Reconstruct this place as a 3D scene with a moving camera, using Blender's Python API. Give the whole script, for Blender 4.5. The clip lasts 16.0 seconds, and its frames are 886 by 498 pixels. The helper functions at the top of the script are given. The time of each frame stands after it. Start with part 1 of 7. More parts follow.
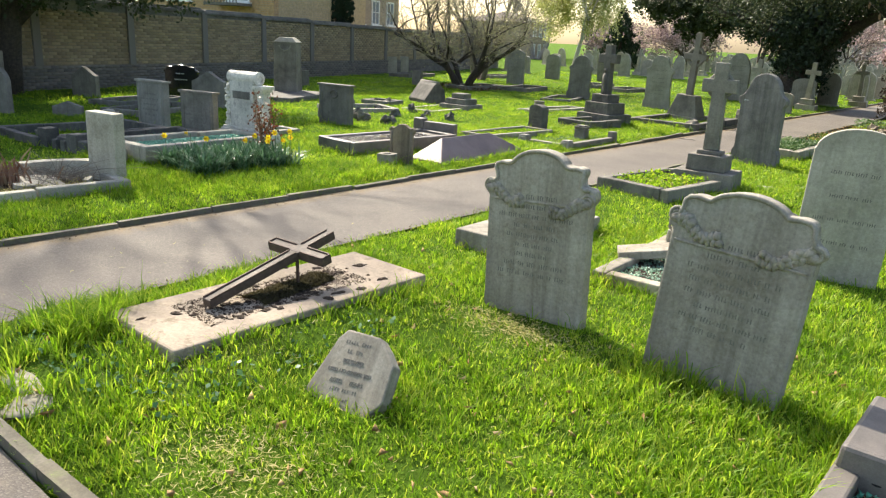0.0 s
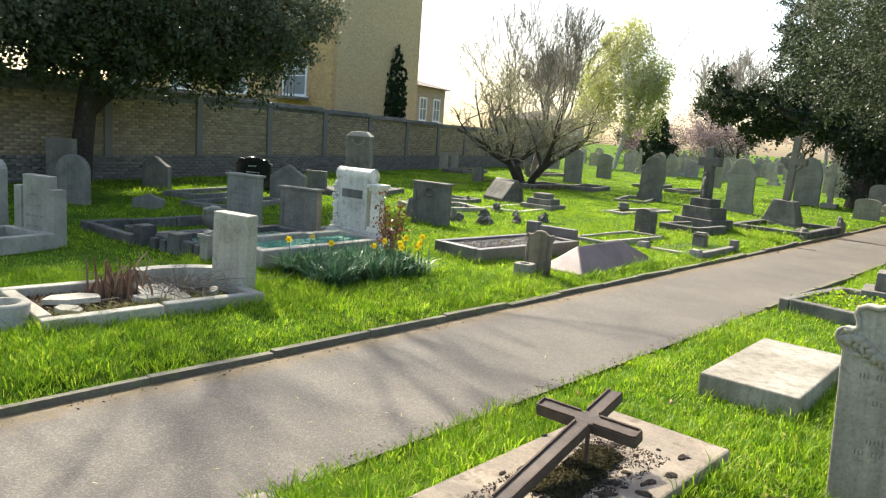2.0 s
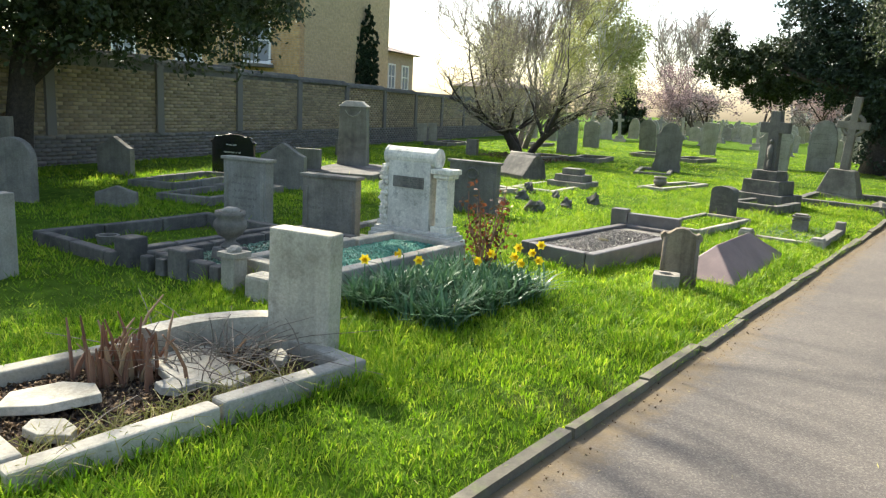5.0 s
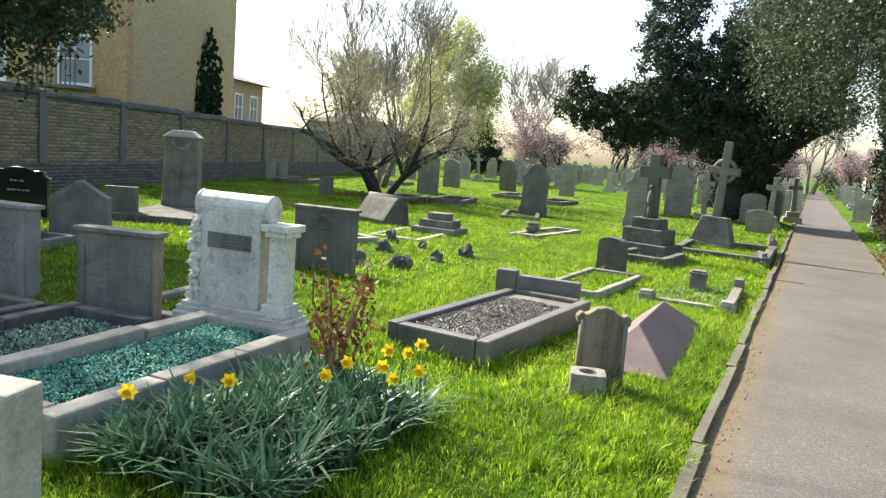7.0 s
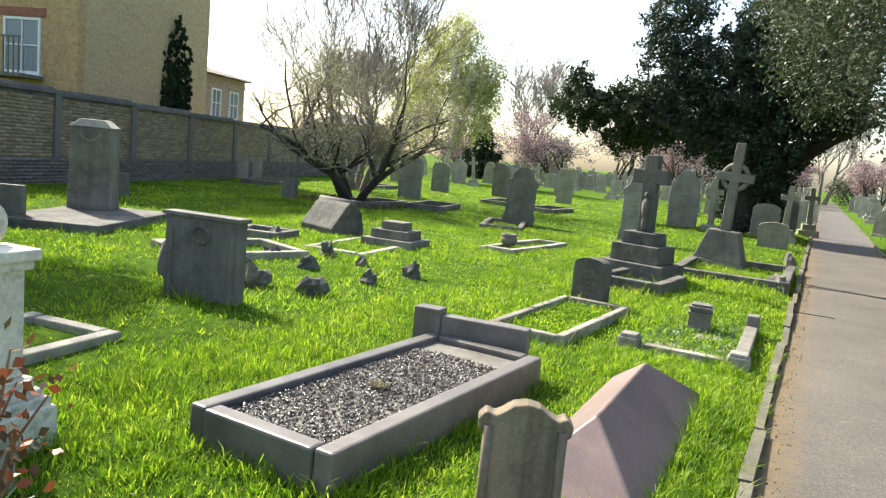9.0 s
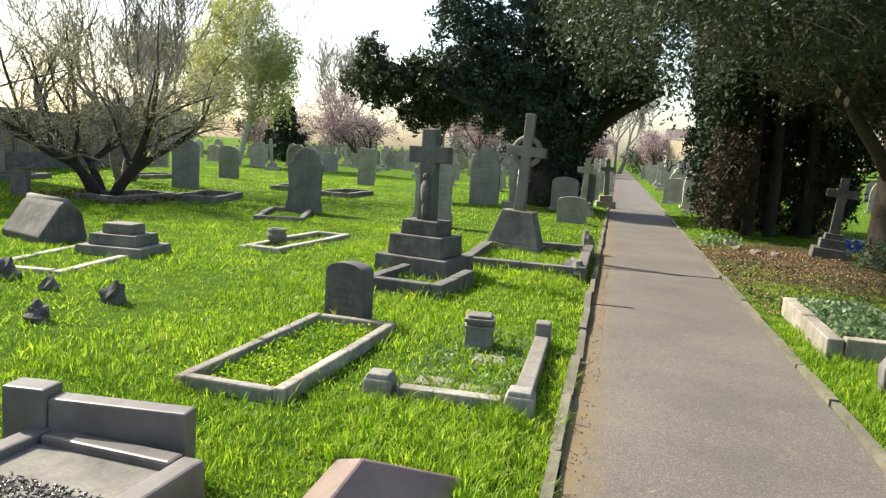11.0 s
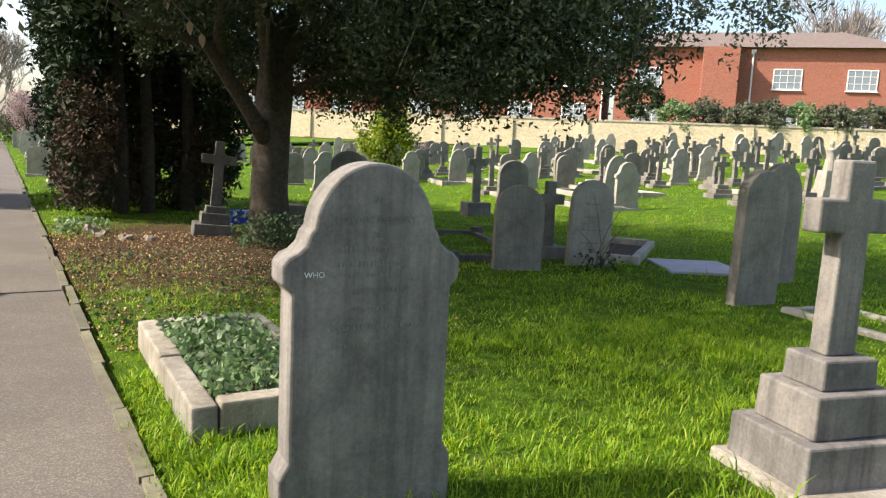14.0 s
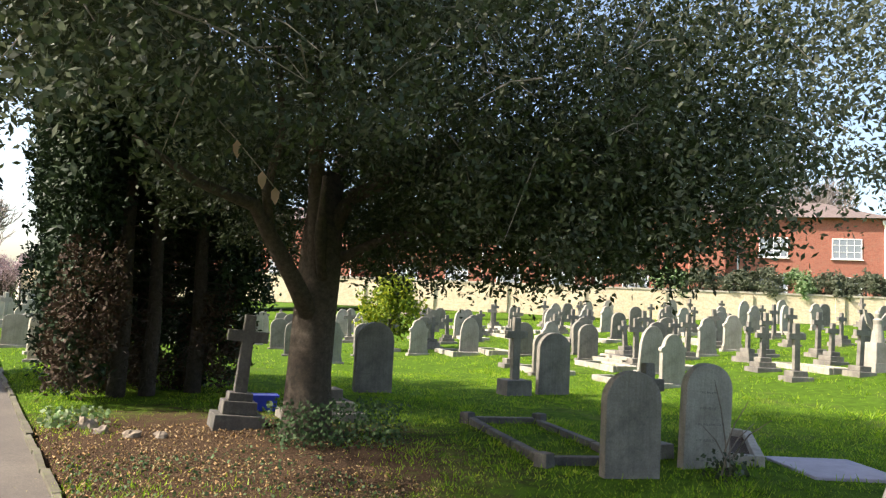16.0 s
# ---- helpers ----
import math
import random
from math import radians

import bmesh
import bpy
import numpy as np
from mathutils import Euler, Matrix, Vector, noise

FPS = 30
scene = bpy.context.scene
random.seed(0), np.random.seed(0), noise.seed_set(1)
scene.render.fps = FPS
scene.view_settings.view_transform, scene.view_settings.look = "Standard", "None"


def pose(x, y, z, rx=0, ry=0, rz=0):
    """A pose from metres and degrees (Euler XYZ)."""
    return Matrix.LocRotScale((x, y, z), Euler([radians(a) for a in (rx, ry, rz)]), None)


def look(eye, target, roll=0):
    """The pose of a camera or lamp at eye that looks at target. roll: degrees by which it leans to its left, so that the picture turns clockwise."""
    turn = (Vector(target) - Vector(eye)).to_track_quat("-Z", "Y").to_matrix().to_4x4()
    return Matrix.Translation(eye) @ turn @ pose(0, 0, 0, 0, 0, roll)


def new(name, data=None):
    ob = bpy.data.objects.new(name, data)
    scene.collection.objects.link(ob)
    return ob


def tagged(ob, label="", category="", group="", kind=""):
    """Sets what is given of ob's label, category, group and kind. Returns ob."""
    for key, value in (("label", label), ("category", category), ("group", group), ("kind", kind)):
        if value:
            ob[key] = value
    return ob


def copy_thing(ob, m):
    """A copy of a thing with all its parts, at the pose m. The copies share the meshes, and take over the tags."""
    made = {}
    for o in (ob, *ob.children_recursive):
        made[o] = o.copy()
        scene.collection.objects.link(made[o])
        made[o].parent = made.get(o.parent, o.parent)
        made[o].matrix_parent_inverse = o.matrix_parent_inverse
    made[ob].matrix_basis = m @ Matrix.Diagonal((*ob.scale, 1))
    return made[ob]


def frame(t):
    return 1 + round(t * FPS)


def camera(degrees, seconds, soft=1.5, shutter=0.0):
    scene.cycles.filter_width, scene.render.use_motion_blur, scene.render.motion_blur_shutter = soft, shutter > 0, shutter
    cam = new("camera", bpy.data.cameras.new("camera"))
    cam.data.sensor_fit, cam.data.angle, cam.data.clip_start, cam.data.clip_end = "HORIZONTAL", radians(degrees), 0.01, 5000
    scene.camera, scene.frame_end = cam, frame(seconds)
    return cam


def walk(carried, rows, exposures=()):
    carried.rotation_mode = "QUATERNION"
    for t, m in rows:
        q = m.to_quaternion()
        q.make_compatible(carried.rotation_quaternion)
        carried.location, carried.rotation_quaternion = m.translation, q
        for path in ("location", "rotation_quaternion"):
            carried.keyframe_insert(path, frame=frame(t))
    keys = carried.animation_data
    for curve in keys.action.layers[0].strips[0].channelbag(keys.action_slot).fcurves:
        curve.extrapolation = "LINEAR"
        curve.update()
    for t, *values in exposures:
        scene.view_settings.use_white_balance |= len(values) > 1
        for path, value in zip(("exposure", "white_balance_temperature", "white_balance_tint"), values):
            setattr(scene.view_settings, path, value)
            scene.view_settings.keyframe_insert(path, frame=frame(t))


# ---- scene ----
cam = camera(62.1, 16.0, 1.25)
PATH = [
    (0, (0.026, 0.53, 1.728), (-1.213, 1.999, 1.172), 2.9),
    (0.5, (-0.475, 0.483, 1.724), (-1.769, 1.928, 1.236), 3.3),
    (1, (-0.954, 0.414, 1.709), (-2.279, 1.854, 1.294), 3.7),
    (1.5, (-1.44, 0.405, 1.667), (-2.767, 1.859, 1.312), 4.0),
    (2, (-1.922, 0.429, 1.657), (-3.233, 1.906, 1.341), 4.1),
    (2.5, (-2.388, 0.449, 1.641), (-3.683, 1.942, 1.334), 4.0),
    (3, (-2.89, 0.573, 1.58), (-4.182, 2.066, 1.261), 3.8),
    (3.2, (-3.057, 0.629, 1.583), (-4.354, 2.115, 1.252), 3.6),
    (5.3, (-4.862, 1.522, 1.513), (-5.998, 3.121, 1.121), 3.1),
    (5.5, (-4.996, 1.671, 1.507), (-6.09, 3.301, 1.127), 3.3),
    (6, (-5.284, 2.048, 1.51), (-6.278, 3.75, 1.175), 3.6),
    (6.5, (-5.563, 2.459, 1.524), (-6.476, 4.214, 1.23), 4.0),
    (7, (-5.729, 2.951, 1.503), (-6.602, 4.731, 1.239), 4.5),
    (7.5, (-5.839, 3.441, 1.49), (-6.71, 5.224, 1.239), 5.1),
    (8, (-5.905, 3.973, 1.457), (-6.794, 5.747, 1.212), 5.4),
    (8.2, (-5.924, 4.233, 1.445), (-6.824, 6.002, 1.203), 5.5),
    (10.3, (-5.994, 6.362, 1.495), (-6.75, 8.191, 1.207), 4.1),
    (10.5, (-5.992, 6.553, 1.481), (-6.684, 8.408, 1.195), 3.9),
    (10.9, (-5.946, 6.975, 1.508), (-6.451, 8.892, 1.241), 3.2),
    (11, (-5.941, 7.074, 1.501), (-6.382, 9.006, 1.232), 3.5),
    (11.5, (-5.931, 7.567, 1.516), (-6.029, 9.547, 1.255), 3.2),
    (12, (-5.778, 8.031, 1.502), (-5.527, 9.997, 1.238), 2.9),
    (12.5, (-5.6, 8.476, 1.508), (-5.038, 10.374, 1.221), 2.6),
    (13, (-5.386, 8.962, 1.509), (-4.607, 10.777, 1.197), 2.7),
    (13.5, (-5.128, 9.451, 1.516), (-4.199, 11.195, 1.211), 3.0),
    (14, (-4.955, 9.865, 1.487), (-3.925, 11.558, 1.214), 2.8),
    (14.5, (-4.905, 10.36, 1.472), (-3.812, 12.022, 1.272), 3.0),
    (15, (-4.93, 10.875, 1.502), (-3.83, 12.544, 1.445), 2.8),
    (15.5, (-5.04, 11.36, 1.555), (-3.958, 13.039, 1.662), 2.6),
    (16, (-5.169, 11.895, 1.562), (-4.089, 13.57, 1.735), 2.9),
]
walk(cam, [(t, look(eye, target, roll)) for t, eye, target, roll in PATH],
     [(0, 1.28, 7000, 9), (3, 1.34, 6900, 6), (8.5, 1.34, 6700, 6), (11.5, 1.1, 6800, 8), (13, 1.03, 6900, 11), (16, 1.3, 6900, 13)])

# ---- world, sun, light ----
SUN_TO = Vector((-0.93, 0.34, 0.0)).normalized()
SUN_EL = radians(41)
world = bpy.data.worlds.new("sky")
scene.world = world
world.use_nodes = True
wn = world.node_tree
wn.nodes.clear()
sky = wn.nodes.new("ShaderNodeTexSky")
sky.sky_type = "NISHITA"
sky.sun_disc = False
sky.sun_elevation = SUN_EL
sky.sun_rotation = math.atan2(SUN_TO.x, SUN_TO.y)
sky.air_density, sky.dust_density, sky.ozone_density = 1.0, 2.5, 1.0
bg = wn.nodes.new("ShaderNodeBackground")
bg.inputs["Strength"].default_value = 0.14
wo = wn.nodes.new("ShaderNodeOutputWorld")
wn.links.new(sky.outputs[0], bg.inputs[0])
wn.links.new(bg.outputs[0], wo.inputs[0])
sun = new("sun", bpy.data.lights.new("sun", "SUN"))
sun.data.energy, sun.data.angle, sun.data.color = 4.3, radians(0.6), (1.0, 0.95, 0.86)
sun.matrix_world = look((SUN_TO * math.cos(SUN_EL) + Vector((0, 0, math.sin(SUN_EL)))) * 60, (0, 0, 0))

# ---- materials ----


def material(name, build):
    m = bpy.data.materials.new(name)
    m.use_nodes = True
    nt = m.node_tree
    bsdf = nt.nodes["Principled BSDF"]
    build(nt, bsdf)
    return m


def node(nt, kind, **values):
    n = nt.nodes.new(kind)
    for key, value in values.items():
        n.inputs[key].default_value = value
    return n


def coords(nt):
    return nt.nodes.new("ShaderNodeTexCoord").outputs["Object"]


def world_place(nt):
    return nt.nodes.new("ShaderNodeNewGeometry").outputs["Position"]


def noise_of(nt, vec, scale, detail=5.0, rough=0.6):
    n = node(nt, "ShaderNodeTexNoise", Scale=scale, Detail=detail, Roughness=rough)
    nt.links.new(vec, n.inputs["Vector"])
    return n.outputs["Fac"]


def ramp(nt, fac, stops):
    r = nt.nodes.new("ShaderNodeValToRGB")
    e = r.color_ramp.elements
    while len(e) < len(stops):
        e.new(0.5)
    for el, (p, c) in zip(e, stops):
        el.position = p
        el.color = (*c, 1) if len(c) == 3 else c
    nt.links.new(fac, r.inputs[0])
    return r.outputs[0]


def mix(nt, fac, a, b, how="MIX"):
    m = nt.nodes.new("ShaderNodeMix")
    m.data_type = "RGBA"
    m.blend_type = how
    for i, v in ((0, fac), (6, a), (7, b)):
        if isinstance(v, (int, float)):
            m.inputs[i].default_value = v
        elif isinstance(v, tuple):
            m.inputs[i].default_value = (*v, 1)
        else:
            nt.links.new(v, m.inputs[i])
    return m.outputs[2]


def bump(nt, bsdf, height, strength, distance=0.01):
    b = node(nt, "ShaderNodeBump", Strength=strength, Distance=distance)
    nt.links.new(height, b.inputs["Height"])
    nt.links.new(b.outputs[0], bsdf.inputs["Normal"])


def stone(name, base, dark, lichen=(0.42, 0.40, 0.24), amount=0.5, rough=0.9, grain=55.0, relief=0.5, streak=0.35):
    def build(nt, bsdf):
        c = coords(nt)
        big = noise_of(nt, c, 2.3, 8, 0.65)
        mid = noise_of(nt, c, 9, 6, 0.7)
        fine = noise_of(nt, c, grain, 4, 0.7)
        col = ramp(nt, big, [(0.32, dark), (0.62, base), (0.8, tuple(min(1, v * 1.18) for v in base))])
        spots = ramp(nt, mid, [(0.52, (0, 0, 0)), (0.66, (1, 1, 1))])
        ma = nt.nodes.new("ShaderNodeMath")
        ma.operation = "MULTIPLY"
        ma.inputs[1].default_value = amount
        nt.links.new(spots, ma.inputs[0])
        col = mix(nt, ma.outputs[0], col, lichen)
        if streak:
            mp = node(nt, "ShaderNodeMapping", Scale=(14, 14, 0.9))
            nt.links.new(c, mp.inputs[0])
            run = noise_of(nt, mp.outputs[0], 1.0, 5, 0.6)
            sm = ramp(nt, run, [(0.45, (0, 0, 0)), (0.75, (streak, streak, streak))])
            col = mix(nt, sm, col, tuple(v * 0.55 for v in dark))
        speck = ramp(nt, fine, [(0.3, (0.72, 0.72, 0.72)), (0.65, (1.12, 1.12, 1.12))])
        col = mix(nt, 0.8, col, speck, "MULTIPLY")
        oi = nt.nodes.new("ShaderNodeObjectInfo")
        tone = ramp(nt, oi.outputs["Random"], [(0.0, (0.82, 0.82, 0.84)), (1.0, (1.1, 1.08, 1.04))])
        col = mix(nt, 1.0, col, tone, "MULTIPLY")
        nt.links.new(col, bsdf.inputs["Base Color"])
        bsdf.inputs["Roughness"].default_value = rough
        bump(nt, bsdf, mix(nt, 0.5, fine, mid), relief, 0.006)
    return material(name, build)


def plain(name, base, rough=0.7, metal=0.0, var=0.25, scale=12.0, relief=0.2, distance=0.004):
    def build(nt, bsdf):
        c = coords(nt)
        n1 = noise_of(nt, c, scale, 6, 0.65)
        n2 = noise_of(nt, c, scale * 6, 4, 0.6)
        lo, hi = tuple(v * (1 - var) for v in base), tuple(min(1, v * (1 + var)) for v in base)
        col = ramp(nt, n1, [(0.3, lo), (0.7, hi)])
        sp = ramp(nt, n2, [(0.3, (1 - var,) * 3), (0.7, (1 + var * 0.4,) * 3)])
        col = mix(nt, 0.7, col, sp, "MULTIPLY")
        nt.links.new(col, bsdf.inputs["Base Color"])
        bsdf.inputs["Roughness"].default_value = rough
        bsdf.inputs["Metallic"].default_value = metal
        bump(nt, bsdf, n2, relief, distance)
    return material(name, build)


def leafy(name, a, b, c, shine=0.45, through_light=0.35, patch=0.0):
    def build(nt, bsdf):
        g = nt.nodes.new("ShaderNodeNewGeometry")
        col = ramp(nt, g.outputs["Random Per Island"], [(0.0, a), (0.55, b), (1.0, c)])
        if patch:
            big = noise_of(nt, g.outputs["Position"], 0.9, 4, 0.6)
            tone = ramp(nt, big, [(0.3, (1 - patch, 1 - patch * 0.8, 1 - patch)), (0.7, (1 + patch * 0.5, 1 + patch * 0.3, 1.0))])
            col = mix(nt, 1.0, col, tone, "MULTIPLY")
            small = noise_of(nt, g.outputs["Position"], 5.5, 4, 0.65)
            fleck = ramp(nt, small, [(0.32, (1 - patch * 0.9, 1 - patch * 0.7, 1 - patch * 0.6)), (0.55, (1, 1, 1)), (0.72, (1 + patch * 0.6, 1 + patch * 0.3, 1))])
            col = mix(nt, 1.0, col, fleck, "MULTIPLY")
        nt.links.new(col, bsdf.inputs["Base Color"])
        bsdf.inputs["Roughness"].default_value = shine
        bsdf.inputs["Specular IOR Level"].default_value = 0.28
        if through_light:
            tr = nt.nodes.new("ShaderNodeBsdfTranslucent")
            nt.links.new(col, tr.inputs[0])
            ms = nt.nodes.new("ShaderNodeMixShader")
            ms.inputs[0].default_value = through_light
            nt.links.new(bsdf.outputs[0], ms.inputs[1])
            nt.links.new(tr.outputs[0], ms.inputs[2])
            nt.links.new(ms.outputs[0], nt.nodes["Material Output"].inputs[0])
    return material(name, build)


def soil_build(nt, bsdf):
    p = world_place(nt)
    n1, n2, n3 = noise_of(nt, p, 0.7, 6), noise_of(nt, p, 5, 6), noise_of(nt, p, 45, 5, 0.7)
    green = ramp(nt, n2, [(0.3, (0.05, 0.1, 0.01)), (0.7, (0.12, 0.215, 0.02))])
    brown = ramp(nt, n3, [(0.3, (0.09, 0.065, 0.035)), (0.7, (0.24, 0.2, 0.1))])
    m = ramp(nt, n1, [(0.58, (0, 0, 0)), (0.74, (0.65, 0.65, 0.65))])
    col = mix(nt, m, green, brown)
    col = mix(nt, 0.7, col, ramp(nt, n3, [(0.3, (0.6, 0.6, 0.6)), (0.7, (1.2, 1.2, 1.2))]), "MULTIPLY")
    # bare needle-strewn earth under the evergreen by the path, its colour also darkened for shade
    sp = nt.nodes.new("ShaderNodeSeparateXYZ")
    nt.links.new(p, sp.inputs[0])
    dx = nt.nodes.new("ShaderNodeVectorMath")
    dx.operation = "DISTANCE"
    dx.inputs[1].default_value = (-3.1, 19.6, 0)
    nt.links.new(p, dx.inputs[0])
    wob = nt.nodes.new("ShaderNodeMath")
    wob.operation = "MULTIPLY_ADD"
    wob.inputs[1].default_value = 3.0
    nt.links.new(n2, wob.inputs[0])
    nt.links.new(dx.outputs["Value"], wob.inputs[2])
    sc = nt.nodes.new("ShaderNodeMath")
    sc.operation = "DIVIDE"
    sc.inputs[1].default_value = 6.8
    nt.links.new(wob.outputs[0], sc.inputs[0])
    bare = ramp(nt, sc.outputs[0], [(0.55, (1, 1, 1)), (0.75, (0, 0, 0))])
    litter = ramp(nt, n3, [(0.3, (0.035, 0.023, 0.015)), (0.52, (0.085, 0.054, 0.034)), (0.75, (0.24, 0.15, 0.09))])
    col = mix(nt, bare, col, litter)
    nt.links.new(col, bsdf.inputs["Base Color"])
    bsdf.inputs["Roughness"].default_value = 1.0
    bsdf.inputs["Specular IOR Level"].default_value = 0.05
    bump(nt, bsdf, n3, 1.0, 0.04)


def tarmac_build(nt, bsdf):
    p = world_place(nt)
    v = node(nt, "ShaderNodeTexVoronoi", Scale=130.0)
    nt.links.new(p, v.inputs["Vector"])
    n1, n2, n3 = noise_of(nt, p, 0.9, 7, 0.65), noise_of(nt, p, 160, 3), noise_of(nt, p, 7, 6, 0.7)
    chips = ramp(nt, v.outputs["Color"], [(0.1, (0.082, 0.073, 0.063)), (0.6, (0.112, 0.099, 0.085)), (1.0, (0.185, 0.167, 0.145))])
    tone = ramp(nt, n1, [(0.3, (0.78, 0.76, 0.76)), (0.7, (1.24, 1.2, 1.15))])
    col = mix(nt, 1.0, chips, tone, "MULTIPLY")
    dirt = ramp(nt, n3, [(0.58, (0, 0, 0)), (0.75, (0.5, 0.5, 0.5))])
    col = mix(nt, dirt, col, (0.20, 0.165, 0.12))
    # moss and litter along the left edge
    sp = nt.nodes.new("ShaderNodeSeparateXYZ")
    nt.links.new(p, sp.inputs[0])
    ad = nt.nodes.new("ShaderNodeMath")
    ad.operation = "MULTIPLY_ADD"
    ad.inputs[1].default_value = -0.55
    nt.links.new(n3, ad.inputs[0])
    nt.links.new(sp.outputs[0], ad.inputs[2])
    edge = nt.nodes.new("ShaderNodeMapRange")
    for i, val in ((1, -6.33), (2, -6.1), (3, 0.75), (4, 0.0)):
        edge.inputs[i].default_value = val
    nt.links.new(ad.outputs[0], edge.inputs[0])
    col = mix(nt, edge.outputs[0], col, (0.17, 0.115, 0.045))
    nt.links.new(col, bsdf.inputs["Base Color"])
    bsdf.inputs["Roughness"].default_value = 0.88
    bump(nt, bsdf, mix(nt, 0.5, v.outputs["Distance"], n2), 0.45, 0.005)


def brick_build(c1, c2, mortar, grime, scale=1.0, grime_amount=0.6):
    def build(nt, bsdf):
        c = coords(nt)
        sp = nt.nodes.new("ShaderNodeSeparateXYZ")
        nt.links.new(c, sp.inputs[0])
        ad = nt.nodes.new("ShaderNodeMath")
        nt.links.new(sp.outputs[0], ad.inputs[0])
        nt.links.new(sp.outputs[1], ad.inputs[1])
        cb = nt.nodes.new("ShaderNodeCombineXYZ")
        nt.links.new(ad.outputs[0], cb.inputs[0])
        nt.links.new(sp.outputs[2], cb.inputs[1])
        b = node(nt, "ShaderNodeTexBrick", Scale=scale, **{"Mortar Size": 0.006, "Brick Width": 0.225, "Row Height": 0.075})
        b.inputs["Color1"].default_value = (*c1, 1)
        b.inputs["Color2"].default_value = (*c2, 1)
        b.inputs["Mortar"].default_value = (*mortar, 1)
        nt.links.new(cb.outputs[0], b.inputs["Vector"])
        n1, n2 = noise_of(nt, c, 0.55, 7, 0.65), noise_of(nt, c, 9, 5, 0.7)
        g = ramp(nt, n1, [(0.45, (0, 0, 0)), (0.7, (grime_amount,) * 3)])
        col = mix(nt, g, b.outputs["Color"], grime)
        col = mix(nt, 0.8, col, ramp(nt, n2, [(0.3, (0.65, 0.65, 0.65)), (0.7, (1.2, 1.2, 1.2))]), "MULTIPLY")
        nt.links.new(col, bsdf.inputs["Base Color"])
        bsdf.inputs["Roughness"].default_value = 0.92
        bump(nt, bsdf, b.outputs["Fac"], -0.6, 0.01)
    return build


def glass_chips(name, a, b, c):
    def build(nt, bsdf):
        g = nt.nodes.new("ShaderNodeNewGeometry")
        col = ramp(nt, g.outputs["Random Per Island"], [(0.0, a), (0.5, b), (1.0, c)])
        nt.links.new(col, bsdf.inputs["Base Color"])
        bsdf.inputs["Roughness"].default_value = 0.25
    return material(name, build)


SOIL = material("turf_soil", soil_build)
TARMAC = material("worn_tarmac", tarmac_build)
JOINT = plain("bitumen_joint", (0.035, 0.032, 0.03), 0.7)
KERB = stone("mossy_concrete_kerb", (0.19, 0.17, 0.13), (0.085, 0.075, 0.05), (0.13, 0.16, 0.05), 0.5, streak=0)
GREY = stone("weathered_limestone", (0.41, 0.385, 0.33), (0.22, 0.2, 0.165), (0.30, 0.30, 0.22), 0.35)
LICHENED = stone("lichened_limestone", (0.42, 0.39, 0.325), (0.2, 0.17, 0.125), (0.17, 0.14, 0.095), 0.55, streak=0.6)
CREAM = stone("bleached_limestone", (0.55, 0.51, 0.42), (0.3, 0.28, 0.22), (0.2, 0.18, 0.13), 0.55)
PALE = stone("pale_limestone", (0.45, 0.42, 0.35), (0.26, 0.24, 0.19), (0.36, 0.35, 0.24), 0.3)
SOOT = stone("sooty_stone", (0.255, 0.235, 0.2), (0.11, 0.1, 0.085), (0.22, 0.22, 0.16), 0.4)
DARKSTONE = stone("blackened_stone", (0.155, 0.145, 0.13), (0.06, 0.057, 0.052), (0.2, 0.2, 0.15), 0.4)
MARBLE = stone("weathered_white_marble", (0.8, 0.76, 0.66), (0.5, 0.47, 0.4), (0.2, 0.19, 0.16), 0.62, 0.7, 40, 0.3)
STAINED = stone("streaked_grey_stone", (0.26, 0.242, 0.22), (0.12, 0.112, 0.104), (0.27, 0.25, 0.21), 0.35, streak=0.8)
UMBER = stone("brown_weathered_stone", (0.33, 0.27, 0.19), (0.12, 0.09, 0.06), (0.2, 0.16, 0.1), 0.5, streak=0.8)
GRANITE = stone("dark_granite", (0.175, 0.155, 0.14), (0.085, 0.078, 0.072), (0.2, 0.19, 0.16), 0.25, 0.5, 140, 0.15, 0.1)
BLACK = stone("polished_black_granite", (0.02, 0.02, 0.022), (0.012, 0.012, 0.014), (0.04, 0.04, 0.04), 0.1, 0.12, 160, 0.02, 0)
REDGRAN = stone("red_granite", (0.255, 0.18, 0.165), (0.165, 0.115, 0.11), (0.27, 0.23, 0.19), 0.3, 0.45, 150, 0.1, 0.1)
CONCRETE = stone("stained_concrete", (0.37, 0.305, 0.235), (0.19, 0.155, 0.12), (0.15, 0.12, 0.08), 0.8, 0.95, 60, 0.5, 0)
SLATE = plain("lilac_slate", (0.36, 0.33, 0.38), 0.6, 0, 0.15, 4)
LETTER = plain("worn_lead_letters", (0.075, 0.072, 0.066), 0.7)
FAINT = plain("worn_cut_letters", (0.15, 0.14, 0.12), 0.9)
WORNLETTER = plain("blackened_cut_letters", (0.185, 0.175, 0.16), 0.9)
WHITELETTER = plain("white_painted_letters", (0.7, 0.7, 0.68), 0.6)
IRON = plain("rusted_iron", (0.085, 0.052, 0.038), 0.75, 0.2, 0.4, 30)
WOOD = plain("dark_stained_cross_timber", (0.075, 0.05, 0.038), 0.7, 0, 0.4, 14)
BARK = plain("tree_bark", (0.10, 0.078, 0.056), 0.95, 0, 0.5, 18, 1.0, 0.03)
DARKBARK = plain("dark_bark", (0.075, 0.06, 0.05), 0.95, 0, 0.5, 18, 1.0, 0.02)
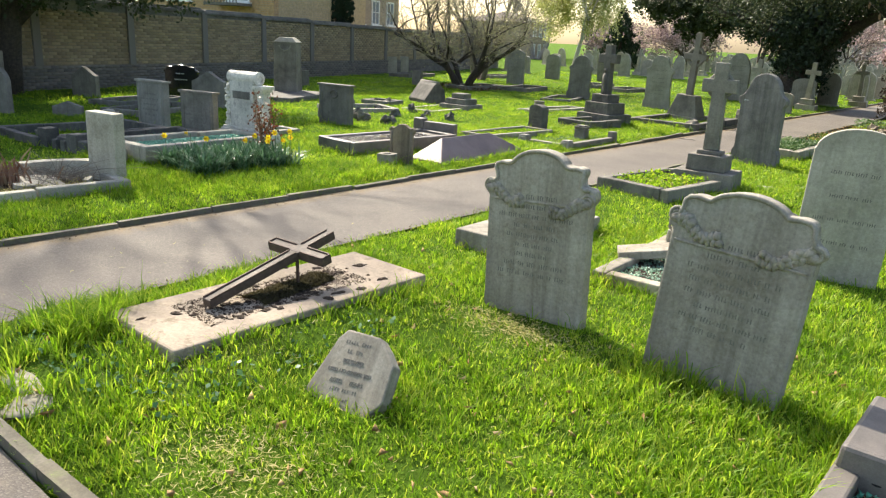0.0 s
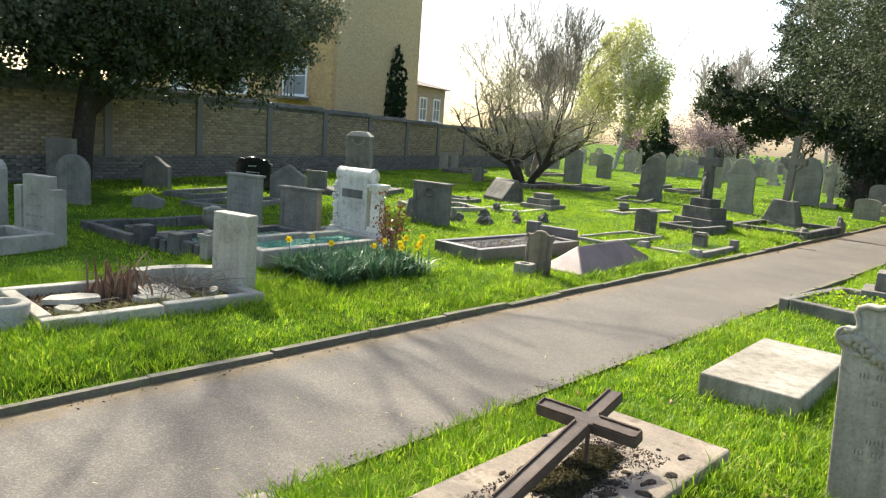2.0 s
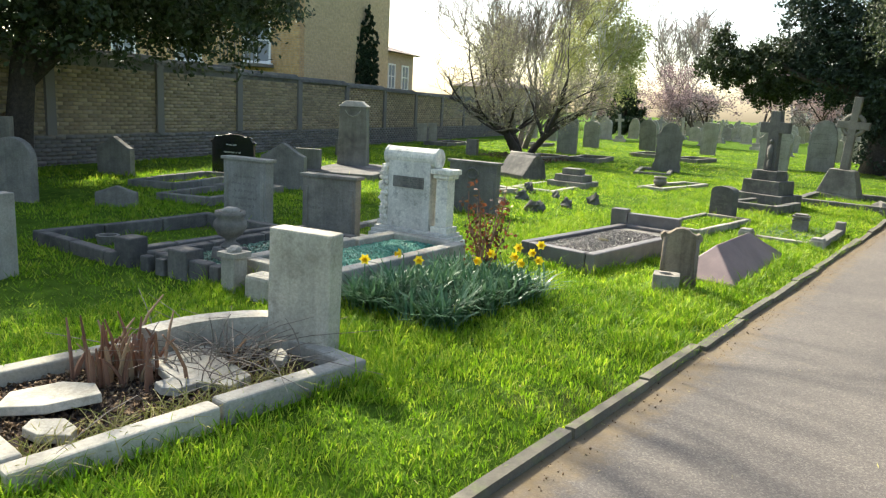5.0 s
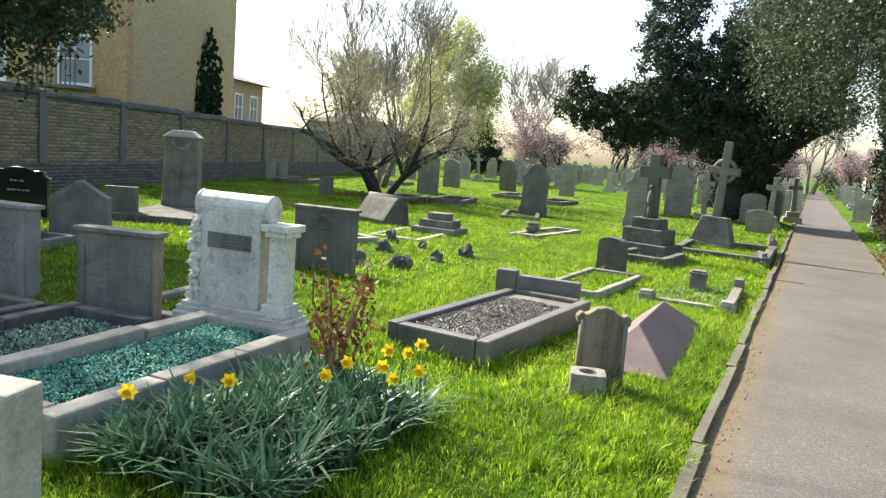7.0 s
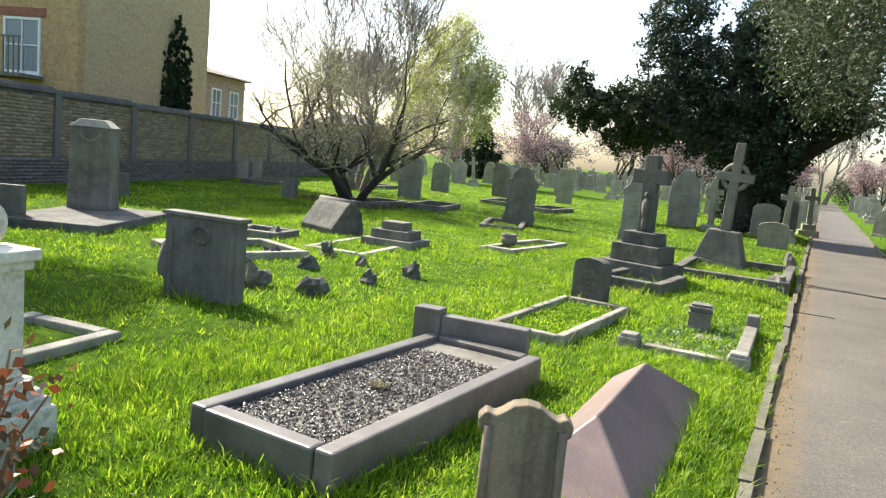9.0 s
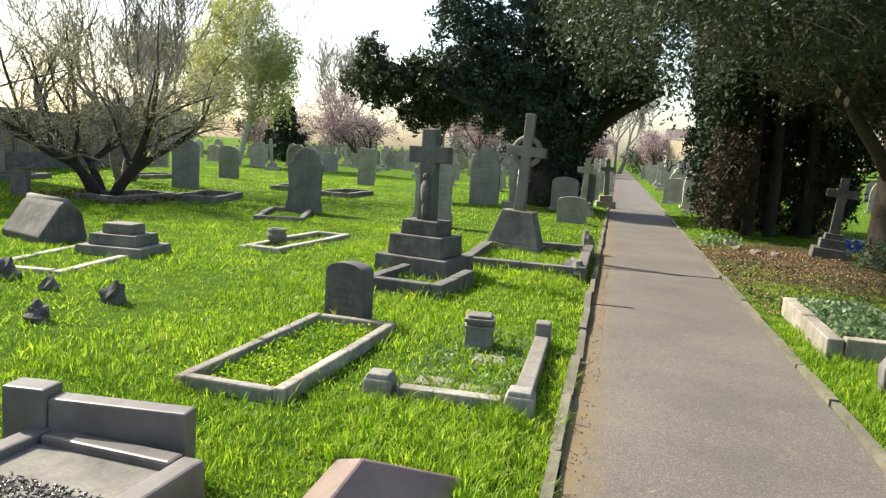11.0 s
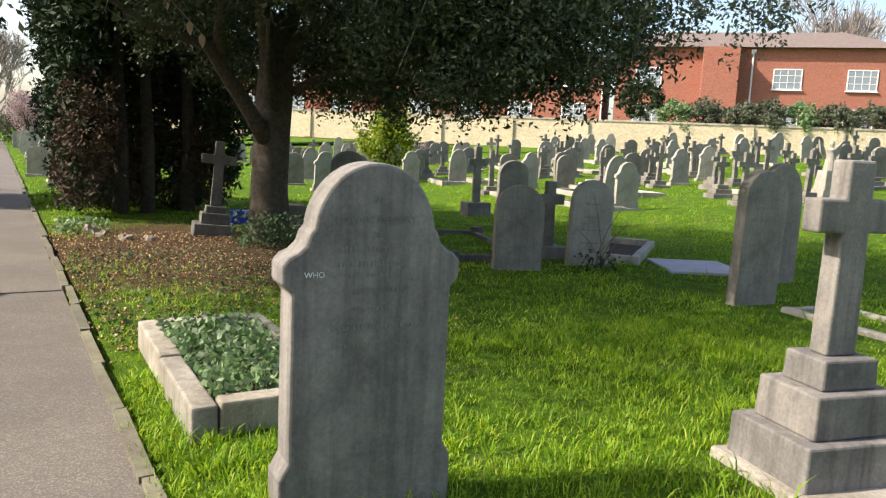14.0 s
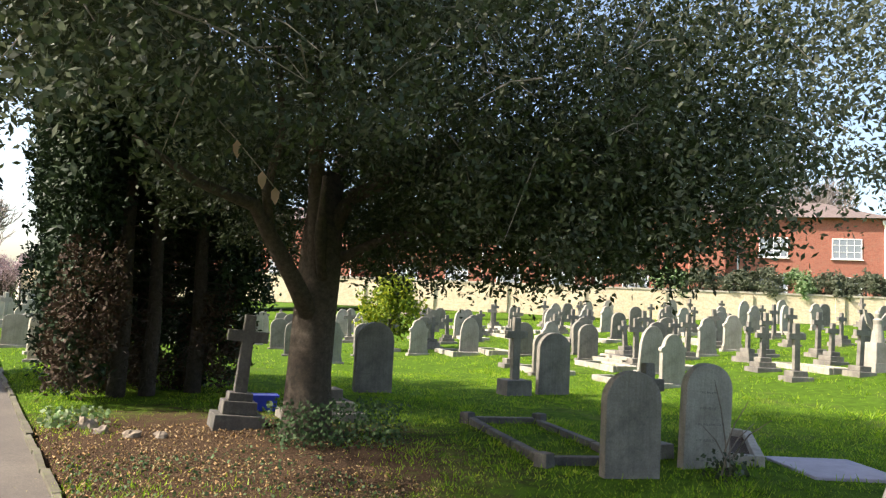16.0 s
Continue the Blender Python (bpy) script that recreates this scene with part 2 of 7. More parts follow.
BIRCHBARK = plain("birch_bark", (0.5, 0.47, 0.42), 0.9, 0, 0.4, 6, 0.4)
PALEBARK = plain("pale_grey_bark", (0.27, 0.235, 0.19), 0.95, 0, 0.4, 16, 0.6, 0.01)
# ivy colours taken down to carry the shade under the tree
DARKIVY = leafy("shade_darkened_ivy", (0.035, 0.075, 0.025), (0.06, 0.11, 0.04), (0.12, 0.17, 0.08), 0.75, 0.15)
TWIG = plain("grey_twigs", (0.2, 0.165, 0.13), 0.9, 0, 0.3, 20)
DRY = leafy("dry_brown_stems", (0.16, 0.08, 0.05), (0.24, 0.13, 0.08), (0.34, 0.24, 0.14), 0.8, 0)
GRASS = leafy("grass_blades", (0.132, 0.27, 0.012), (0.28, 0.475, 0.022), (0.49, 0.56, 0.07), 0.48, 0.58, 0.36)
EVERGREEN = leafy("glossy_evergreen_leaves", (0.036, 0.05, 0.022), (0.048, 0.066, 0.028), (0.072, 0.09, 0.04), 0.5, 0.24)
# lighter evergreen colour that stands in for light and haze on crowns
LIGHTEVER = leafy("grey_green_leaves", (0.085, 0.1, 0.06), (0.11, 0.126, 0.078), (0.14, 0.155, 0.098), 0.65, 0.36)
CONIFER = leafy("dark_conifer_sprays", (0.013, 0.028, 0.012), (0.025, 0.048, 0.02), (0.045, 0.075, 0.03), 0.6, 0.06)
YEWLEAF = leafy("grey_green_yew_sprays", (0.03, 0.048, 0.03), (0.048, 0.072, 0.046), (0.08, 0.105, 0.075), 0.55, 0.12)
BROWNCON = leafy("browned_conifer_sprays", (0.045, 0.028, 0.018), (0.08, 0.05, 0.033), (0.05, 0.046, 0.024), 0.8, 0.1)
YELLOWLEAF = leafy("spring_yellow_leaves", (0.34, 0.36, 0.11), (0.44, 0.45, 0.17), (0.55, 0.55, 0.27), 0.6, 0.5)
GOLDLEAF = leafy("golden_shrub_leaves", (0.07, 0.13, 0.015), (0.2, 0.27, 0.025), (0.42, 0.44, 0.035), 0.5, 0.4)
BUDS = leafy("opening_buds", (0.34, 0.33, 0.14), (0.44, 0.42, 0.22), (0.55, 0.5, 0.32), 0.7, 0.3)
PINK = leafy("pink_blossom", (0.3, 0.21, 0.21), (0.4, 0.285, 0.285), (0.52, 0.41, 0.41), 0.8, 0.3)
# twig colour lightened to suggest haze on far trees
HAZETWIG = leafy("haze_paled_twigs", (0.22, 0.19, 0.17), (0.3, 0.26, 0.235), (0.38, 0.34, 0.31), 0.9, 0)
IVY = leafy("ivy_leaves", (0.07, 0.15, 0.04), (0.16, 0.25, 0.10), (0.34, 0.4, 0.24), 0.55, 0.3)
DAFFLEAF = leafy("daffodil_leaves", (0.045, 0.12, 0.045), (0.1, 0.2, 0.09), (0.21, 0.33, 0.19), 0.38, 0.3)
YELLOW = leafy("daffodil_petals", (0.80, 0.60, 0.02), (0.86, 0.66, 0.03), (0.9, 0.75, 0.08), 0.5, 0.3)
ORANGE = leafy("daffodil_trumpets", (0.85, 0.52, 0.01), (0.88, 0.58, 0.015), (0.9, 0.64, 0.02), 0.5, 0.2)
ROSELEAF = leafy("red_rose_leaves", (0.07, 0.05, 0.02), (0.14, 0.06, 0.028), (0.36, 0.09, 0.03), 0.4, 0.3)
BROWNLITTER = leafy("brown_leaf_litter", (0.08, 0.05, 0.03), (0.15, 0.095, 0.05), (0.3, 0.22, 0.13), 0.9, 0.1)
STRAW = leafy("dry_straw_grass", (0.26, 0.27, 0.06), (0.4, 0.36, 0.13), (0.5, 0.44, 0.22), 0.8, 0.3)
DEADLEAF = leafy("fallen_dry_leaves", (0.28, 0.16, 0.07), (0.42, 0.27, 0.12), (0.58, 0.43, 0.24), 0.8, 0.2)
PAPERLEAF = leafy("withered_tan_leaves", (0.3, 0.2, 0.13), (0.34, 0.23, 0.15), (0.38, 0.27, 0.18), 0.9, 0.1)
GREENGLASS = glass_chips("green_glass_chippings", (0.03, 0.2, 0.13), (0.08, 0.34, 0.23), (0.2, 0.5, 0.37))
GREENGLASS.node_tree.nodes["Principled BSDF"].inputs["Roughness"].default_value = 0.45
PALEGLASS = glass_chips("pale_green_chippings", (0.12, 0.26, 0.17), (0.24, 0.4, 0.28), (0.42, 0.54, 0.4))
GRAVEL = glass_chips("dark_gravel", (0.04, 0.036, 0.034), (0.085, 0.077, 0.072), (0.19, 0.17, 0.155))
PEAT = plain("dug_dark_earth", (0.072, 0.047, 0.03), 1.0, 0, 0.5, 40, 1.0, 0.02)
MOSS = plain("olive_moss", (0.105, 0.085, 0.03), 1.0, 0, 0.5, 30, 1.0, 0.02)
WALLBRICK = material("sooty_stock_brick", brick_build((0.27, 0.19, 0.10), (0.17, 0.125, 0.075), (0.14, 0.12, 0.10), (0.06, 0.055, 0.05)))
STOCK = material("orange_stock_brick", brick_build((0.6, 0.38, 0.17), (0.5, 0.3, 0.13), (0.45, 0.36, 0.25), (0.4, 0.27, 0.14), 1, 0.3))
OLIVEBRICK = material("olive_stock_brick", brick_build((0.62, 0.46, 0.25), (0.52, 0.385, 0.2), (0.5, 0.41, 0.28), (0.44, 0.34, 0.19), 1, 0.4))
YELLOWBRICK = material("yellow_stock_brick", brick_build((0.6, 0.5, 0.33), (0.5, 0.41, 0.26), (0.48, 0.43, 0.34), (0.62, 0.55, 0.4), 1, 0.5))
REDBRICK = material("red_brick", brick_build((0.37, 0.125, 0.08), (0.3, 0.1, 0.065), (0.3, 0.18, 0.13), (0.28, 0.11, 0.075), 1, 0.3))
BRICKPIECE = glass_chips("single_stock_bricks", (0.25, 0.195, 0.13), (0.33, 0.255, 0.165), (0.42, 0.33, 0.21))
BRICKPIECE.node_tree.nodes["Principled BSDF"].inputs["Roughness"].default_value = 0.93
DARKBRICKPIECE = glass_chips("single_blue_bricks", (0.14, 0.128, 0.122), (0.18, 0.165, 0.152), (0.225, 0.2, 0.18))
DARKBRICKPIECE.node_tree.nodes["Principled BSDF"].inputs["Roughness"].default_value = 0.9
MORTAR = plain("grey_mortar", (0.25, 0.21, 0.16), 1.0)
COPING = stone("dark_coping", (0.2, 0.19, 0.18), (0.1, 0.095, 0.09), (0.2, 0.2, 0.18), 0.3, streak=0.2)
BUFF = material("buff_brick", brick_build((0.46, 0.36, 0.25), (0.38, 0.29, 0.2), (0.4, 0.34, 0.27), (0.3, 0.24, 0.18), 1, 0.4))
RENDERED = plain("cream_render", (0.62, 0.56, 0.48), 0.9, 0, 0.1, 1.5)
ROOFTILE = plain("roof_tiles", (0.17, 0.13, 0.115), 0.85, 0, 0.3, 5)
REDTILE = plain("red_roof_tiles", (0.31, 0.215, 0.185), 0.85, 0, 0.3, 5)
WHITEPAINT = plain("white_paint", (0.8, 0.8, 0.78), 0.5, 0, 0.06, 3)
BLUEPLASTIC = plain("blue_plastic", (0.01, 0.04, 0.5), 0.35, 0, 0.1, 3)


def pane_build(nt, bsdf):
    bsdf.inputs["Base Color"].default_value = (0.22, 0.25, 0.28, 1)
    bsdf.inputs["Roughness"].default_value = 0.05


PANE = material("window_pane", pane_build)

# ---- mesh helpers ----


def box(sx, sy, sz, at=(0, 0, 0), top=1.0):
    """A box standing on at, with its top scaled."""
    x, y, z = at
    a, b = sx / 2, sy / 2
    c, d = a * top, b * top
    V = [(x - a, y - b, z), (x + a, y - b, z), (x + a, y + b, z), (x - a, y + b, z),
         (x - c, y - d, z + sz), (x + c, y - d, z + sz), (x + c, y + d, z + sz), (x - c, y + d, z + sz)]
    return V, [(3, 2, 1, 0), (4, 5, 6, 7), (0, 1, 5, 4), (1, 2, 6, 5), (2, 3, 7, 6), (3, 0, 4, 7)]


def prism(profile, t, y=0.0):
    """An upright outline (x, z) with thickness t."""
    n = len(profile)
    V = [(x, y - t / 2, z) for x, z in profile] + [(x, y + t / 2, z) for x, z in profile]
    F = [tuple(range(n)), tuple(range(2 * n - 1, n - 1, -1))]
    F += [((i + 1) % n, i, n + i, n + (i + 1) % n) for i in range(n)]
    return V, F


def lathe(profile, n=20, at=(0, 0, 0)):
    V, F = [], []
    for r, z in profile:
        V += [(at[0] + r * math.cos(2 * math.pi * k / n), at[1] + r * math.sin(2 * math.pi * k / n), at[2] + z) for k in range(n)]
    for j in range(len(profile) - 1):
        F += [(j * n + k, j * n + (k + 1) % n, (j + 1) * n + (k + 1) % n, (j + 1) * n + k) for k in range(n)]
    F += [tuple(range(n - 1, -1, -1)), tuple(range((len(profile) - 1) * n, len(profile) * n))]
    return V, F


def tube(points, radii, n=6):
    V, F = [], []
    pts = [Vector(p) for p in points]
    for i, p in enumerate(pts):
        d = (pts[min(i + 1, len(pts) - 1)] - pts[max(i - 1, 0)]).normalized()
        side = d.orthogonal().normalized() if i == 0 else (side - d * side.dot(d)).normalized()
        up = d.cross(side)
        for k in range(n):
            a = 2 * math.pi * k / n
            V.append(tuple(p + (side * math.cos(a) + up * math.sin(a)) * radii[i]))
    for j in range(len(pts) - 1):
        F += [(j * n + k, j * n + (k + 1) % n, (j + 1) * n + (k + 1) % n, (j + 1) * n + k) for k in range(n)]
    F += [tuple(range(n - 1, -1, -1)), tuple(range((len(pts) - 1) * n, len(pts) * n))]
    return V, F


def join(*geoms):
    V, F = [], []
    for v, f in geoms:
        o = len(V)
        V += v
        F += [tuple(i + o for i in q) for q in f]
    return V, F


def moved(g, m):
    return [tuple(m @ Vector(v)) for v in g[0]], g[1]


def lump(rx, ry, rz, seed=0, rough=0.18, at=(0, 0, 0), n=9, rings=6):
    """A rough boulder-like lump."""
    r = random.Random(seed)
    off = Vector((r.uniform(0, 50), r.uniform(0, 50), r.uniform(0, 50)))
    V, F = [], []
    for j in range(rings + 1):
        th = math.pi * j / rings
        for k in range(n):
            ph = 2 * math.pi * k / n
            d = Vector((math.sin(th) * math.cos(ph), math.sin(th) * math.sin(ph), math.cos(th)))
            q = 1 + rough * 2 * noise.noise(d * 1.6 + off)
            V.append((at[0] + d.x * rx * q, at[1] + d.y * ry * q, at[2] + d.z * rz * q))
    for j in range(rings):
        F += [((j + 1) * n + k, (j + 1) * n + (k + 1) % n, j * n + (k + 1) % n, j * n + k) for k in range(n)]
    return V, F


def mesh_of(name, g, mat, smooth=False):
    me = bpy.data.meshes.new(name)
    me.from_pydata(g[0], [], g[1])
    me.validate()
    me.materials.append(mat)
    if smooth:
        me.polygons.foreach_set("use_smooth", [True] * len(me.polygons))
    me.update()
    return me


def part(name, g, mat, parent=None, label="", bevel=0.0, smooth=False):
    """One mesh object out of a geometry, under a thing or a part."""
    ob = new(name, mesh_of(name, g, mat, smooth))
    ob.parent = parent
    if label:
        ob["label"] = label
    if bevel:
        b = ob.modifiers.new("worn_edges", "BEVEL")
        b.width, b.segments, b.limit_method, b.angle_limit = bevel, 2, "ANGLE", radians(35)
    return ob


def thing(name, x, y, rz=0, label="", category="", group="", z=0.0, lean=(0, 0), kind=""):
    e = new(name)
    e.matrix_world = pose(x, y, z, lean[0], lean[1], rz)
    e.empty_display_size = 0.1
    return tagged(e, label, category, group, kind)


def solo(name, g, mat, x, y, rz=0, label="", category="", group="", z=0.0, lean=(0, 0), kind="", bevel=0.0, smooth=False):
    ob = part(name, g, mat, None, "", bevel, smooth)
    ob.matrix_world = pose(x, y, z, lean[0], lean[1], rz)
    return tagged(ob, label, category, group, kind)


BARE = []      # footprints without grass: centre, half sizes, turn


def bare(x, y, w, l, rz=0):
    BARE.append((x, y, w / 2, l / 2, radians(rz)))


def fast_mesh(name, V, F, mat):
    """A mesh from numpy arrays of vertices and equal-sided faces."""
    me = bpy.data.meshes.new(name)
    n, k = F.shape
    me.vertices.add(len(V))
    me.vertices.foreach_set("co", V.astype(np.float32).ravel())
    me.loops.add(n * k)
    me.loops.foreach_set("vertex_index", F.astype(np.int32).ravel())
    me.polygons.add(n)
    me.polygons.foreach_set("loop_start", np.arange(0, n * k, k, dtype=np.int32))
    me.polygons.foreach_set("loop_total", np.full(n, k, dtype=np.int32))
    me.materials.append(mat)
    me.update(calc_edges=True)
    return me


def leaves(P, size, rng, length=1.7, droop=0.0):
    """Leaf-shaped quads round the points P, turned at random."""
    n = len(P)
    d = rng.normal(size=(n, 3))
    d[:, 2] -= droop
    d /= np.linalg.norm(d, axis=1)[:, None]
    s = np.cross(d, rng.normal(size=(n, 3)))
    s /= np.linalg.norm(s, axis=1)[:, None]
    a = size * rng.uniform(0.6, 1.3, size=(n, 1))
    tip, mid, wide = d * a * length / 2, d * a * 0.1, s * a / 2
    V = np.stack([P - tip, P + mid + wide, P + tip, P + mid - wide], 1).reshape(-1, 3)
    return V, np.arange(4 * n).reshape(n, 4)


def chips(n, w, l, z, size, rng, heap=0.0):
    """Small angular stones strewn over a rectangle."""
    P = np.stack([rng.uniform(-w / 2, w / 2, n), rng.uniform(-l / 2, l / 2, n), np.full(n, z)], 1)
    P[:, 2] += heap * (1 - (2 * P[:, 0] / w) ** 2) + rng.uniform(0, size * 0.6, n)
    base = np.array([(-1, -1, -.6), (1, -1, -.6), (0, 1.2, -.6), (0, 0, .9)]) * 0.5
    R = rng.normal(size=(n, 3, 3))
    R /= np.linalg.norm(R, axis=2)[:, :, None]
    V = (np.einsum("nij,vj->nvi", R, base) * (size * rng.uniform(0.6, 1.4, (n, 1, 1))) + P[:, None, :]).reshape(-1, 3)
    o = np.arange(n)[:, None, None] * 4
    F = (np.array([(0, 1, 3), (1, 2, 3), (2, 0, 3), (2, 1, 0)])[None] + o).reshape(-1, 3)
    return V, F


def arc(cx, cz, rx, rz, a0, a1, n):
    return [(cx + rx * math.cos(radians(a0 + (a1 - a0) * i / n)), cz + rz * math.sin(radians(a0 + (a1 - a0) * i / n))) for i in range(n + 1)]

# ---- ground, paths, kerbs ----


def rise(x):
    """The ground climbs gently towards the far wall."""
    return float(min(max(0.0, 0.079 * (x - 6)), 1.9))


LEFT, RIGHT = -6.08, -4.47


def lie(x, y):
    """Height of the turf: path level at the kerbs, a little higher on the lawns, a bank round one slab."""
    x, y = np.asarray(x, float), np.asarray(y, float)
    d = np.maximum(LEFT - 0.06 - x, x - RIGHT - 0.06)
    side = (x > RIGHT - 0.1)
    d = np.where(side & (y > -0.7), np.minimum(d, y - 1.5), d)
    d = np.where(side & (y <= -0.7), np.minimum(d, -0.7 - y), d)
    u = np.clip(d / 0.3, 0, 1)
    bank = 0.085 * np.exp(-(((x + 3.45) / 0.62) ** 4) - ((y - 3.2) / 1.2) ** 4)
    wave = 0.014 * np.sin(x * 2.1 + np.sin(y * 1.3)) * np.sin(y * 1.7 + 0.6)
    return np.clip(0.079 * (x - 6), 0, 1.9) - 0.02 + u * u * (3 - 2 * u) * (0.06 + bank + wave)


gx = np.unique(np.round(np.concatenate([[-600, -120, -40, -30, -24, -20, -16, -14], np.arange(-12, 2.1, 0.25), [-6.16, -6.1, -4.45, -4.39], np.arange(4, 32, 2), [36, 60, 120, 600]]), 3))
gy = np.unique(np.round(np.concatenate([[-600, -80, -20, -8, -1.2, -0.95, -0.7, -0.55, 0, 1.4], np.arange(1.5, 21, 0.25), np.arange(22, 62, 4), [90, 140, 600]]), 3))
GX, GY = np.meshgrid(gx, gy)
GV = np.stack([GX.ravel(), GY.ravel(), lie(GX, GY).ravel()], 1)
m = len(gx)
q = (np.arange(len(gy) - 1)[:, None] * m + np.arange(m - 1)[None]).ravel()
GF = np.stack([q, q + 1, q + 1 + m, q + m], 1)
ground = new("ground", fast_mesh("ground", GV, GF, SOIL))
tagged(ground, "short turf and bare soil of the burial ground", "ground", kind="structure")

main = [(LEFT, -8, 0), (RIGHT, -8, 0), (RIGHT, 110, 0), (LEFT, 110, 0)]
tagged(part("path_1", (main, [(0, 1, 2, 3)]), TARMAC), "worn grey-brown tarmac footpath between the graves", "path", kind="structure")
cross_path = [(RIGHT, -0.6, 0), (14, -0.6, 0), (14, 1.42, 0), (RIGHT, 1.42, 0)]
tagged(part("path_2", (cross_path, [(0, 1, 2, 3)]), TARMAC), "side footpath of worn tarmac joining the long path", "path", kind="structure")


def edging(x0, y0, x1, y1, pieces, high, name="kerb"):
    """A row of kerb stones, each a little out of line."""
    rnd = random.Random(int(x0 * 7 + y0 * 13))
    root = thing(name, x0, y0, 0, "mossy concrete path edging in long pieces", "kerb", kind="structure")
    d = Vector((x1 - x0, y1 - y0, 0))
    L, turn = d.length, math.degrees(math.atan2(d.y, d.x))
    step = L / pieces
    meshes = [mesh_of("kerb_stone", box(step - 0.012, 0.055 + 0.006 * k, high + 0.03), KERB) for k in range(3)]
    for i in range(pieces):
        ob = new("kerb_stone", meshes[i % 3])
        ob.parent = root
        ob.matrix_local = pose(*(d.normalized() * (step * (i + 0.5)) + Vector((rnd.gauss(0, 0.008), rnd.gauss(0, 0.008), -0.03 + rnd.gauss(0, 0.006)))), rnd.gauss(0, 4), rnd.gauss(0, 0.6), turn + rnd.gauss(0, 0.5))
    return root


edging(LEFT - 0.03, 1.6, LEFT - 0.03, 76, 82, 0.042)
edging(RIGHT + 0.03, 8.6, RIGHT + 0.03, 76, 76, 0.04)
edging(-3.6, 1.46, -1.9, 1.50, 2, 0.06)
tagged(part("path_joint", box(1.6, 0.035, 0.006, (-5.28, 17.42, 0)), JOINT), "dark bitumen joint across the tarmac", "joint", kind="structure")
tagged(part("path_joint", box(0.42, 0.04, 0.006, (-5.86, 14.76, 0)), JOINT), "short dark bitumen patch in the tarmac", "joint", kind="structure")


# ---- gravestones ----


def outline(kind, w, h):
    a = w / 2
    if kind == "round":
        return [(-a, -0.1), (a, -0.1), *arc(0, h - a * 0.95, a, a * 0.95, 0, 180, 18)]
    if kind == "gothic":
        k = h - w * 0.8
        right = [(a * (1 - (s / 9) ** 1.7), k + (h - k) * math.sin(s / 9 * math.pi / 2)) for s in range(10)]
        return [(-a, -0.1), (a, -0.1), *right, *[(-x, z) for x, z in reversed(right[:-1])]]
    if kind == "shoulder":
        right = [(a, -0.1), (a, h * 0.16), (a * 0.9, h * 0.205), (a * 0.9, h * 0.66), (a, h * 0.685), (a, h * 0.735), (a * 0.93, h * 0.755), (a * 0.84, h * 0.765), (a * 0.76, h * 0.785), (a * 0.72, h * 0.815), (a * 0.68, h * 0.825)]
        top = arc(0, h * 0.805, a * 0.68, h * 0.195, 8, 172, 20)
        return [*[(-x, z) for x, z in right[:1]], *right, *top, *[(-x, z) for x, z in reversed(right[1:])]]
    if kind == "ogee":
        right = [(a * 0.97, -0.1), (a * 0.97, h * 0.72), (a * 1.02, h * 0.735), (a * 1.06, h * 0.76), (a * 1.04, h * 0.80), (a * 0.96, h * 0.815), (a * 0.86, h * 0.815), (a * 0.80, h * 0.83), (a * 0.80, h * 0.86), (a * 0.84, h * 0.89), (a * 0.82, h * 0.915), (a * 0.72, h * 0.925), (a * 0.6, h * 0.92), (a * 0.54, h * 0.925)]
        top = arc(0, h * 0.90, a * 0.52, h * 0.10, 18, 162, 14)
        return [(-a * 0.97, -0.1), *right, *top, *[(-x, z) for x, z in reversed(right[1:])]]
    if kind == "scallop":
        right = [(a * 0.97, -0.1), (a * 0.97, h * 0.76), (a * 1.04, h * 0.775), (a * 1.06, h * 0.80), (a * 1.0, h * 0.825), (a * 0.9, h * 0.845), (a * 0.87, h * 0.885), (a * 0.86, h * 0.92), (a * 0.80, h * 0.94), (a * 0.68, h * 0.945)]
        top = arc(0, h * 0.90, a * 0.55, h * 0.10, 22, 158, 14)
        return [(-a * 0.97, -0.1), *right, *top, *[(-x, z) for x, z in reversed(right[1:])]]
    if kind == "segment":
        return [(-a, -0.1), (a, -0.1), (a, h * 0.86), *arc(0, h * 0.86, a * 0.97, h * 0.14, 2, 178, 14), (-a, h * 0.86)]
    if kind == "gable":
        return [(-a, -0.1), (a, -0.1), (a, h * 0.72), (a * 0.8, h * 0.76), (0, h), (-a * 0.8, h * 0.76), (-a, h * 0.72)]
    if kind == "heart":
        right = [(a * 0.45, -0.1), (a * 0.95, h * 0.45), (a, h * 0.72), (a * 0.85, h * 0.92), (a * 0.5, h), (a * 0.18, h * 0.95)]
        return [*right, (0, h * 0.86), *[(-x, z) for x, z in reversed(right)]]
    return [(-a, -0.1), (a, -0.1), (a, h), (-a, h)]


def word_rows(w, z0, z1, rows, seed, front, tall=0.020):
    """Rows of unreadable words as thin bars on a face."""
    rnd = random.Random(seed)
    out = []
    for i in range(rows):
        z = z1 - (z1 - z0) * i / max(1, rows - 1)
        full = w * rnd.uniform(0.45, 0.95)
        x = -full / 2
        while x < full / 2 - 0.02:
            b = min(rnd.uniform(0.03, 0.09), full / 2 - x)
            k = x
            while k < x + b - 0.004:
                out.append(box(0.0055, 0.004, tall * rnd.uniform(0.7, 1), (k + 0.004, front, z)))
                if rnd.random() < 0.6:
                    out.append(box(0.008, 0.004, tall * 0.22, (k + 0.008, front, z + tall * rnd.choice((0, 0.4, 0.75)))))
                k += 0.016
            x += b + 0.022
    return join(*out)


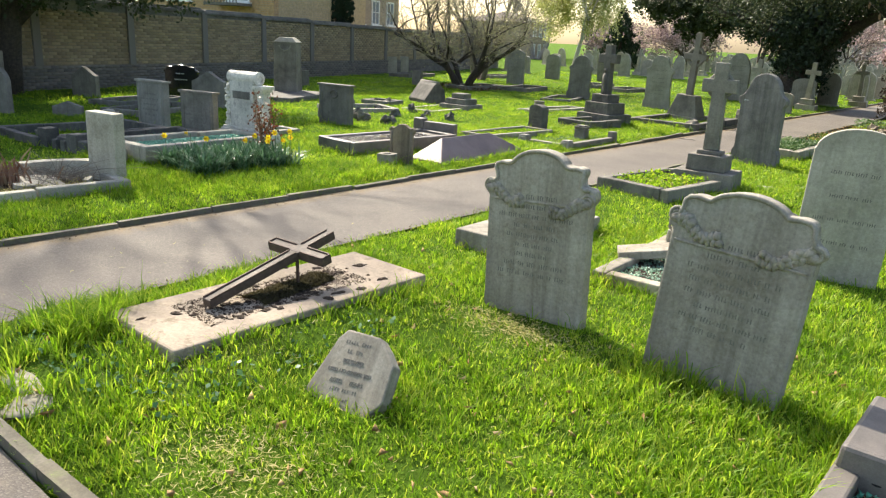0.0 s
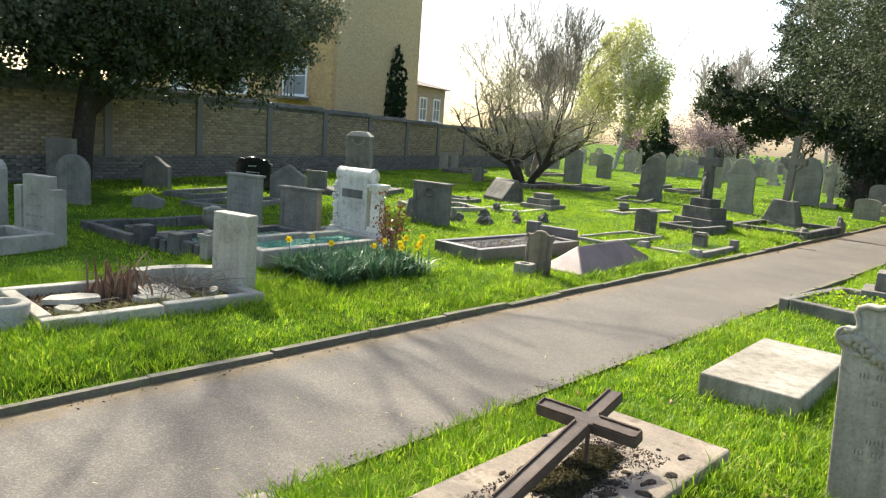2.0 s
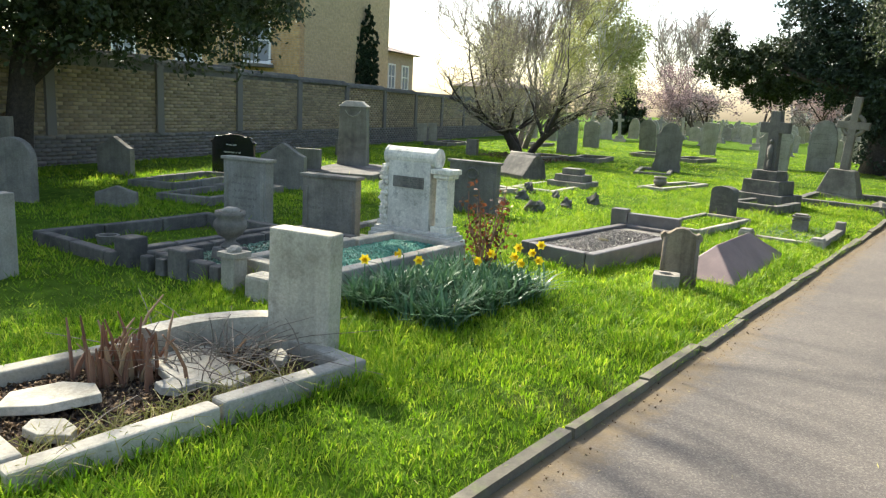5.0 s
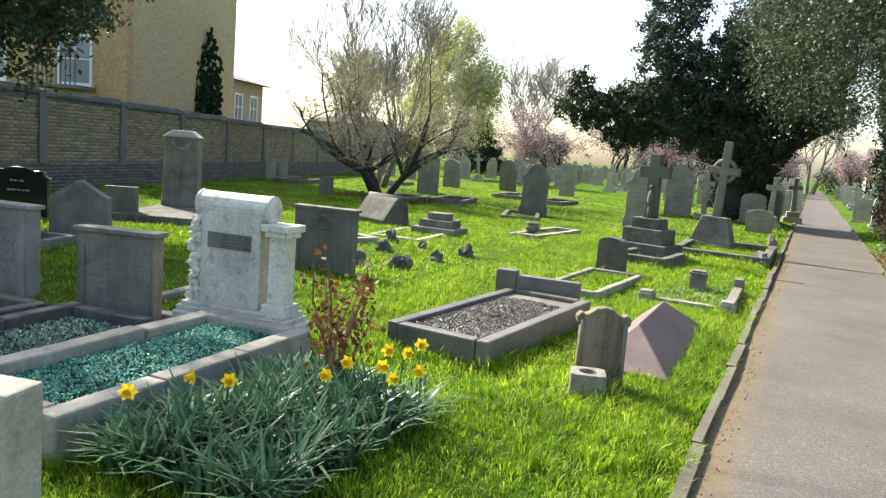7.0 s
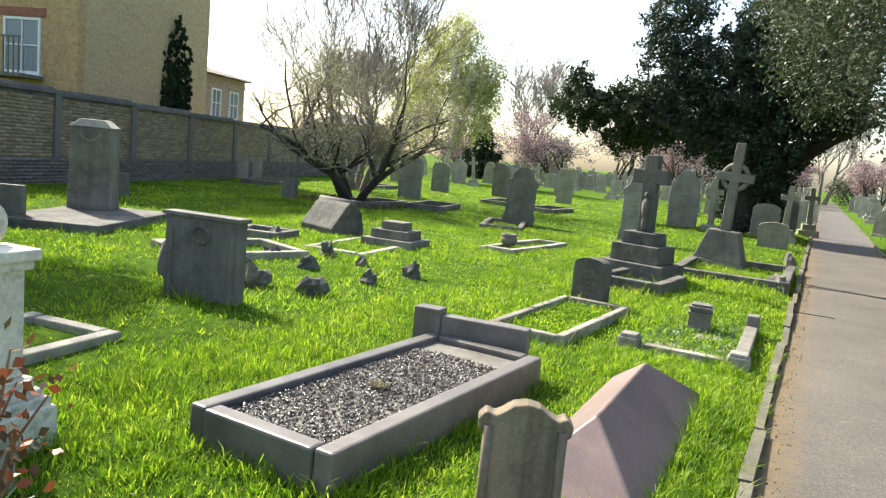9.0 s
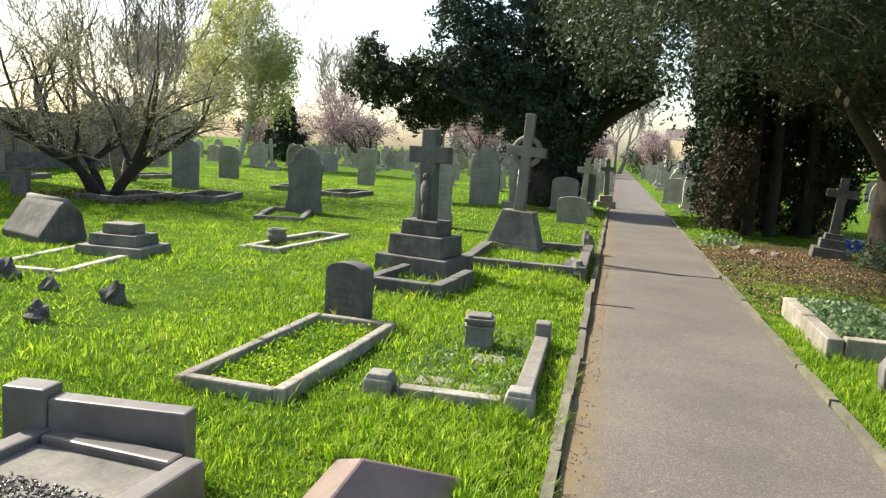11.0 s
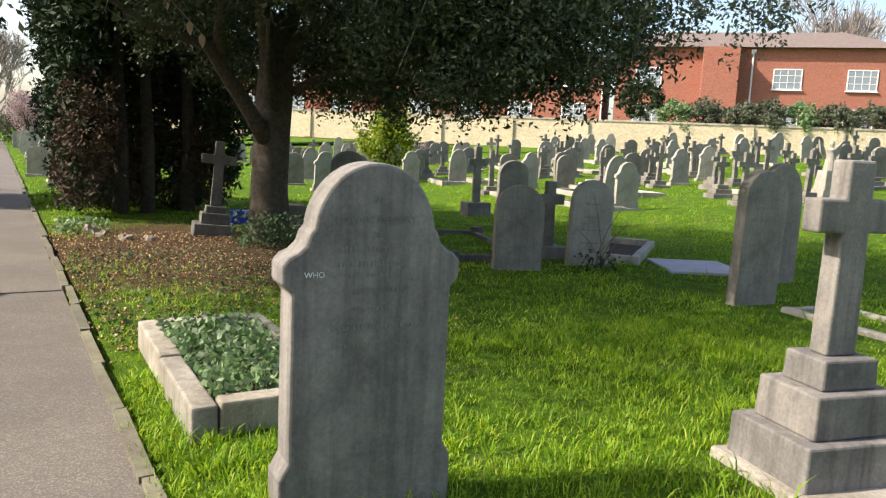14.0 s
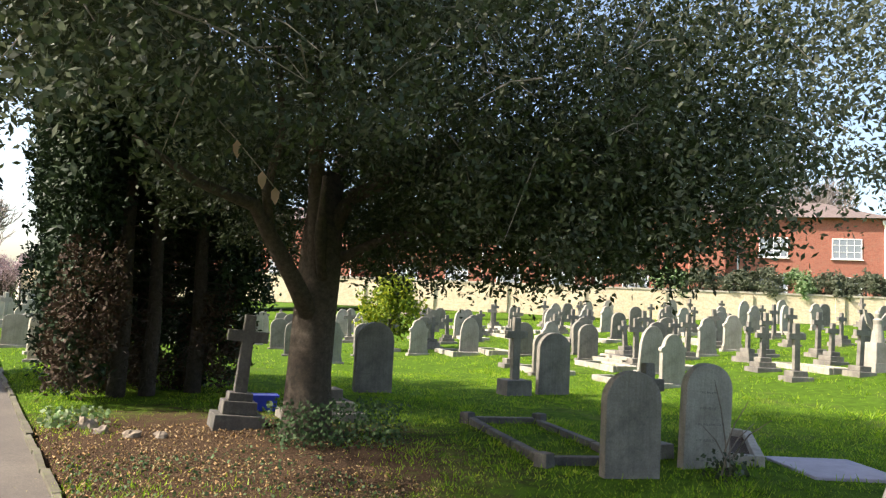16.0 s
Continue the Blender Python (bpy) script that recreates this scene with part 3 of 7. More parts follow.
def lettering(text, size, x, z, front, mat, parent):
    """Readable words in the built-in font, cut out as a thin mesh."""
    cu = bpy.data.curves.new("words", "FONT")
    cu.body, cu.size, cu.align_x, cu.extrude = text, size, "CENTER", 0.0015
    tmp = new("words", cu)
    me = bpy.data.meshes.new_from_object(tmp)
    bpy.data.objects.remove(tmp)
    bpy.data.curves.remove(cu)
    me.materials.append(mat)
    ob = new("inscription_line", me)
    ob["kind"] = "stuff"
    ob.parent = parent
    ob.matrix_local = pose(x, front, z, 90, 0, 0)
    return ob


def headstone(kind, w, h, t, x, y, rz, mat, label, group="", lean=(0, 0), rows=0, seed=0, z=0.0, plinth=None, panel=False):
    root = thing("headstone", x, y, rz, label, "headstone", group, z, lean)
    part("slab", prism(outline(kind, w, h), t), mat, root, "", min(0.012, t * 0.12))
    if rows:
        tagged(part("inscription", word_rows(w * 0.78, h * 0.28, h * 0.72, rows, seed, -t / 2 + 0.0012, 0.028), FAINT, root, "worn unreadable lettering"), kind="stuff")
    if panel:
        part("border", join(box(0.05, 0.025, h * 0.8, (-w * 0.42, -t / 2 - 0.005, 0.02)), box(0.05, 0.025, h * 0.8, (w * 0.42, -t / 2 - 0.005, 0.02)), box(w * 1.06, t + 0.05, 0.035, (0, 0, h - 0.02))), mat, root, "", 0.006)
    if plinth:
        pw, pt, ph = plinth
        part("plinth", box(pw, pt, ph + 0.05, (0, 0, -0.05), 0.96), mat, root, "", 0.01)
    bare(x, y, w, t + 0.04, rz)
    return root


def latin(w, h, t, z0=0.0, arm=None, arm_z=0.72, taper=0.8):
    """A plain cross in one outline: shaft t wide, arms w across."""
    s, az, ah = t / 2, z0 + h * arm_z, t * 0.5
    return [(-s * 1.15, z0), (s * 1.15, z0), (s, az - ah), (w / 2, az - ah), (w / 2, az + ah), (s, az + ah), (s * 0.98, z0 + h), (-s * 0.98, z0 + h), (-s, az + ah), (-w / 2, az + ah), (-w / 2, az - ah), (-s, az - ah)]


def stone_cross(x, y, rz, h, mat, label, steps=((0.6, 0.16), (0.44, 0.15), (0.3, 0.14)), w=0.42, t=0.14, group="", z=0.0, lean=(0, 0), celtic=False):
    root = thing("stone_cross", x, y, rz, label, "cross", group, z, lean)
    zz = -0.05
    for i, (sw, sh) in enumerate(steps):
        part("step", box(sw, sw * 0.8, sh + (0.05 if i == 0 else 0), (0, 0, zz), 0.97), mat, root, "", 0.012)
        zz += sh + (0.05 if i == 0 else 0)
    hh = h - zz
    if celtic:
        part("shaft", prism(latin(w, hh, t, zz, arm_z=0.74), t * 0.72), mat, root, "", 0.012)
        R, az = w * 0.40, zz + hh * 0.74
        ring = [(R * 0.83 * math.cos(2 * math.pi * k / 28), 0, az + R * 0.83 * math.sin(2 * math.pi * k / 28)) for k in range(29)]
        part("ring", tube(ring, [R * 0.18] * 29, 8), mat, root, "pierced wheel ring", smooth=True)
    else:
        part("shaft", prism(latin(w, hh, t, zz), t * 0.7), mat, root, "", 0.012)
    if steps:
        bare(x, y, steps[0][0], steps[0][0] * 0.8, rz)
    return root


def kerb_set(x, y, w, l, h, rz, mat, label, rail=0.11, group="", fill=None, fill_z=0.0, sides="NESW", z=0.0):
    """Stone kerbs round a grave plot, its head towards +y."""
    root = thing("grave_kerb", x, y, rz, label, "grave kerb", group, z)
    a, b = w / 2 - rail / 2, l / 2 - rail / 2
    rnd_ = random.Random(int(x * 31 + y * 17))
    for s, sx, sy, px, py in (("W", rail, l, -a, 0), ("E", rail, l, a, 0), ("S", w - 2 * rail, rail, 0, -b), ("N", w - 2 * rail, rail, 0, b)):
        if s in sides:
            long_, n = max(sx, sy), 1 if max(sx, sy) < 1.0 or mat is GRANITE else 2 if max(sx, sy) < 1.9 else 3
            for k in range(n):
                q, step = (k + 0.5) / n - 0.5, long_ / n - (0.005 if n > 1 else 0)
                at = (px, py + q * long_, -0.06) if sy > sx else (px + q * long_, py, -0.06)
                g = box(sx if sy > sx else step, step if sy > sx else sy, h + 0.06, at, 0.985)
                g = moved(g, pose(rnd_.gauss(0, 0.004), rnd_.gauss(0, 0.004), rnd_.gauss(-0.002, 0.004), rnd_.gauss(0, 0.3), rnd_.gauss(0, 0.3), rnd_.gauss(0, 0.2)) if n > 1 else pose(0, 0, 0))
                part("rail", g, mat, root, "", 0.014)
    if fill:
        part("bed", box(w - 2 * rail + 0.01, l - 2 * rail + 0.01, fill_z + 0.05, (0, 0, -0.05)), fill, root)
        bare(x, y, w, l, rz)
    else:
        for s, sx, sy, px, py in (("W", rail, l, -a, 0), ("E", rail, l, a, 0), ("S", w, rail, 0, -b), ("N", w, rail, 0, b)):
            c, q = math.cos(radians(rz)), math.sin(radians(rz))
            bare(x + px * c - py * q, y + px * q + py * c, sx, sy, rz)
    return root


def strew(name, n, x, y, w, l, z, size, mat, rz, label, seed, heap=0.0, category="chippings"):
    V, F = chips(n, w, l, z, size, np.random.default_rng(seed), heap)
    ob = new(name, fast_mesh(name, V, F, mat))
    ob.matrix_world = pose(x, y, 0, 0, 0, rz)
    return tagged(ob, label, category, kind="stuff")


def ledger(x, y, w, l, h, rz, mat, label, name="ledger_slab", z=0.0, lean=(0, 0)):
    bare(x, y, w, l, rz)
    return solo(name, box(w, l, h + 0.04, (0, 0, -0.04), 0.985), mat, x, y, rz, label, "grave slab", z=z, lean=lean, bevel=0.014)


def urn_geom(h, r):
    return lathe([(r * 0.55, 0), (r * 0.6, h * 0.08), (r * 0.35, h * 0.16), (r * 0.3, h * 0.24), (r * 0.75, h * 0.38), (r, h * 0.58), (r * 0.98, h * 0.72), (r * 0.78, h * 0.82), (r * 0.95, h * 0.9), (r * 0.9, h), (r * 0.6, h * 0.98), (r * 0.5, h * 0.8)], 22)


def scroll_leaves(w, z, front, seed, side):
    """Carved leaf scroll on a shoulder."""
    rnd = random.Random(seed)
    out = []
    for i in range(9):
        u = i / 8
        out.append(lump(0.036 - 0.012 * u, 0.02, 0.026, seed + i, 0.3, (side * (w * 0.46 - u * w * 0.30), front, z - 0.06 * u + 0.025 * math.sin(u * 7)), 8, 5))
        out.append(lump(0.02, 0.017, 0.028, seed + 20 + i, 0.3, (side * (w * 0.44 - u * w * 0.30), front, z - 0.06 * u - 0.025 + 0.02 * math.cos(u * 5)), 8, 5))
    ring = []
    for k in range(26):
        a = k * 0.5
        r = 0.045 - 0.0014 * k
        ring.append((side * (w * 0.47) + r * math.cos(a), front, z + 0.015 + r * math.sin(a)))
    out.append(tube(ring, [0.010] * 26, 6))
    return join(*out)


# graves beside the side path
h1 = headstone("ogee", 0.72, 1.10, 0.10, -2.35, 4.27, 4, LICHENED, "grey limestone headstone with scrolled shoulders and carved leaves", "scrolled headstones", (-3, -3), 9, 3)
tagged(part("carved_scroll", scroll_leaves(0.72, 0.84, -0.05, 5, -1), LICHENED, h1, "carved leaf scroll", smooth=True), kind="stuff")
tagged(part("carved_scroll", scroll_leaves(0.72, 0.80, -0.05, 45, 1), LICHENED, h1, "carved leaf scroll", smooth=True), kind="stuff")
h2 = headstone("scallop", 0.74, 1.06, 0.10, -1.17, 4.16, 0, LICHENED, "lichened limestone headstone with scalloped top and carved leaves", "scrolled headstones", (-5, 3), 8, 8)
tagged(part("carved_scroll", scroll_leaves(0.74, 0.86, -0.05, 75, -1), LICHENED, h2, "carved leaf scroll", smooth=True), kind="stuff")
tagged(part("carved_scroll", scroll_leaves(0.74, 0.83, -0.05, 95, 1), LICHENED, h2, "carved leaf scroll", smooth=True), kind="stuff")
for hs_, kind_, w_, h_ in ((h1, "ogee", 0.72, 1.10), (h2, "scallop", 0.74, 1.06)):
    rim = [(x, -0.052, z - 0.012) for x, z in outline(kind_, w_, h_) if z > h_ * 0.80]
    part("top_moulding", tube(rim, [0.013] * len(rim), 6), LICHENED, hs_, "raised moulded edge", smooth=True)
    part("panel_ledge", box(w_ * 0.9, 0.012, 0.014, (0, -0.054, h_ * 0.70)), LICHENED, hs_, "", 0.004)
h3 = headstone("segment", 0.62, 1.22, 0.09, -1.2, 6.66, 14, PALE, "tall pale headstone with a nearly flat top", "", (0, 2), 4, 12)

led = ledger(-3.5, 3.18, 0.74, 1.9, 0.16, 0, CONCRETE, "low cracked concrete grave slab strewn with earth")
earth = []
rnd = random.Random(4)
for i in range(110):
    u, v = rnd.gauss(0, 0.12), rnd.gauss(0, 0.34)
    earth.append(lump(rnd.uniform(0.01, 0.035), rnd.uniform(0.01, 0.035), rnd.uniform(0.003, 0.009), i, 0.4, (u, v, 0.161), 9, 4))
solo("earth_crumbs", join(*earth), PEAT, -3.5, 3.2, 0, "dark crumbled earth scattered over the slab", "earth", kind="stuff", smooth=True)
strew("soil_litter", 4200, -3.5, 3.15, 0.42, 1.2, 0.159, 0.008, PEAT, 0, "loose dark soil crumbs on the slab", 3, category="earth")
strew("moss_patch", 2200, -3.5, 3.25, 0.2, 0.62, 0.162, 0.016, MOSS, 8, "crumbly olive moss on the earth of the slab", 4, 0.018, "moss")

ic = thing("wooden_cross", -3.52, 2.68, 2, "dark wooden grave cross fallen back onto an iron prop", "cross", z=0.17)
tilt = pose(0, 0, 0, 14, 0, 0)
part("upright", moved(box(0.078, 0.98, 0.05, (0, 0.49, 0.005)), tilt), WOOD, ic, "", 0.006)
part("arm", moved(box(0.52, 0.078, 0.054, (0, 0.70, 0.003)), tilt), WOOD, ic, "", 0.006)
for sx in (-1, 1):
    part("edge_strip", moved(box(0.009, 0.64, 0.009, (sx * 0.034, 0.33, 0.055)), tilt), IRON, ic)
    part("edge_strip", moved(box(0.009, 0.22, 0.009, (sx * 0.034, 0.865, 0.055)), tilt), IRON, ic)
    for sy in (-1, 1):
        part("edge_strip", moved(box(0.2, 0.009, 0.009, (sx * 0.15, 0.70 + sy * 0.034, 0.057)), tilt), IRON, ic)
    part("edge_strip", moved(box(0.009, 0.062, 0.009, (sx * 0.255, 0.70, 0.057)), tilt), IRON, ic)
part("prop", tube([(0.03, 0.64, -0.02), (0.03, 0.63, 0.17)], [0.011, 0.011], 8), IRON, ic, "rusted iron prop")

sm = thing("small_headstone", -2.33, 2.62, 8, "small broken headstone leaning back in the grass", "headstone", z=-0.02, lean=(-38, -5))
part("slab", prism([(-0.25, 0), (0.13, -0.03), (0.24, 0.10), (0.23, 0.28), (0.16, 0.35), (0.10, 0.40), (-0.10, 0.41), (-0.14, 0.36)], 0.075), LICHENED, sm, "", 0.008)
for txt, zz, size in (("BELOVED", 0.245, 0.03), ("DIED NOVEMBER 3RD", 0.195, 0.027), ("AGED     YEARS", 0.145, 0.029)):
    lettering(txt, size, 0.0, zz, -0.0385, FAINT, sm)
tagged(part("inscription", join(word_rows(0.22, 0.295, 0.34, 2, 5, -0.037, 0.019), word_rows(0.24, 0.06, 0.105, 2, 9, -0.037, 0.018)), FAINT, sm, "worn unreadable lettering"), kind="stuff")

ledger(-3.46, 5.86, 0.64, 1.4, 0.19, 2, LICHENED, "grey ledger slab lying flat in the grass")
kerb_set(-2.12, 6.1, 0.85, 1.7, 0.12, 4, LICHENED, "low broken grave kerb filled with green glass chips", fill=PEAT, fill_z=0.06)
strew("glass_chips", 2600, -2.12, 6.1, 0.62, 1.46, 0.065, 0.016, PALEGLASS, 4, "pale green glass chippings in the kerb", 11)
solo("broken_slab", box(0.52, 0.24, 0.07, (0, 0, 0)), LICHENED, -2.36, 5.95, 30, "broken grey kerb slab lying across the glass chips", "stone", z=0.12, lean=(0, -9), bevel=0.012)
solo("broken_slab", box(0.2, 0.16, 0.12, (0, 0, 0), 0.9), GREY, -2.42, 6.6, 12, "broken grey stone block on the glass chips", "stone", z=0.1, lean=(6, 4), bevel=0.02)
gv = thing("stone_urn", -2.22, 6.3, 0, "grey stone urn with small handles on the glass chips", "urn", z=0.065)
part("foot", box(0.15, 0.15, 0.04, (0, 0, 0), 0.9), GREY, gv, "", 0.006)
part("bowl", moved(urn_geom(0.28, 0.135), pose(0, 0, 0.035)), GREY, gv, smooth=True)
for sx in (-1, 1):
    part("handle", tube([(sx * 0.12, 0, 0.2), (sx * 0.165, 0, 0.23), (sx * 0.165, 0, 0.27), (sx * 0.12, 0, 0.29)], [0.014] * 4, 6), GREY, gv, smooth=True)
tb = thing("stone_tablet", -1.98, 7.1, 4, "low grey lettered tablet at the head of the glass grave", "headstone", lean=(-14, 0))
part("slab", prism([(-0.37, -0.05), (0.37, -0.05), (0.37, 0.39), (0.31, 0.42), (-0.31, 0.42), (-0.37, 0.39)], 0.1), SOOT, tb, "", 0.012)
tagged(part("inscription", word_rows(0.46, 0.1, 0.29, 4, 15, -0.0515, 0.02), FAINT, tb, "worn unreadable lettering"), kind="stuff")
kerb_set(0.02, 3.2, 0.94, 2.0, 0.12, 0, GRANITE, "dark granite grave kerb with green chippings", fill=PEAT, fill_z=0.05)
strew("glass_chips", 1300, 0.02, 3.2, 0.7, 1.75, 0.055, 0.02, GREENGLASS, 0, "green glass chippings in the dark kerb", 12)
hb = thing("head_block", 0.02, 3.95, 0, "dark granite head block with flower holes", "headstone")
part("block", box(0.94, 0.66, 0.26, (0, 0, -0.04), 0.96), GRANITE, hb, "", 0.02)
part("flower_hole", lathe([(0.022, 0), (0.022, 0.004)], 12, (-0.3, -0.31, 0.10)), BLACK, hb)

ck = kerb_set(-3.72, 9.2, 1.0, 1.5, 0.18, -8, SOOT, "dark stone kerb overgrown with grass", fill=PEAT, fill_z=0.12)
c0 = stone_cross(-3.45, 9.8, 8, 1.58, SOOT, "weathered ringed stone cross on a stepped base", ((0.74, 0.26), (0.48, 0.2), (0.3, 0.05)), 0.42, 0.165, celtic=True)
stones = [(-3.55, 1.78, 0.24), (-3.92, 1.9, 0.26), (-4.2, 1.68, 0.2), (-3.3, 1.62, 0.14), (-4.3, 2.15, 0.17), (-3.25, 1.95, 0.15)]
for i, (sx, sy, r) in enumerate(stones):
    solo("flat_stone", lump(r, r * 0.7, 0.016, i, 0.2, (0, 0, 0.03), 14, 6), LICHENED, sx, sy, i * 40, "pale broken paving stone sunk in the grass", "stone", "broken stones", smooth=True)
    bare(sx, sy, r * 1.2, r * 0.8, i * 40)
for i, (sx, sy, r) in enumerate([(-2.62, 4.05, 0.05), (-2.5, 3.98, 0.03), (-2.7, 4.1, 0.035), (-2.3, 3.95, 0.028)]):
    solo("pebble", lump(r, r * 0.8, r * 0.6, 30 + i, 0.2), CONCRETE, sx, sy, 0, "pale pebble at the foot of a headstone", "stone", "pebbles", z=r * 0.3, smooth=True)

# first graves west of the path
headstone("flat", 0.41, 0.79, 0.14, -7.75, 4.12, 15, CREAM, "narrow flat-topped pale stone slab at a rubble grave", "", (0, 1.0), 0, 1)
kerb_set(-7.84, 3.25, 1.15, 1.8, 0.15, -3, PALE, "low stone kerb round a rubble-filled grave", fill=PEAT, fill_z=0.07)
curve = []
for k in range(8):
    a0, a1 = radians(200 - k * 9), radians(200 - (k + 1) * 9)
    prof = [(0.8 * math.cos(a1), 0.8 * math.sin(a1)), (0.8 * math.cos(a0), 0.8 * math.sin(a0)), (0.66 * math.cos(a0), 0.66 * math.sin(a0)), (0.66 * math.cos(a1), 0.66 * math.sin(a1))]
    curve.append(([(x, y, 0) for x, y in prof] + [(x, y, 0.26) for x, y in prof], [(3, 2, 1, 0), (4, 5, 6, 7), (0, 1, 5, 4), (1, 2, 6, 5), (2, 3, 7, 6), (3, 0, 4, 7)]))
solo("curved_kerb", join(*curve), CREAM, -7.45, 3.55, -8, "curved stone kerb at the head of the rubble grave", "grave kerb")
shards = [(-7.8, 3.45, 0.56, 0.34, 15, 5), (-7.95, 2.78, 0.46, 0.4, 60, -4), (-8.0, 3.62, 0.2, 0.13, 100, 12), (-7.62, 2.62, 0.26, 0.16, 30, 3), (-7.66, 3.86, 0.18, 0.12, 140, -8), (-7.68, 3.24, 0.2, 0.12, 75, 6)]
for i, (rx, ry, w, l, a, lean_) in enumerate(shards):
    r_ = random.Random(i)
    k = [(w / 2 * math.cos(b) * r_.uniform(0.8, 1.15), l / 2 * math.sin(b) * r_.uniform(0.8, 1.2)) for b in [radians(20 + 62 * q_) for q_ in range(6)]]
    g = ([(x, y, -0.02) for x, y in k] + [(x, y, 0.025) for x, y in k], [(5, 4, 3, 2, 1, 0), (6, 7, 8, 9, 10, 11)] + [(q_, (q_ + 1) % 6, 6 + (q_ + 1) % 6, 6 + q_) for q_ in range(6)])
    solo("broken_slab", g, CREAM, rx, ry, a, "broken pale stone slab lying on the grave", "stone", "rubble", z=0.11, lean=(lean_, lean_ * 0.7), bevel=0.006)
pot = thing("stone_pot", -7.68, 2.2, 0, "round stone pot ring with a tuft of grass", "planter")
part("bowl", lathe([(0.21, -0.03), (0.22, 0.08), (0.2, 0.1), (0.16, 0.11), (0.17, 0.2), (0.15, 0.22), (0.11, 0.22), (0.10, 0.14)], 26), PALE, pot, smooth=True)


def stems(name, n, x, y, spread, tall, mat, label, seed, thick=0.006, category="plant", z=0.0, flop=0.35):
    rnd = random.Random(seed)
    out = []
    for i in range(n):
        px, py, a = rnd.gauss(0, spread), rnd.gauss(0, spread), rnd.uniform(0, 6.28)
        hh, f = tall * rnd.uniform(0.5, 1.1), rnd.uniform(0.05, flop)
        pts = [(px + math.cos(a) * f * hh * u * u * 1.6, py + math.sin(a) * f * hh * u * u * 1.6, hh * (u - 0.25 * f * u * u)) for u in (0, 0.35, 0.7, 1)]
        out.append(tube(pts, [thick, thick * 0.9, thick * 0.75, thick * 0.4], 4))
    return solo(name, join(*out), mat, x, y, 0, label, category, z=z, kind="stuff")


stems("dry_stalks", 46, -8.08, 3.22, 0.12, 0.32, DRY, "cut reddish-brown dry stalks in a clump", 6, 0.011, z=0.06)
stems("dead_twigs", 90, -7.85, 3.6, 0.2, 0.26, TWIG, "tangle of dead bramble twigs on the grave", 7, 0.0035, z=0.1, flop=2.3)
for k, yy in enumerate((2.5, 2.8, 3.1, 3.4, 3.7)):
    stems("dry_grass", 70, -7.45, yy, 0.09, 0.11, STRAW, "straw-coloured grass growing along the kerb", 60 + k, 0.0028, "grass", 0.07, 1.3)
stems("cut_stumps", 15, -8.08, 3.22, 0.1, 0.26, DRY, "thick cut reddish-brown stems in a clump", 16, 0.019, z=0.05, flop=0.3)
strew("leaf_litter", 2600, -7.85, 3.2, 0.9, 1.5, 0.075, 0.02, BROWNLITTER, -3, "dry leaf litter in the rubble grave", 21, category="leaf litter")

ls = headstone("flat", 0.46, 0.84, 0.12, -10.95, 3.6, 14, GREY, "grey headstone with square side pillars", "", rows=4, seed=31)
for sx in (-0.3, 0.3):
    part("pillar", box(0.13, 0.16, 0.72, (sx, 0, -0.02)), GREY, ls, "", 0.01)
kerb_set(-10.8, 2.7, 0.9, 1.7, 0.22, 14, GREY, "grey stone kerb of an overgrown grave")
headstone("segment", 0.6, 0.95, 0.11, -12.3, 3.5, 10, GREY, "weathered grey headstone in dappled shade", "", rows=4, seed=32)
kerb_set(-11.2, 5.4, 1.3, 2.0, 0.17, 3, DARKSTONE, "long dark kerb round an empty grass plot")
solo("small_pot", lathe([(0.08, 0), (0.1, 0.1), (0.11, 0.14), (0.08, 0.14), (0.07, 0.05)], 16), SOOT, -11.4, 4.9, 0, "small dark stone flower pot in the plot", "planter", z=-0.01)
bk = thing("kerb_posts", -10.05, 4.68, 10, "row of dark stone kerb end blocks", "grave kerb")
for i, (px, pw, ph) in enumerate([(-0.42, 0.2, 0.32), (-0.16, 0.1, 0.2), (0.02, 0.1, 0.2), (0.22, 0.22, 0.3)]):
    part("end_block", box(pw, 0.2, ph, (px, 0, -0.03), 0.96), DARKSTONE, bk, "", 0.012)

headstone("flat", 0.66, 0.72, 0.12, -10.32, 6.8, 14, SOOT, "dark grey headstone with carved side border", "", (0, 0), 7, 41, panel=True)
kerb_set(-9.92, 5.6, 0.86, 1.9, 0.2, 6, DARKSTONE, "dark kerb filled with pale green glass chips", fill=PEAT, fill_z=0.12)
strew("glass_chips", 4500, -9.92, 5.6, 0.64, 1.66, 0.125, 0.016, PALEGLASS, 6, "pale green glass chippings in a dark kerb", 13)
ur = thing("stone_urn", -9.83, 5.15, 0, "round lidded stone urn on a square base", "urn", z=0.13)
part("base", box(0.24, 0.24, 0.12, (0, 0, -0.02), 0.9), SOOT, ur, "", 0.01)
part("bowl", moved(urn_geom(0.32, 0.14), pose(0, 0, 0.095)), SOOT, ur, smooth=True)
part("lid", lump(0.085, 0.085, 0.035, 19, 0.15, (0, 0, 0.415), 12, 5), PALE, ur, "pale pebbled lid", smooth=True)

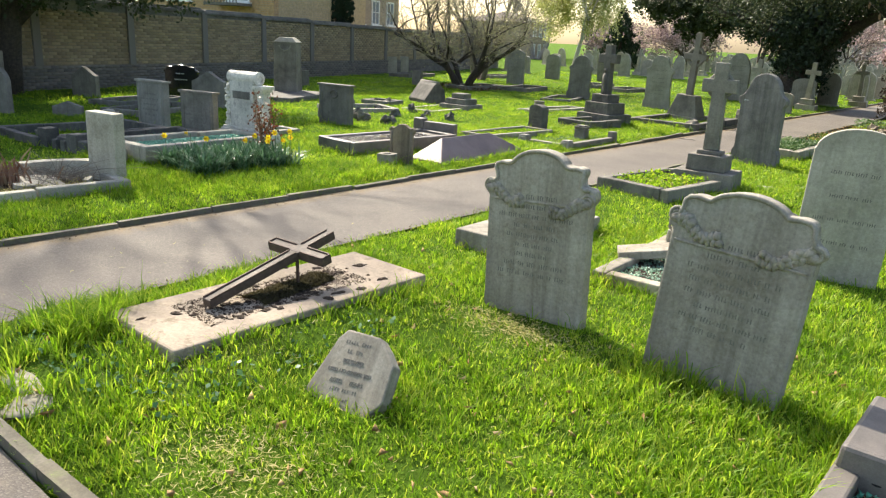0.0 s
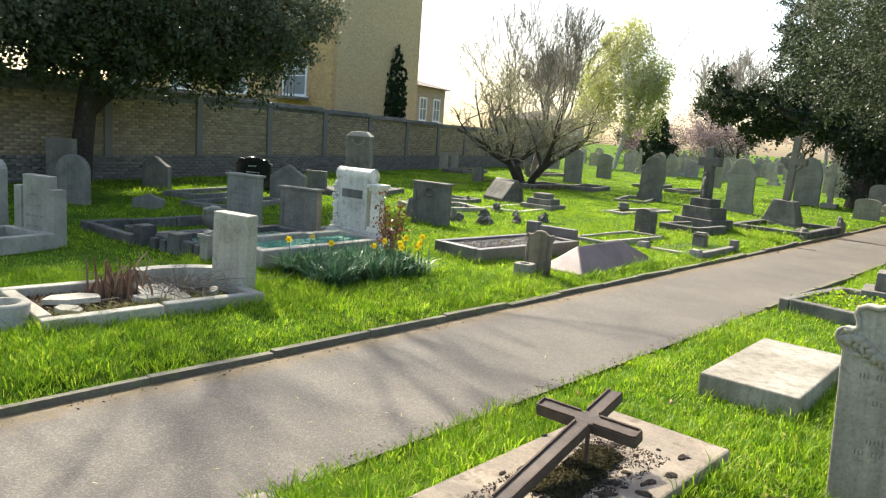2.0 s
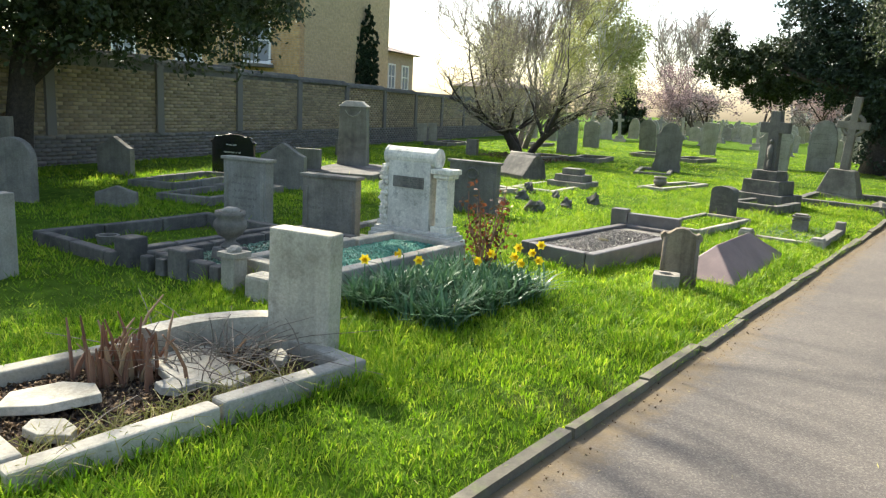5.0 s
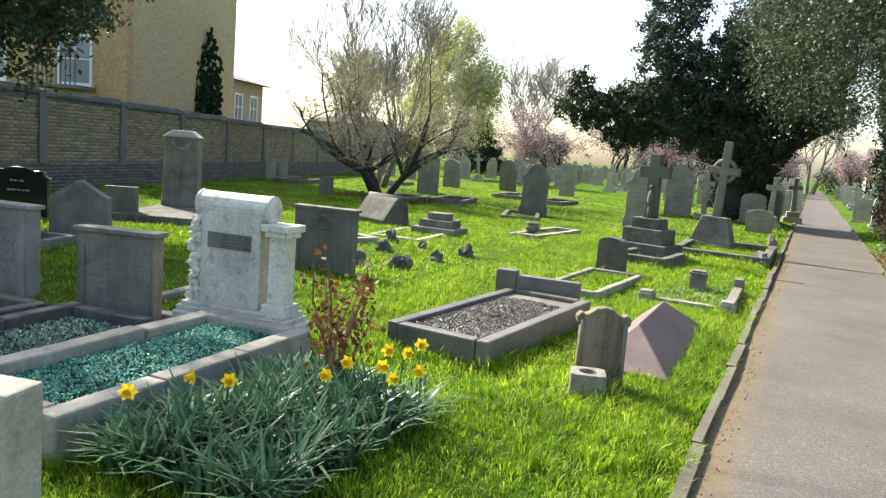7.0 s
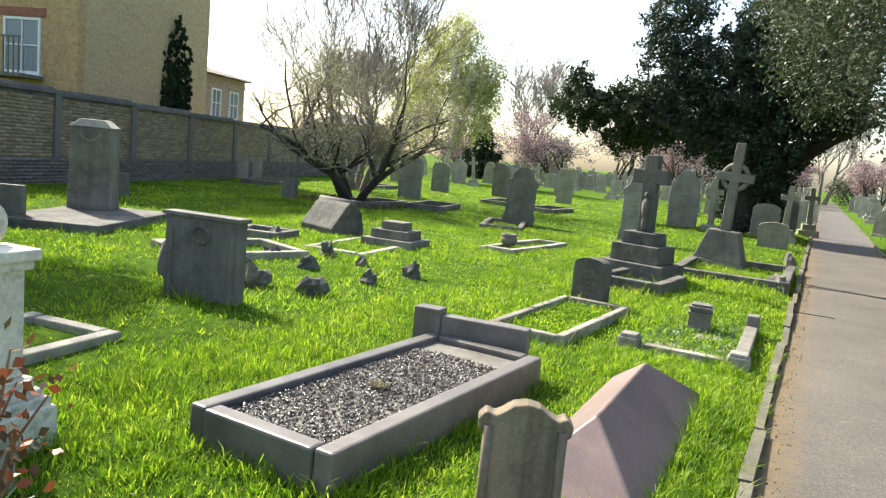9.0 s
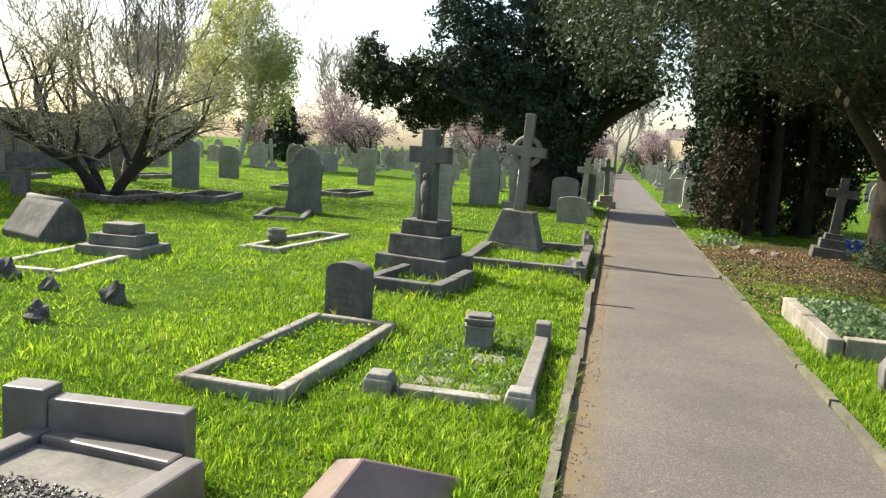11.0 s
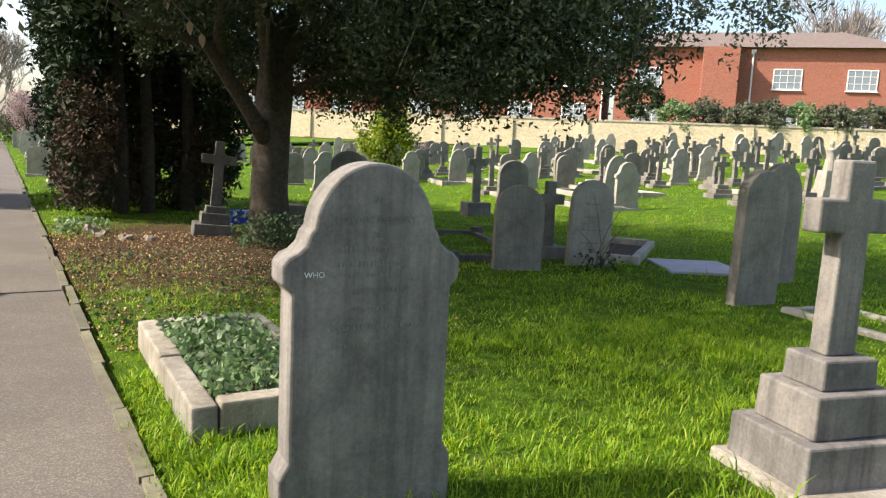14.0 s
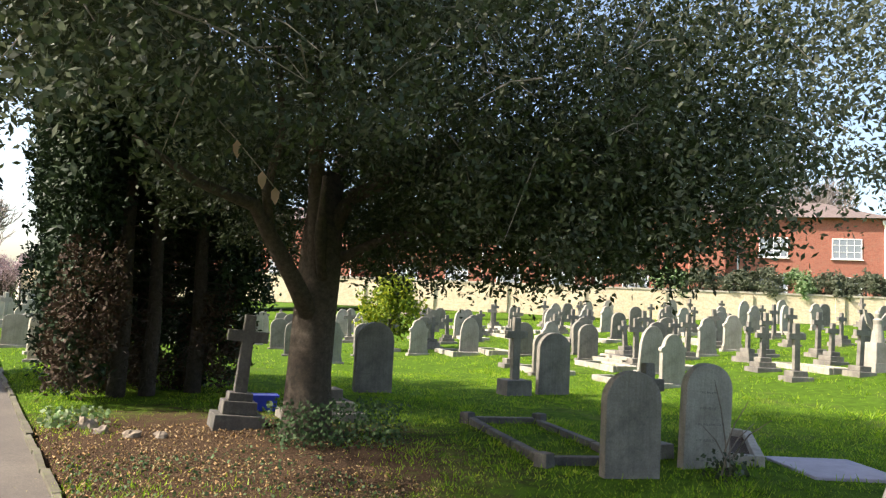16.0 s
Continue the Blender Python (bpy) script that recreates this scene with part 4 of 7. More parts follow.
# the white marble memorial
kerb_set(-8.95, 5.85, 0.92, 1.95, 0.27, 3, PALE, "pale kerb filled with green glass chips", 0.13, fill=PEAT, fill_z=0.19)
strew("glass_chips", 8500, -8.95, 5.85, 0.67, 1.7, 0.195, 0.015, GREENGLASS, 3, "bright green glass chippings in a pale kerb", 14, 0.02)
wm = thing("marble_memorial", -9.28, 6.98, 6, "weathered white marble memorial with scroll top and side column", "headstone")
part("base", box(0.98, 0.34, 0.24, (0, 0, -0.02), 0.98), MARBLE, wm, "", 0.012)
part("moulding", join(box(0.92, 0.3, 0.045, (0, 0, 0.215)), box(0.86, 0.27, 0.035, (0, 0, 0.258))), MARBLE, wm, "", 0.008)
part("tablet", box(0.50, 0.17, 0.70, (-0.06, 0, 0.29)), MARBLE, wm, "", 0.01)
sc = [(x, z) for x, z in arc(0, 0, 0.095, 0.095, 0, 360, 20)[:-1]]
part("scroll_top", moved(prism(sc, 0.56), pose(-0.06, 0, 1.0, 0, 0, 90)), MARBLE, wm, "rolled scroll with dark stains", smooth=False)
for sx in (-0.34, 0.22):
    part("scroll_end", moved(lathe([(0.10, 0), (0.10, 0.02), (0.075, 0.03), (0.05, 0.03), (0.04, 0.02)], 20), pose(sx - (0.0 if sx < 0 else 0), 0, 1.0, 0, 90 if sx > 0 else -90, 0)), MARBLE, wm, smooth=False)
part("column", join(box(0.19, 0.2, 0.06, (0.32, 0, 0.29)), box(0.13, 0.14, 0.48, (0.32, 0, 0.35)), box(0.18, 0.19, 0.04, (0.32, 0, 0.82)), box(0.22, 0.23, 0.05, (0.32, 0, 0.86))), MARBLE, wm, "", 0.008)
garland = []
for i in range(46):
    u = i / 45
    garland.append(lump(0.034, 0.022, 0.028, 200 + i, 0.3, (-0.36 + 0.03 * math.sin(i * 2.4), -0.07 + 0.02 * math.cos(i * 1.7), 0.3 + 0.6 * u), 7, 4))
part("garland", join(box(0.1, 0.13, 0.62, (-0.36, 0.01, 0.29)), *garland), MARBLE, wm, "carved flower garland", smooth=False)
part("plaque", box(0.36, 0.012, 0.11, (-0.06, -0.09, 0.70)), SOOT, wm, "grey lettered plaque")
part("inscription", word_rows(0.34, 0.715, 0.785, 4, 61, -0.097, 0.012), LETTER, wm, "small unreadable lettering")
bare(-9.28, 6.98, 1.0, 0.36, 6)
ep = thing("corner_post", -9.2, 4.72, 5, "square stone corner post with carved cap", "post")
part("shaft", box(0.14, 0.14, 0.34, (0, 0, -0.03)), PALE, ep, "", 0.008)
part("cap", join(box(0.18, 0.18, 0.04, (0, 0, 0.31)), lump(0.06, 0.06, 0.035, 3, 0.2, (0, 0, 0.36), 10, 5)), PALE, ep, "", 0.005)
solo("kerb_block", box(0.26, 0.2, 0.26, (0, 0, -0.03), 0.94), PALE, -8.86, 4.74, 5, "low stone block with a rounded top", "grave kerb", bevel=0.03)

headstone("flat", 0.68, 0.78, 0.13, -11.75, 6.82, 8, GREY, "plain grey headstone with a moulded side", "", rows=5, seed=44, panel=True)
cg = headstone("flat", 0.76, 0.76, 0.12, -10.58, 9.8, 6, SOOT, "dark carved headstone with wreath and moulded cornice", "", (0, 0), 4, 45, panel=True)
wreath = tube([(0.09 * math.cos(a), -0.07, 0.6 + 0.07 * math.sin(a)) for a in [i * 0.4 for i in range(17)]], [0.018] * 17, 6)
part("carved_wreath", wreath, SOOT, cg, "carved stone wreath", smooth=True)
solo("fallen_stump", lump(0.13, 0.09, 0.24, 77, 0.15), SOOT, -11.55, 10.3, 0, "small dark rounded stone stump in the grass", "stone", z=0.14, smooth=True)
kerb_set(-10.3, 7.7, 0.8, 1.5, 0.1, 6, GREY, "sunken stone kerb almost hidden in grass")

# daffodil bed with a rose bush
rng = np.random.default_rng(5)


def strap_leaves(n, w, l, tall, seed):
    """Long arching strap-shaped leaves in clumps."""
    r = np.random.default_rng(seed)
    cl = np.stack([r.uniform(-w / 2, w / 2, n // 16 + 1), r.uniform(-l / 2, l / 2, n // 16 + 1)], 1)
    ci = r.integers(0, len(cl), n)
    P = np.zeros((n, 3))
    P[:, :2] = cl[ci] + r.normal(0, 0.03, (n, 2))
    a = r.uniform(0, 2 * np.pi, n)
    out = np.stack([np.cos(a), np.sin(a), np.zeros(n)], 1)
    side = np.stack([-np.sin(a), np.cos(a), np.zeros(n)], 1)
    h = tall * r.uniform(0.6, 1.1, (n, 1))
    f = h * r.uniform(0.25, 0.95, (n, 1))
    rows = []
    for u, wd in ((0, 0.8), (0.35, 1), (0.7, 0.9), (1.0, 0.25)):
        c = P + out * f * u ** 1.7
        c[:, 2:] += h * (u - 0.52 * (f / h) * u ** 2.2)
        rows += [c - side * 0.0095 * wd, c + side * 0.0095 * wd]
    V = np.stack(rows, 1).reshape(-1, 3)
    o = np.arange(n)[:, None, None] * 8
    F = (np.array([(0, 1, 3, 2), (2, 3, 5, 4), (4, 5, 7, 6)])[None] + o).reshape(-1, 4)
    return V, F


V, F = strap_leaves(2900, 0.86, 1.4, 0.36, 8)
solo("bed_soil", lump(0.46, 0.7, 0.05, 88, 0.1, (0, 0, 0), 16, 6), PEAT, -7.85, 5.75, 0, "dark soil of the daffodil bed", "flower bed", smooth=True)
bare(-7.85, 5.75, 0.8, 1.2, 0)
dl = new("daffodil_leaves", fast_mesh("daffodil_leaves", V, F, DAFFLEAF))
dl.matrix_world = pose(-7.88, 5.7, 0.02)
tagged(dl, "dense clump of blue-green daffodil leaves beside the kerb", "daffodils", kind="stuff")


def daffodil(x, y, h, turn, seed):
    r = random.Random(seed)
    root = thing("daffodil", x, y, turn, "yellow trumpet daffodil in flower", "flower", "daffodils")
    part("stem", tube([(0, 0, 0), (0.01, -0.01, h * 0.6), (0.015, -0.02, h), (0.015, -0.045, h + 0.012)], [0.005, 0.004, 0.004, 0.004], 5), DAFFLEAF, root)
    petals = []
    for k in range(6):
        a = k * math.pi / 3
        c, s = math.cos(a), math.sin(a)
        px, pz = lambda u, v: u * c - v * s, lambda u, v: u * s + v * c
        pts = [(0.004, 0), (0.022, -0.015), (0.043, 0), (0.022, 0.015)]
        petals.append(([(0.015 + px(u, v), -0.05 - (0.008 if i == 2 else 0), h + 0.012 + pz(u, v)) for i, (u, v) in enumerate(pts)], [(0, 1, 2, 3)]))
    part("petals", join(*petals), YELLOW, root)
    part("trumpet", moved(lathe([(0.009, 0), (0.012, 0.015), (0.014, 0.028), (0.019, 0.034), (0.014, 0.03), (0.006, 0.01)], 12), pose(0.015, -0.05, h + 0.012, 90, 0, 0)), ORANGE, root)
    return root


rnd = random.Random(12)
spots = [(-8.12, 5.0), (-7.95, 5.25), (-7.75, 5.9), (-7.58, 6.05), (-7.5, 6.35), (-7.62, 6.2), (-7.4, 6.2), (-7.47, 5.95), (-7.66, 6.45), (-8.05, 5.5), (-7.7, 6.0)]
for i, (px, py) in enumerate(spots):
    daffodil(px, py, rnd.uniform(0.36, 0.52), rnd.uniform(-40, 80), i)

rb = thing("rose_bush", -8.0, 6.3, 0, "leggy rose bush with dark red young leaves", "shrub")
rr = random.Random(3)
canes, tips = [], []
for i in range(12):
    a, f = rr.uniform(0, 6.28), rr.uniform(0.05, 0.26)
    hh = rr.uniform(0.55, 0.92)
    pts = [(0.02 * math.cos(a), 0.02 * math.sin(a), 0), (f * 0.3 * math.cos(a), f * 0.3 * math.sin(a), hh * 0.4), (f * 0.7 * math.cos(a + 0.3), f * 0.7 * math.sin(a + 0.3), hh * 0.75), (f * math.cos(a), f * math.sin(a), hh)]
    canes.append(tube(pts, [0.012, 0.009, 0.006, 0.003], 5))
    for _ in range(34):
        u = rr.uniform(0.45, 1.05)
        tips.append((f * u * math.cos(a) + rr.gauss(0, 0.05), f * u * math.sin(a) + rr.gauss(0, 0.05), hh * u + rr.gauss(0, 0.04)))
part("cane_work", join(*canes), DRY, rb)
V, F = leaves(np.array(tips), 0.028, rng, 1.5)
lf = new("foliage", fast_mesh("foliage", V, F, ROSELEAF))
lf.parent = rb

# gravel grave, flower stone, coped granite
kerb_set(-7.9, 8.55, 0.84, 2.1, 0.24, -4, GRANITE, "dark granite kerb filled with grey gravel", 0.10, fill=SOOT, fill_z=0.2)
strew("gravel", 5200, -7.92, 8.4, 0.62, 1.65, 0.2, 0.014, GRAVEL, -4, "loose grey gravel inside a granite kerb", 15, 0.015)
solo("moss_patch", lump(0.07, 0.05, 0.02, 14, 0.3), MOSS, -7.9, 8.4, 0, "yellow-brown moss on the gravel", "moss", z=0.215, smooth=True)
hr = thing("head_rail", -7.97, 9.66, 5, "dark granite head rail with a square end block", "headstone")
part("rail", box(0.62, 0.1, 0.40, (0.1, 0, -0.03)), GRANITE, hr, "", 0.012)
part("end_block", box(0.2, 0.13, 0.44, (-0.31, 0, -0.03)), GRANITE, hr, "", 0.012)
bare(-7.97, 9.66, 0.86, 0.14, 5)
fs = thing("flower_stone", -6.85, 7.72, 24, "small scroll-edged headstone streaked dark brown", "headstone")
right = [(0.15, -0.05), (0.15, 0.44), (0.175, 0.46), (0.18, 0.50), (0.15, 0.53), (0.12, 0.515), (0.09, 0.53), (0.05, 0.56)]
part("slab", prism([(-0.15, -0.05), *right, (0, 0.57), *[(-x, z) for x, z in reversed(right[1:])]], 0.09), UMBER, fs, "", 0.01)
part("side_roll", join(tube([(-0.14, -0.05, 0.0), (-0.14, -0.05, 0.48)], [0.02, 0.018], 8), tube([(0.14, -0.05, 0.0), (0.14, -0.05, 0.48)], [0.02, 0.018], 8)), UMBER, fs, smooth=True)
vb = thing("flower_block", -6.84, 7.43, 18, "square stone flower block with a round hole", "vase")
n = 20
hole = [(0.055 * math.cos(2 * math.pi * k / n), 0.055 * math.sin(2 * math.pi * k / n)) for k in range(n)]
ring_v = []
for k in range(n):
    a = 2 * math.pi * k / n
    s = 1 / max(abs(math.cos(a)) / 0.11, abs(math.sin(a)) / 0.1)
    ring_v.append((s * math.cos(a), s * math.sin(a)))
VV = [(x, y, 0.2) for x, y in ring_v] + [(x, y, 0.2) for x, y in hole] + [(x, y, 0.08) for x, y in hole] + [(x, y, -0.04) for x, y in ring_v]
FF = []
for k in range(n):
    q = (k + 1) % n
    FF += [(k, q, n + q, n + k), (n + k, n + q, 2 * n + q, 2 * n + k), (q, k, 3 * n + k, 3 * n + q)]
FF += [tuple(range(2 * n, 3 * n)), tuple(range(4 * n - 1, 3 * n - 1, -1))]
part("block", (VV, FF), LICHENED, vb, "", 0.006)
bare(-6.84, 7.43, 0.24, 0.22, 18)
bare(-6.85, 7.72, 0.36, 0.1, 24)
cv = [(-0.30, -1.03, -0.05), (0.30, -1.03, -0.05), (0.30, 1.03, -0.05), (-0.30, 1.03, -0.05), (-0.30, -1.03, 0.06), (0.30, -1.03, 0.06), (0.30, 1.03, 0.06), (-0.30, 1.03, 0.06), (0, -0.68, 0.35), (0, 0.45, 0.35)]
solo("coped_stone", (cv, [(3, 2, 1, 0), (0, 1, 5, 4), (1, 2, 6, 5), (2, 3, 7, 6), (3, 0, 4, 7), (4, 5, 8), (5, 6, 9, 8), (6, 7, 9), (7, 4, 8, 9)]), REDGRAN, -6.76, 9.1, 1, "low ridged grave cover of red granite", "grave slab", bevel=0.012)
bare(-6.76, 9.1, 0.6, 2.06, 1)

# graves towards the calvary cross
kerb_set(-7.93, 11.65, 0.72, 1.85, 0.12, -3, LICHENED, "pale narrow kerb round an overgrown grave", 0.075)
headstone("segment", 0.36, 0.54, 0.17, -8.0, 12.72, -12, DARKSTONE, "small dark round-topped tablet with worn lettering", "", (0, 0), 5, 49, plinth=(0.44, 0.24, 0.07))
vk = thing("grave_kerb", -6.8, 12.0, 1, "broken stone kerb with square corner posts and ivy", "grave kerb")
for px in (-0.42, 0.42):
    part("corner_post", box(0.18, 0.18, 0.17, (px, -0.85, -0.03), 0.92), LICHENED, vk, "", 0.014)
    part("post_cap", box(0.15, 0.15, 0.03, (px, -0.85, 0.138), 0.85), GREY, vk, "", 0.008)
part("front_rail", box(0.62, 0.1, 0.13, (0, -0.85, -0.03)), LICHENED, vk, "", 0.012)
part("side_rail", box(0.11, 1.5, 0.14, (0.42, 0, -0.03)), SOOT, vk, "", 0.012)
part("back_post", box(0.13, 0.16, 0.24, (0.42, 0.75, -0.03), 0.9), SOOT, vk, "", 0.014)
for bx, by, bw in ((-0.15, -0.55, 0.26), (0.12, -0.62, 0.22), (0.1, 0.1, 0.24)):
    part("broken_slab", box(bw, 0.2, 0.065, (bx, by, -0.01), 0.92), LICHENED, vk, "", 0.012)
sv = thing("square_vase", -6.84, 12.42, 6, "square dark stone flower vase with ribbed collar", "vase")
part("body", join(box(0.21, 0.21, 0.24, (0, 0, -0.02), 0.92), box(0.22, 0.22, 0.02, (0, 0, 0.2)), box(0.19, 0.19, 0.02, (0, 0, 0.223)), box(0.22, 0.22, 0.025, (0, 0, 0.246)), box(0.17, 0.17, 0.02, (0, 0, 0.273))), SOOT, sv, "", 0.006)


def ground_leaves(name, n, x, y, w, l, z0, tall, size, mat, label, seed, category="ivy", rz=0):
    r = np.random.default_rng(seed)
    P = np.stack([r.uniform(-w / 2, w / 2, n), r.uniform(-l / 2, l / 2, n), z0 + tall * r.uniform(0, 1, n) ** 1.3], 1)
    V, F = leaves(P, size, r, 1.2)
    ob = new(name, fast_mesh(name, V, F, mat))
    ob.matrix_world = pose(x, y, 0, 0, 0, rz)
    return tagged(ob, label, category, kind="stuff")


ground_leaves("ivy_mat", 2600, -6.8, 12.1, 0.75, 1.6, 0.0, 0.08, 0.022, IVY, "variegated ivy creeping over a broken grave", 31)
ground_leaves("weed_mat", 1500, -3.72, 9.0, 0.74, 1.0, 0.11, 0.12, 0.028, GRASS, "grass and weeds growing inside the dark kerb", 37, "weeds", -8)
ground_leaves("weed_mat", 3200, -7.93, 11.65, 0.52, 1.65, 0.02, 0.08, 0.018, GRASS, "weeds and moss in a narrow kerb", 32)

cc = stone_cross(-8.06, 15.42, -14, 1.72, DARKSTONE, "dark stone crucifix cross on three square steps", ((0.95, 0.26), (0.7, 0.24), (0.48, 0.17)), 0.52, 0.19)
fig = [lump(0.05, 0.035, 0.16, 300, 0.2, (0, -0.085, 0.98), 9, 6), lump(0.04, 0.03, 0.13, 301, 0.2, (0.005, -0.085, 0.80), 9, 6), lump(0.032, 0.03, 0.04, 302, 0.1, (0, -0.09, 1.18), 9, 6)]
part("carved_relief", join(*fig), DARKSTONE, cc, "weathered carved relief", smooth=True)
kerb_set(-7.85, 14.45, 0.86, 1.1, 0.2, -6, DARKSTONE, "dark kerb before the crucifix cross", 0.12, sides="ESW")
cl = stone_cross(-7.36, 18.2, -6, 2.1, SOOT, "tall ringed celtic cross on a tapering plinth, leaning", (), 0.6, 0.15, lean=(0, 3.0), celtic=True)
for ch in list(cl.children):
    ch.location = (0, 0, 0)
part("plinth", box(0.92, 0.56, 0.2, (0, 0, -0.05), 0.9), SOOT, cl, "", 0.015)
part("pedestal", box(0.78, 0.46, 0.5, (0, 0, 0.15), 0.62), SOOT, cl, "", 0.015)
bare(-7.36, 18.2, 0.95, 0.6, -6)
kerb_set(-7.0, 17.35, 1.6, 2.5, 0.17, 0, DARKSTONE, "long dark kerb round the ringed cross", 0.14)
solo("kerb_boulder", lump(0.16, 0.2, 0.16, 71, 0.3), SOOT, -6.35, 16.3, 0, "rough dark stone at the kerb corner", "stone", z=0.08)
solo("kerb_boulder", lump(0.11, 0.12, 0.22, 72, 0.3), SOOT, -6.3, 18.9, 0, "rough dark upright stone by the path", "stone", z=0.12)
headstone("segment", 0.66, 0.62, 0.12, -6.85, 23.8, 3, GREY, "low grey headstone close to the path", "", rows=3, seed=51)
headstone("shoulder", 0.78, 1.5, 0.12, -9.3, 20.7, 8, GREY, "tall grey headstone with a rounded top", "", rows=7, seed=52)
headstone("gothic", 0.82, 1.66, 0.13, -9.5, 27.4, 2, GREY, "tall pointed grey headstone with a border", "", rows=6, seed=53)
stone_cross(-8.65, 27.0, 0, 1.5, GREY, "plain grey stone cross in the shade", ((0.5, 0.2),), 0.5, 0.15)
headstone("shoulder", 0.74, 1.36, 0.14, -12.15, 21.15, 18, SOOT, "dark round-topped headstone on a low kerb", "", (0, 2), 6, 54)
kerb_set(-12.1, 20.2, 0.9, 2.0, 0.12, 18, SOOT, "low dark kerb before a round-topped headstone")
headstone("round", 0.7, 1.34, 0.13, -17.0, 31.6, 5, SOOT, "dark round-topped headstone, tilted", "", (0, -3), 5, 55)
headstone("segment", 0.72, 1.36, 0.13, -17.25, 24.9, 8, GREY, "grey headstone with curved top beyond the bare tree", "", rows=5, seed=56)
headstone("segment", 0.7, 1.16, 0.13, -19.0, 30.3, 5, GREY, "grey headstone with curved top in open grass", "", rows=4, seed=57)
headstone("flat", 0.62, 1.36, 0.12, -14.7, 32.3, 0, GREY, "narrow grey headstone with a broken corner", "", (0, 3), 0, 58)

# low graves in the middle of the lawn
kerb_set(-10.3, 16.85, 0.62, 2.1, 0.1, -6, PALE, "pale low kerb of a narrow grave")
gu = thing("stone_urn", -10.46, 16.45, 0, "small round stone flower urn on the grass", "urn")
part("bowl", urn_geom(0.27, 0.14), SOOT, gu, smooth=True)
ts = thing("stepped_stone", -11.6, 14.72, 4, "three-stepped low stone base without its cross", "grave base")
for i, (w, h0, h1_) in enumerate([(0.86, -0.05, 0.15), (0.62, 0.15, 0.28), (0.38, 0.28, 0.40)]):
    part("step", box(w, w * 0.8, h1_ - h0, (0, 0, h0), 0.97), SOOT, ts, "", 0.012)
kerb_set(-11.75, 14.0, 0.95, 1.7, 0.08, 6, PALE, "sunken pale kerb before a stepped base")
ds = thing("desk_stone", -13.05, 15.1, -22, "dark scroll-shaped grave desk lying on its base", "headstone")
part("desk", moved(prism([(-0.3, -0.04), (0.26, -0.04), (0.3, 0.1), (0.24, 0.4), (0.1, 0.56), (0.02, 0.57), (-0.06, 0.5), (-0.2, 0.3), (-0.32, 0.14)], 0.95), pose(0, 0, 0, 0, 0, 90)), DARKSTONE, ds, "", 0.015)
part("top_roll", tube([(-0.5, 0.05, 0.555), (0.5, 0.05, 0.555)], [0.045, 0.045], 10), SOOT, ds, smooth=True)
kerb_set(-12.25, 11.9, 1.2, 1.5, 0.14, -20, GREY, "grey low kerb with upright rough stones")
rocks = [(-12.78, 12.19, 0.17), (-11.72, 12.04, 0.16), (-11.01, 11.82, 0.16), (-10.82, 12.62, 0.12), (-10.01, 12.44, 0.16), (-10.1, 11.69, 0.15), (-10.71, 10.59, 0.2), (-10.12, 10.7, 0.2), (-11.5, 12.85, 0.18), (-12.9, 13.5, 0.18), (-13.4, 13.6, 0.12), (-11.2, 10.9, 0.18), (-11.9, 11.2, 0.15)]
for i, (rx, ry, r) in enumerate(rocks):
    solo("rockery_stone", lump(r * 0.7, r * 0.58, r * 0.75, 400 + i, 0.42, (0, 0, 0), 11, 8), DARKSTONE if i % 3 else SOOT, rx, ry, i * 37, "rough upright rockery stone half sunk in grass", "stone", "rockery stones", z=r * 0.45)
kerb_set(-13.2, 13.6, 0.8, 0.7, 0.14, 10, SOOT, "short dark broken kerb in the lawn")

# graves near the west wall
bh1 = headstone("scallop", 0.86, 0.78, 0.1, -16.3, 10.0, 28, BLACK, "polished black granite headstone with a shaped top", "", rows=0)
tagged(part("inscription", word_rows(0.5, 0.42, 0.56, 2, 91, -0.0515, 0.03), WHITELETTER, bh1, "small white unreadable lettering"), kind="stuff")
headstone("gable", 0.74, 0.78, 0.15, -14.1, 9.35, 30, SOOT, "dark gabled headstone beside the black headstone", "", rows=0)
headstone("flat", 0.5, 0.55, 0.12, -15.5, 11.15, 30, SOOT, "small dark square headstone", "", rows=0)
solo("dark_plinth", box(1.5, 2.4, 0.2, (0, 0, -0.04), 0.97), DARKSTONE, -15.2, 12.2, 25, "long dark stone platform under a tall pedestal", "grave base", bevel=0.02)
bare(-15.2, 12.2, 1.5, 2.4, 25)
tp = thing("tall_pedestal", -15.85, 12.75, 35, "tall dark square pedestal with a carved festoon", "monument", z=0.14)
part("shaft", box(0.62, 0.5, 1.24, (0, 0, 0), 0.9), SOOT, tp, "", 0.015)
part("cap", box(0.62, 0.5, 0.12, (0, 0, 1.24), 0.55), PALE, tp, "pale worn cap", 0.012)
part("festoon", tube([(-0.16, -0.245, 1.16), (-0.1, -0.25, 1.07), (0, -0.255, 1.03), (0.1, -0.25, 1.07), (0.16, -0.245, 1.16)], [0.012, 0.016, 0.02, 0.016, 0.012], 6), PALE, tp, "carved rope festoon", smooth=True)
kerb_set(-13.7, 7.9, 0.9, 1.9, 0.15, 20, SOOT, "dark kerb in the shade of the wall")
kerb_set(-15.3, 8.4, 0.9, 1.9, 0.15, 20, SOOT, "dark kerb in the shade of the evergreen tree")
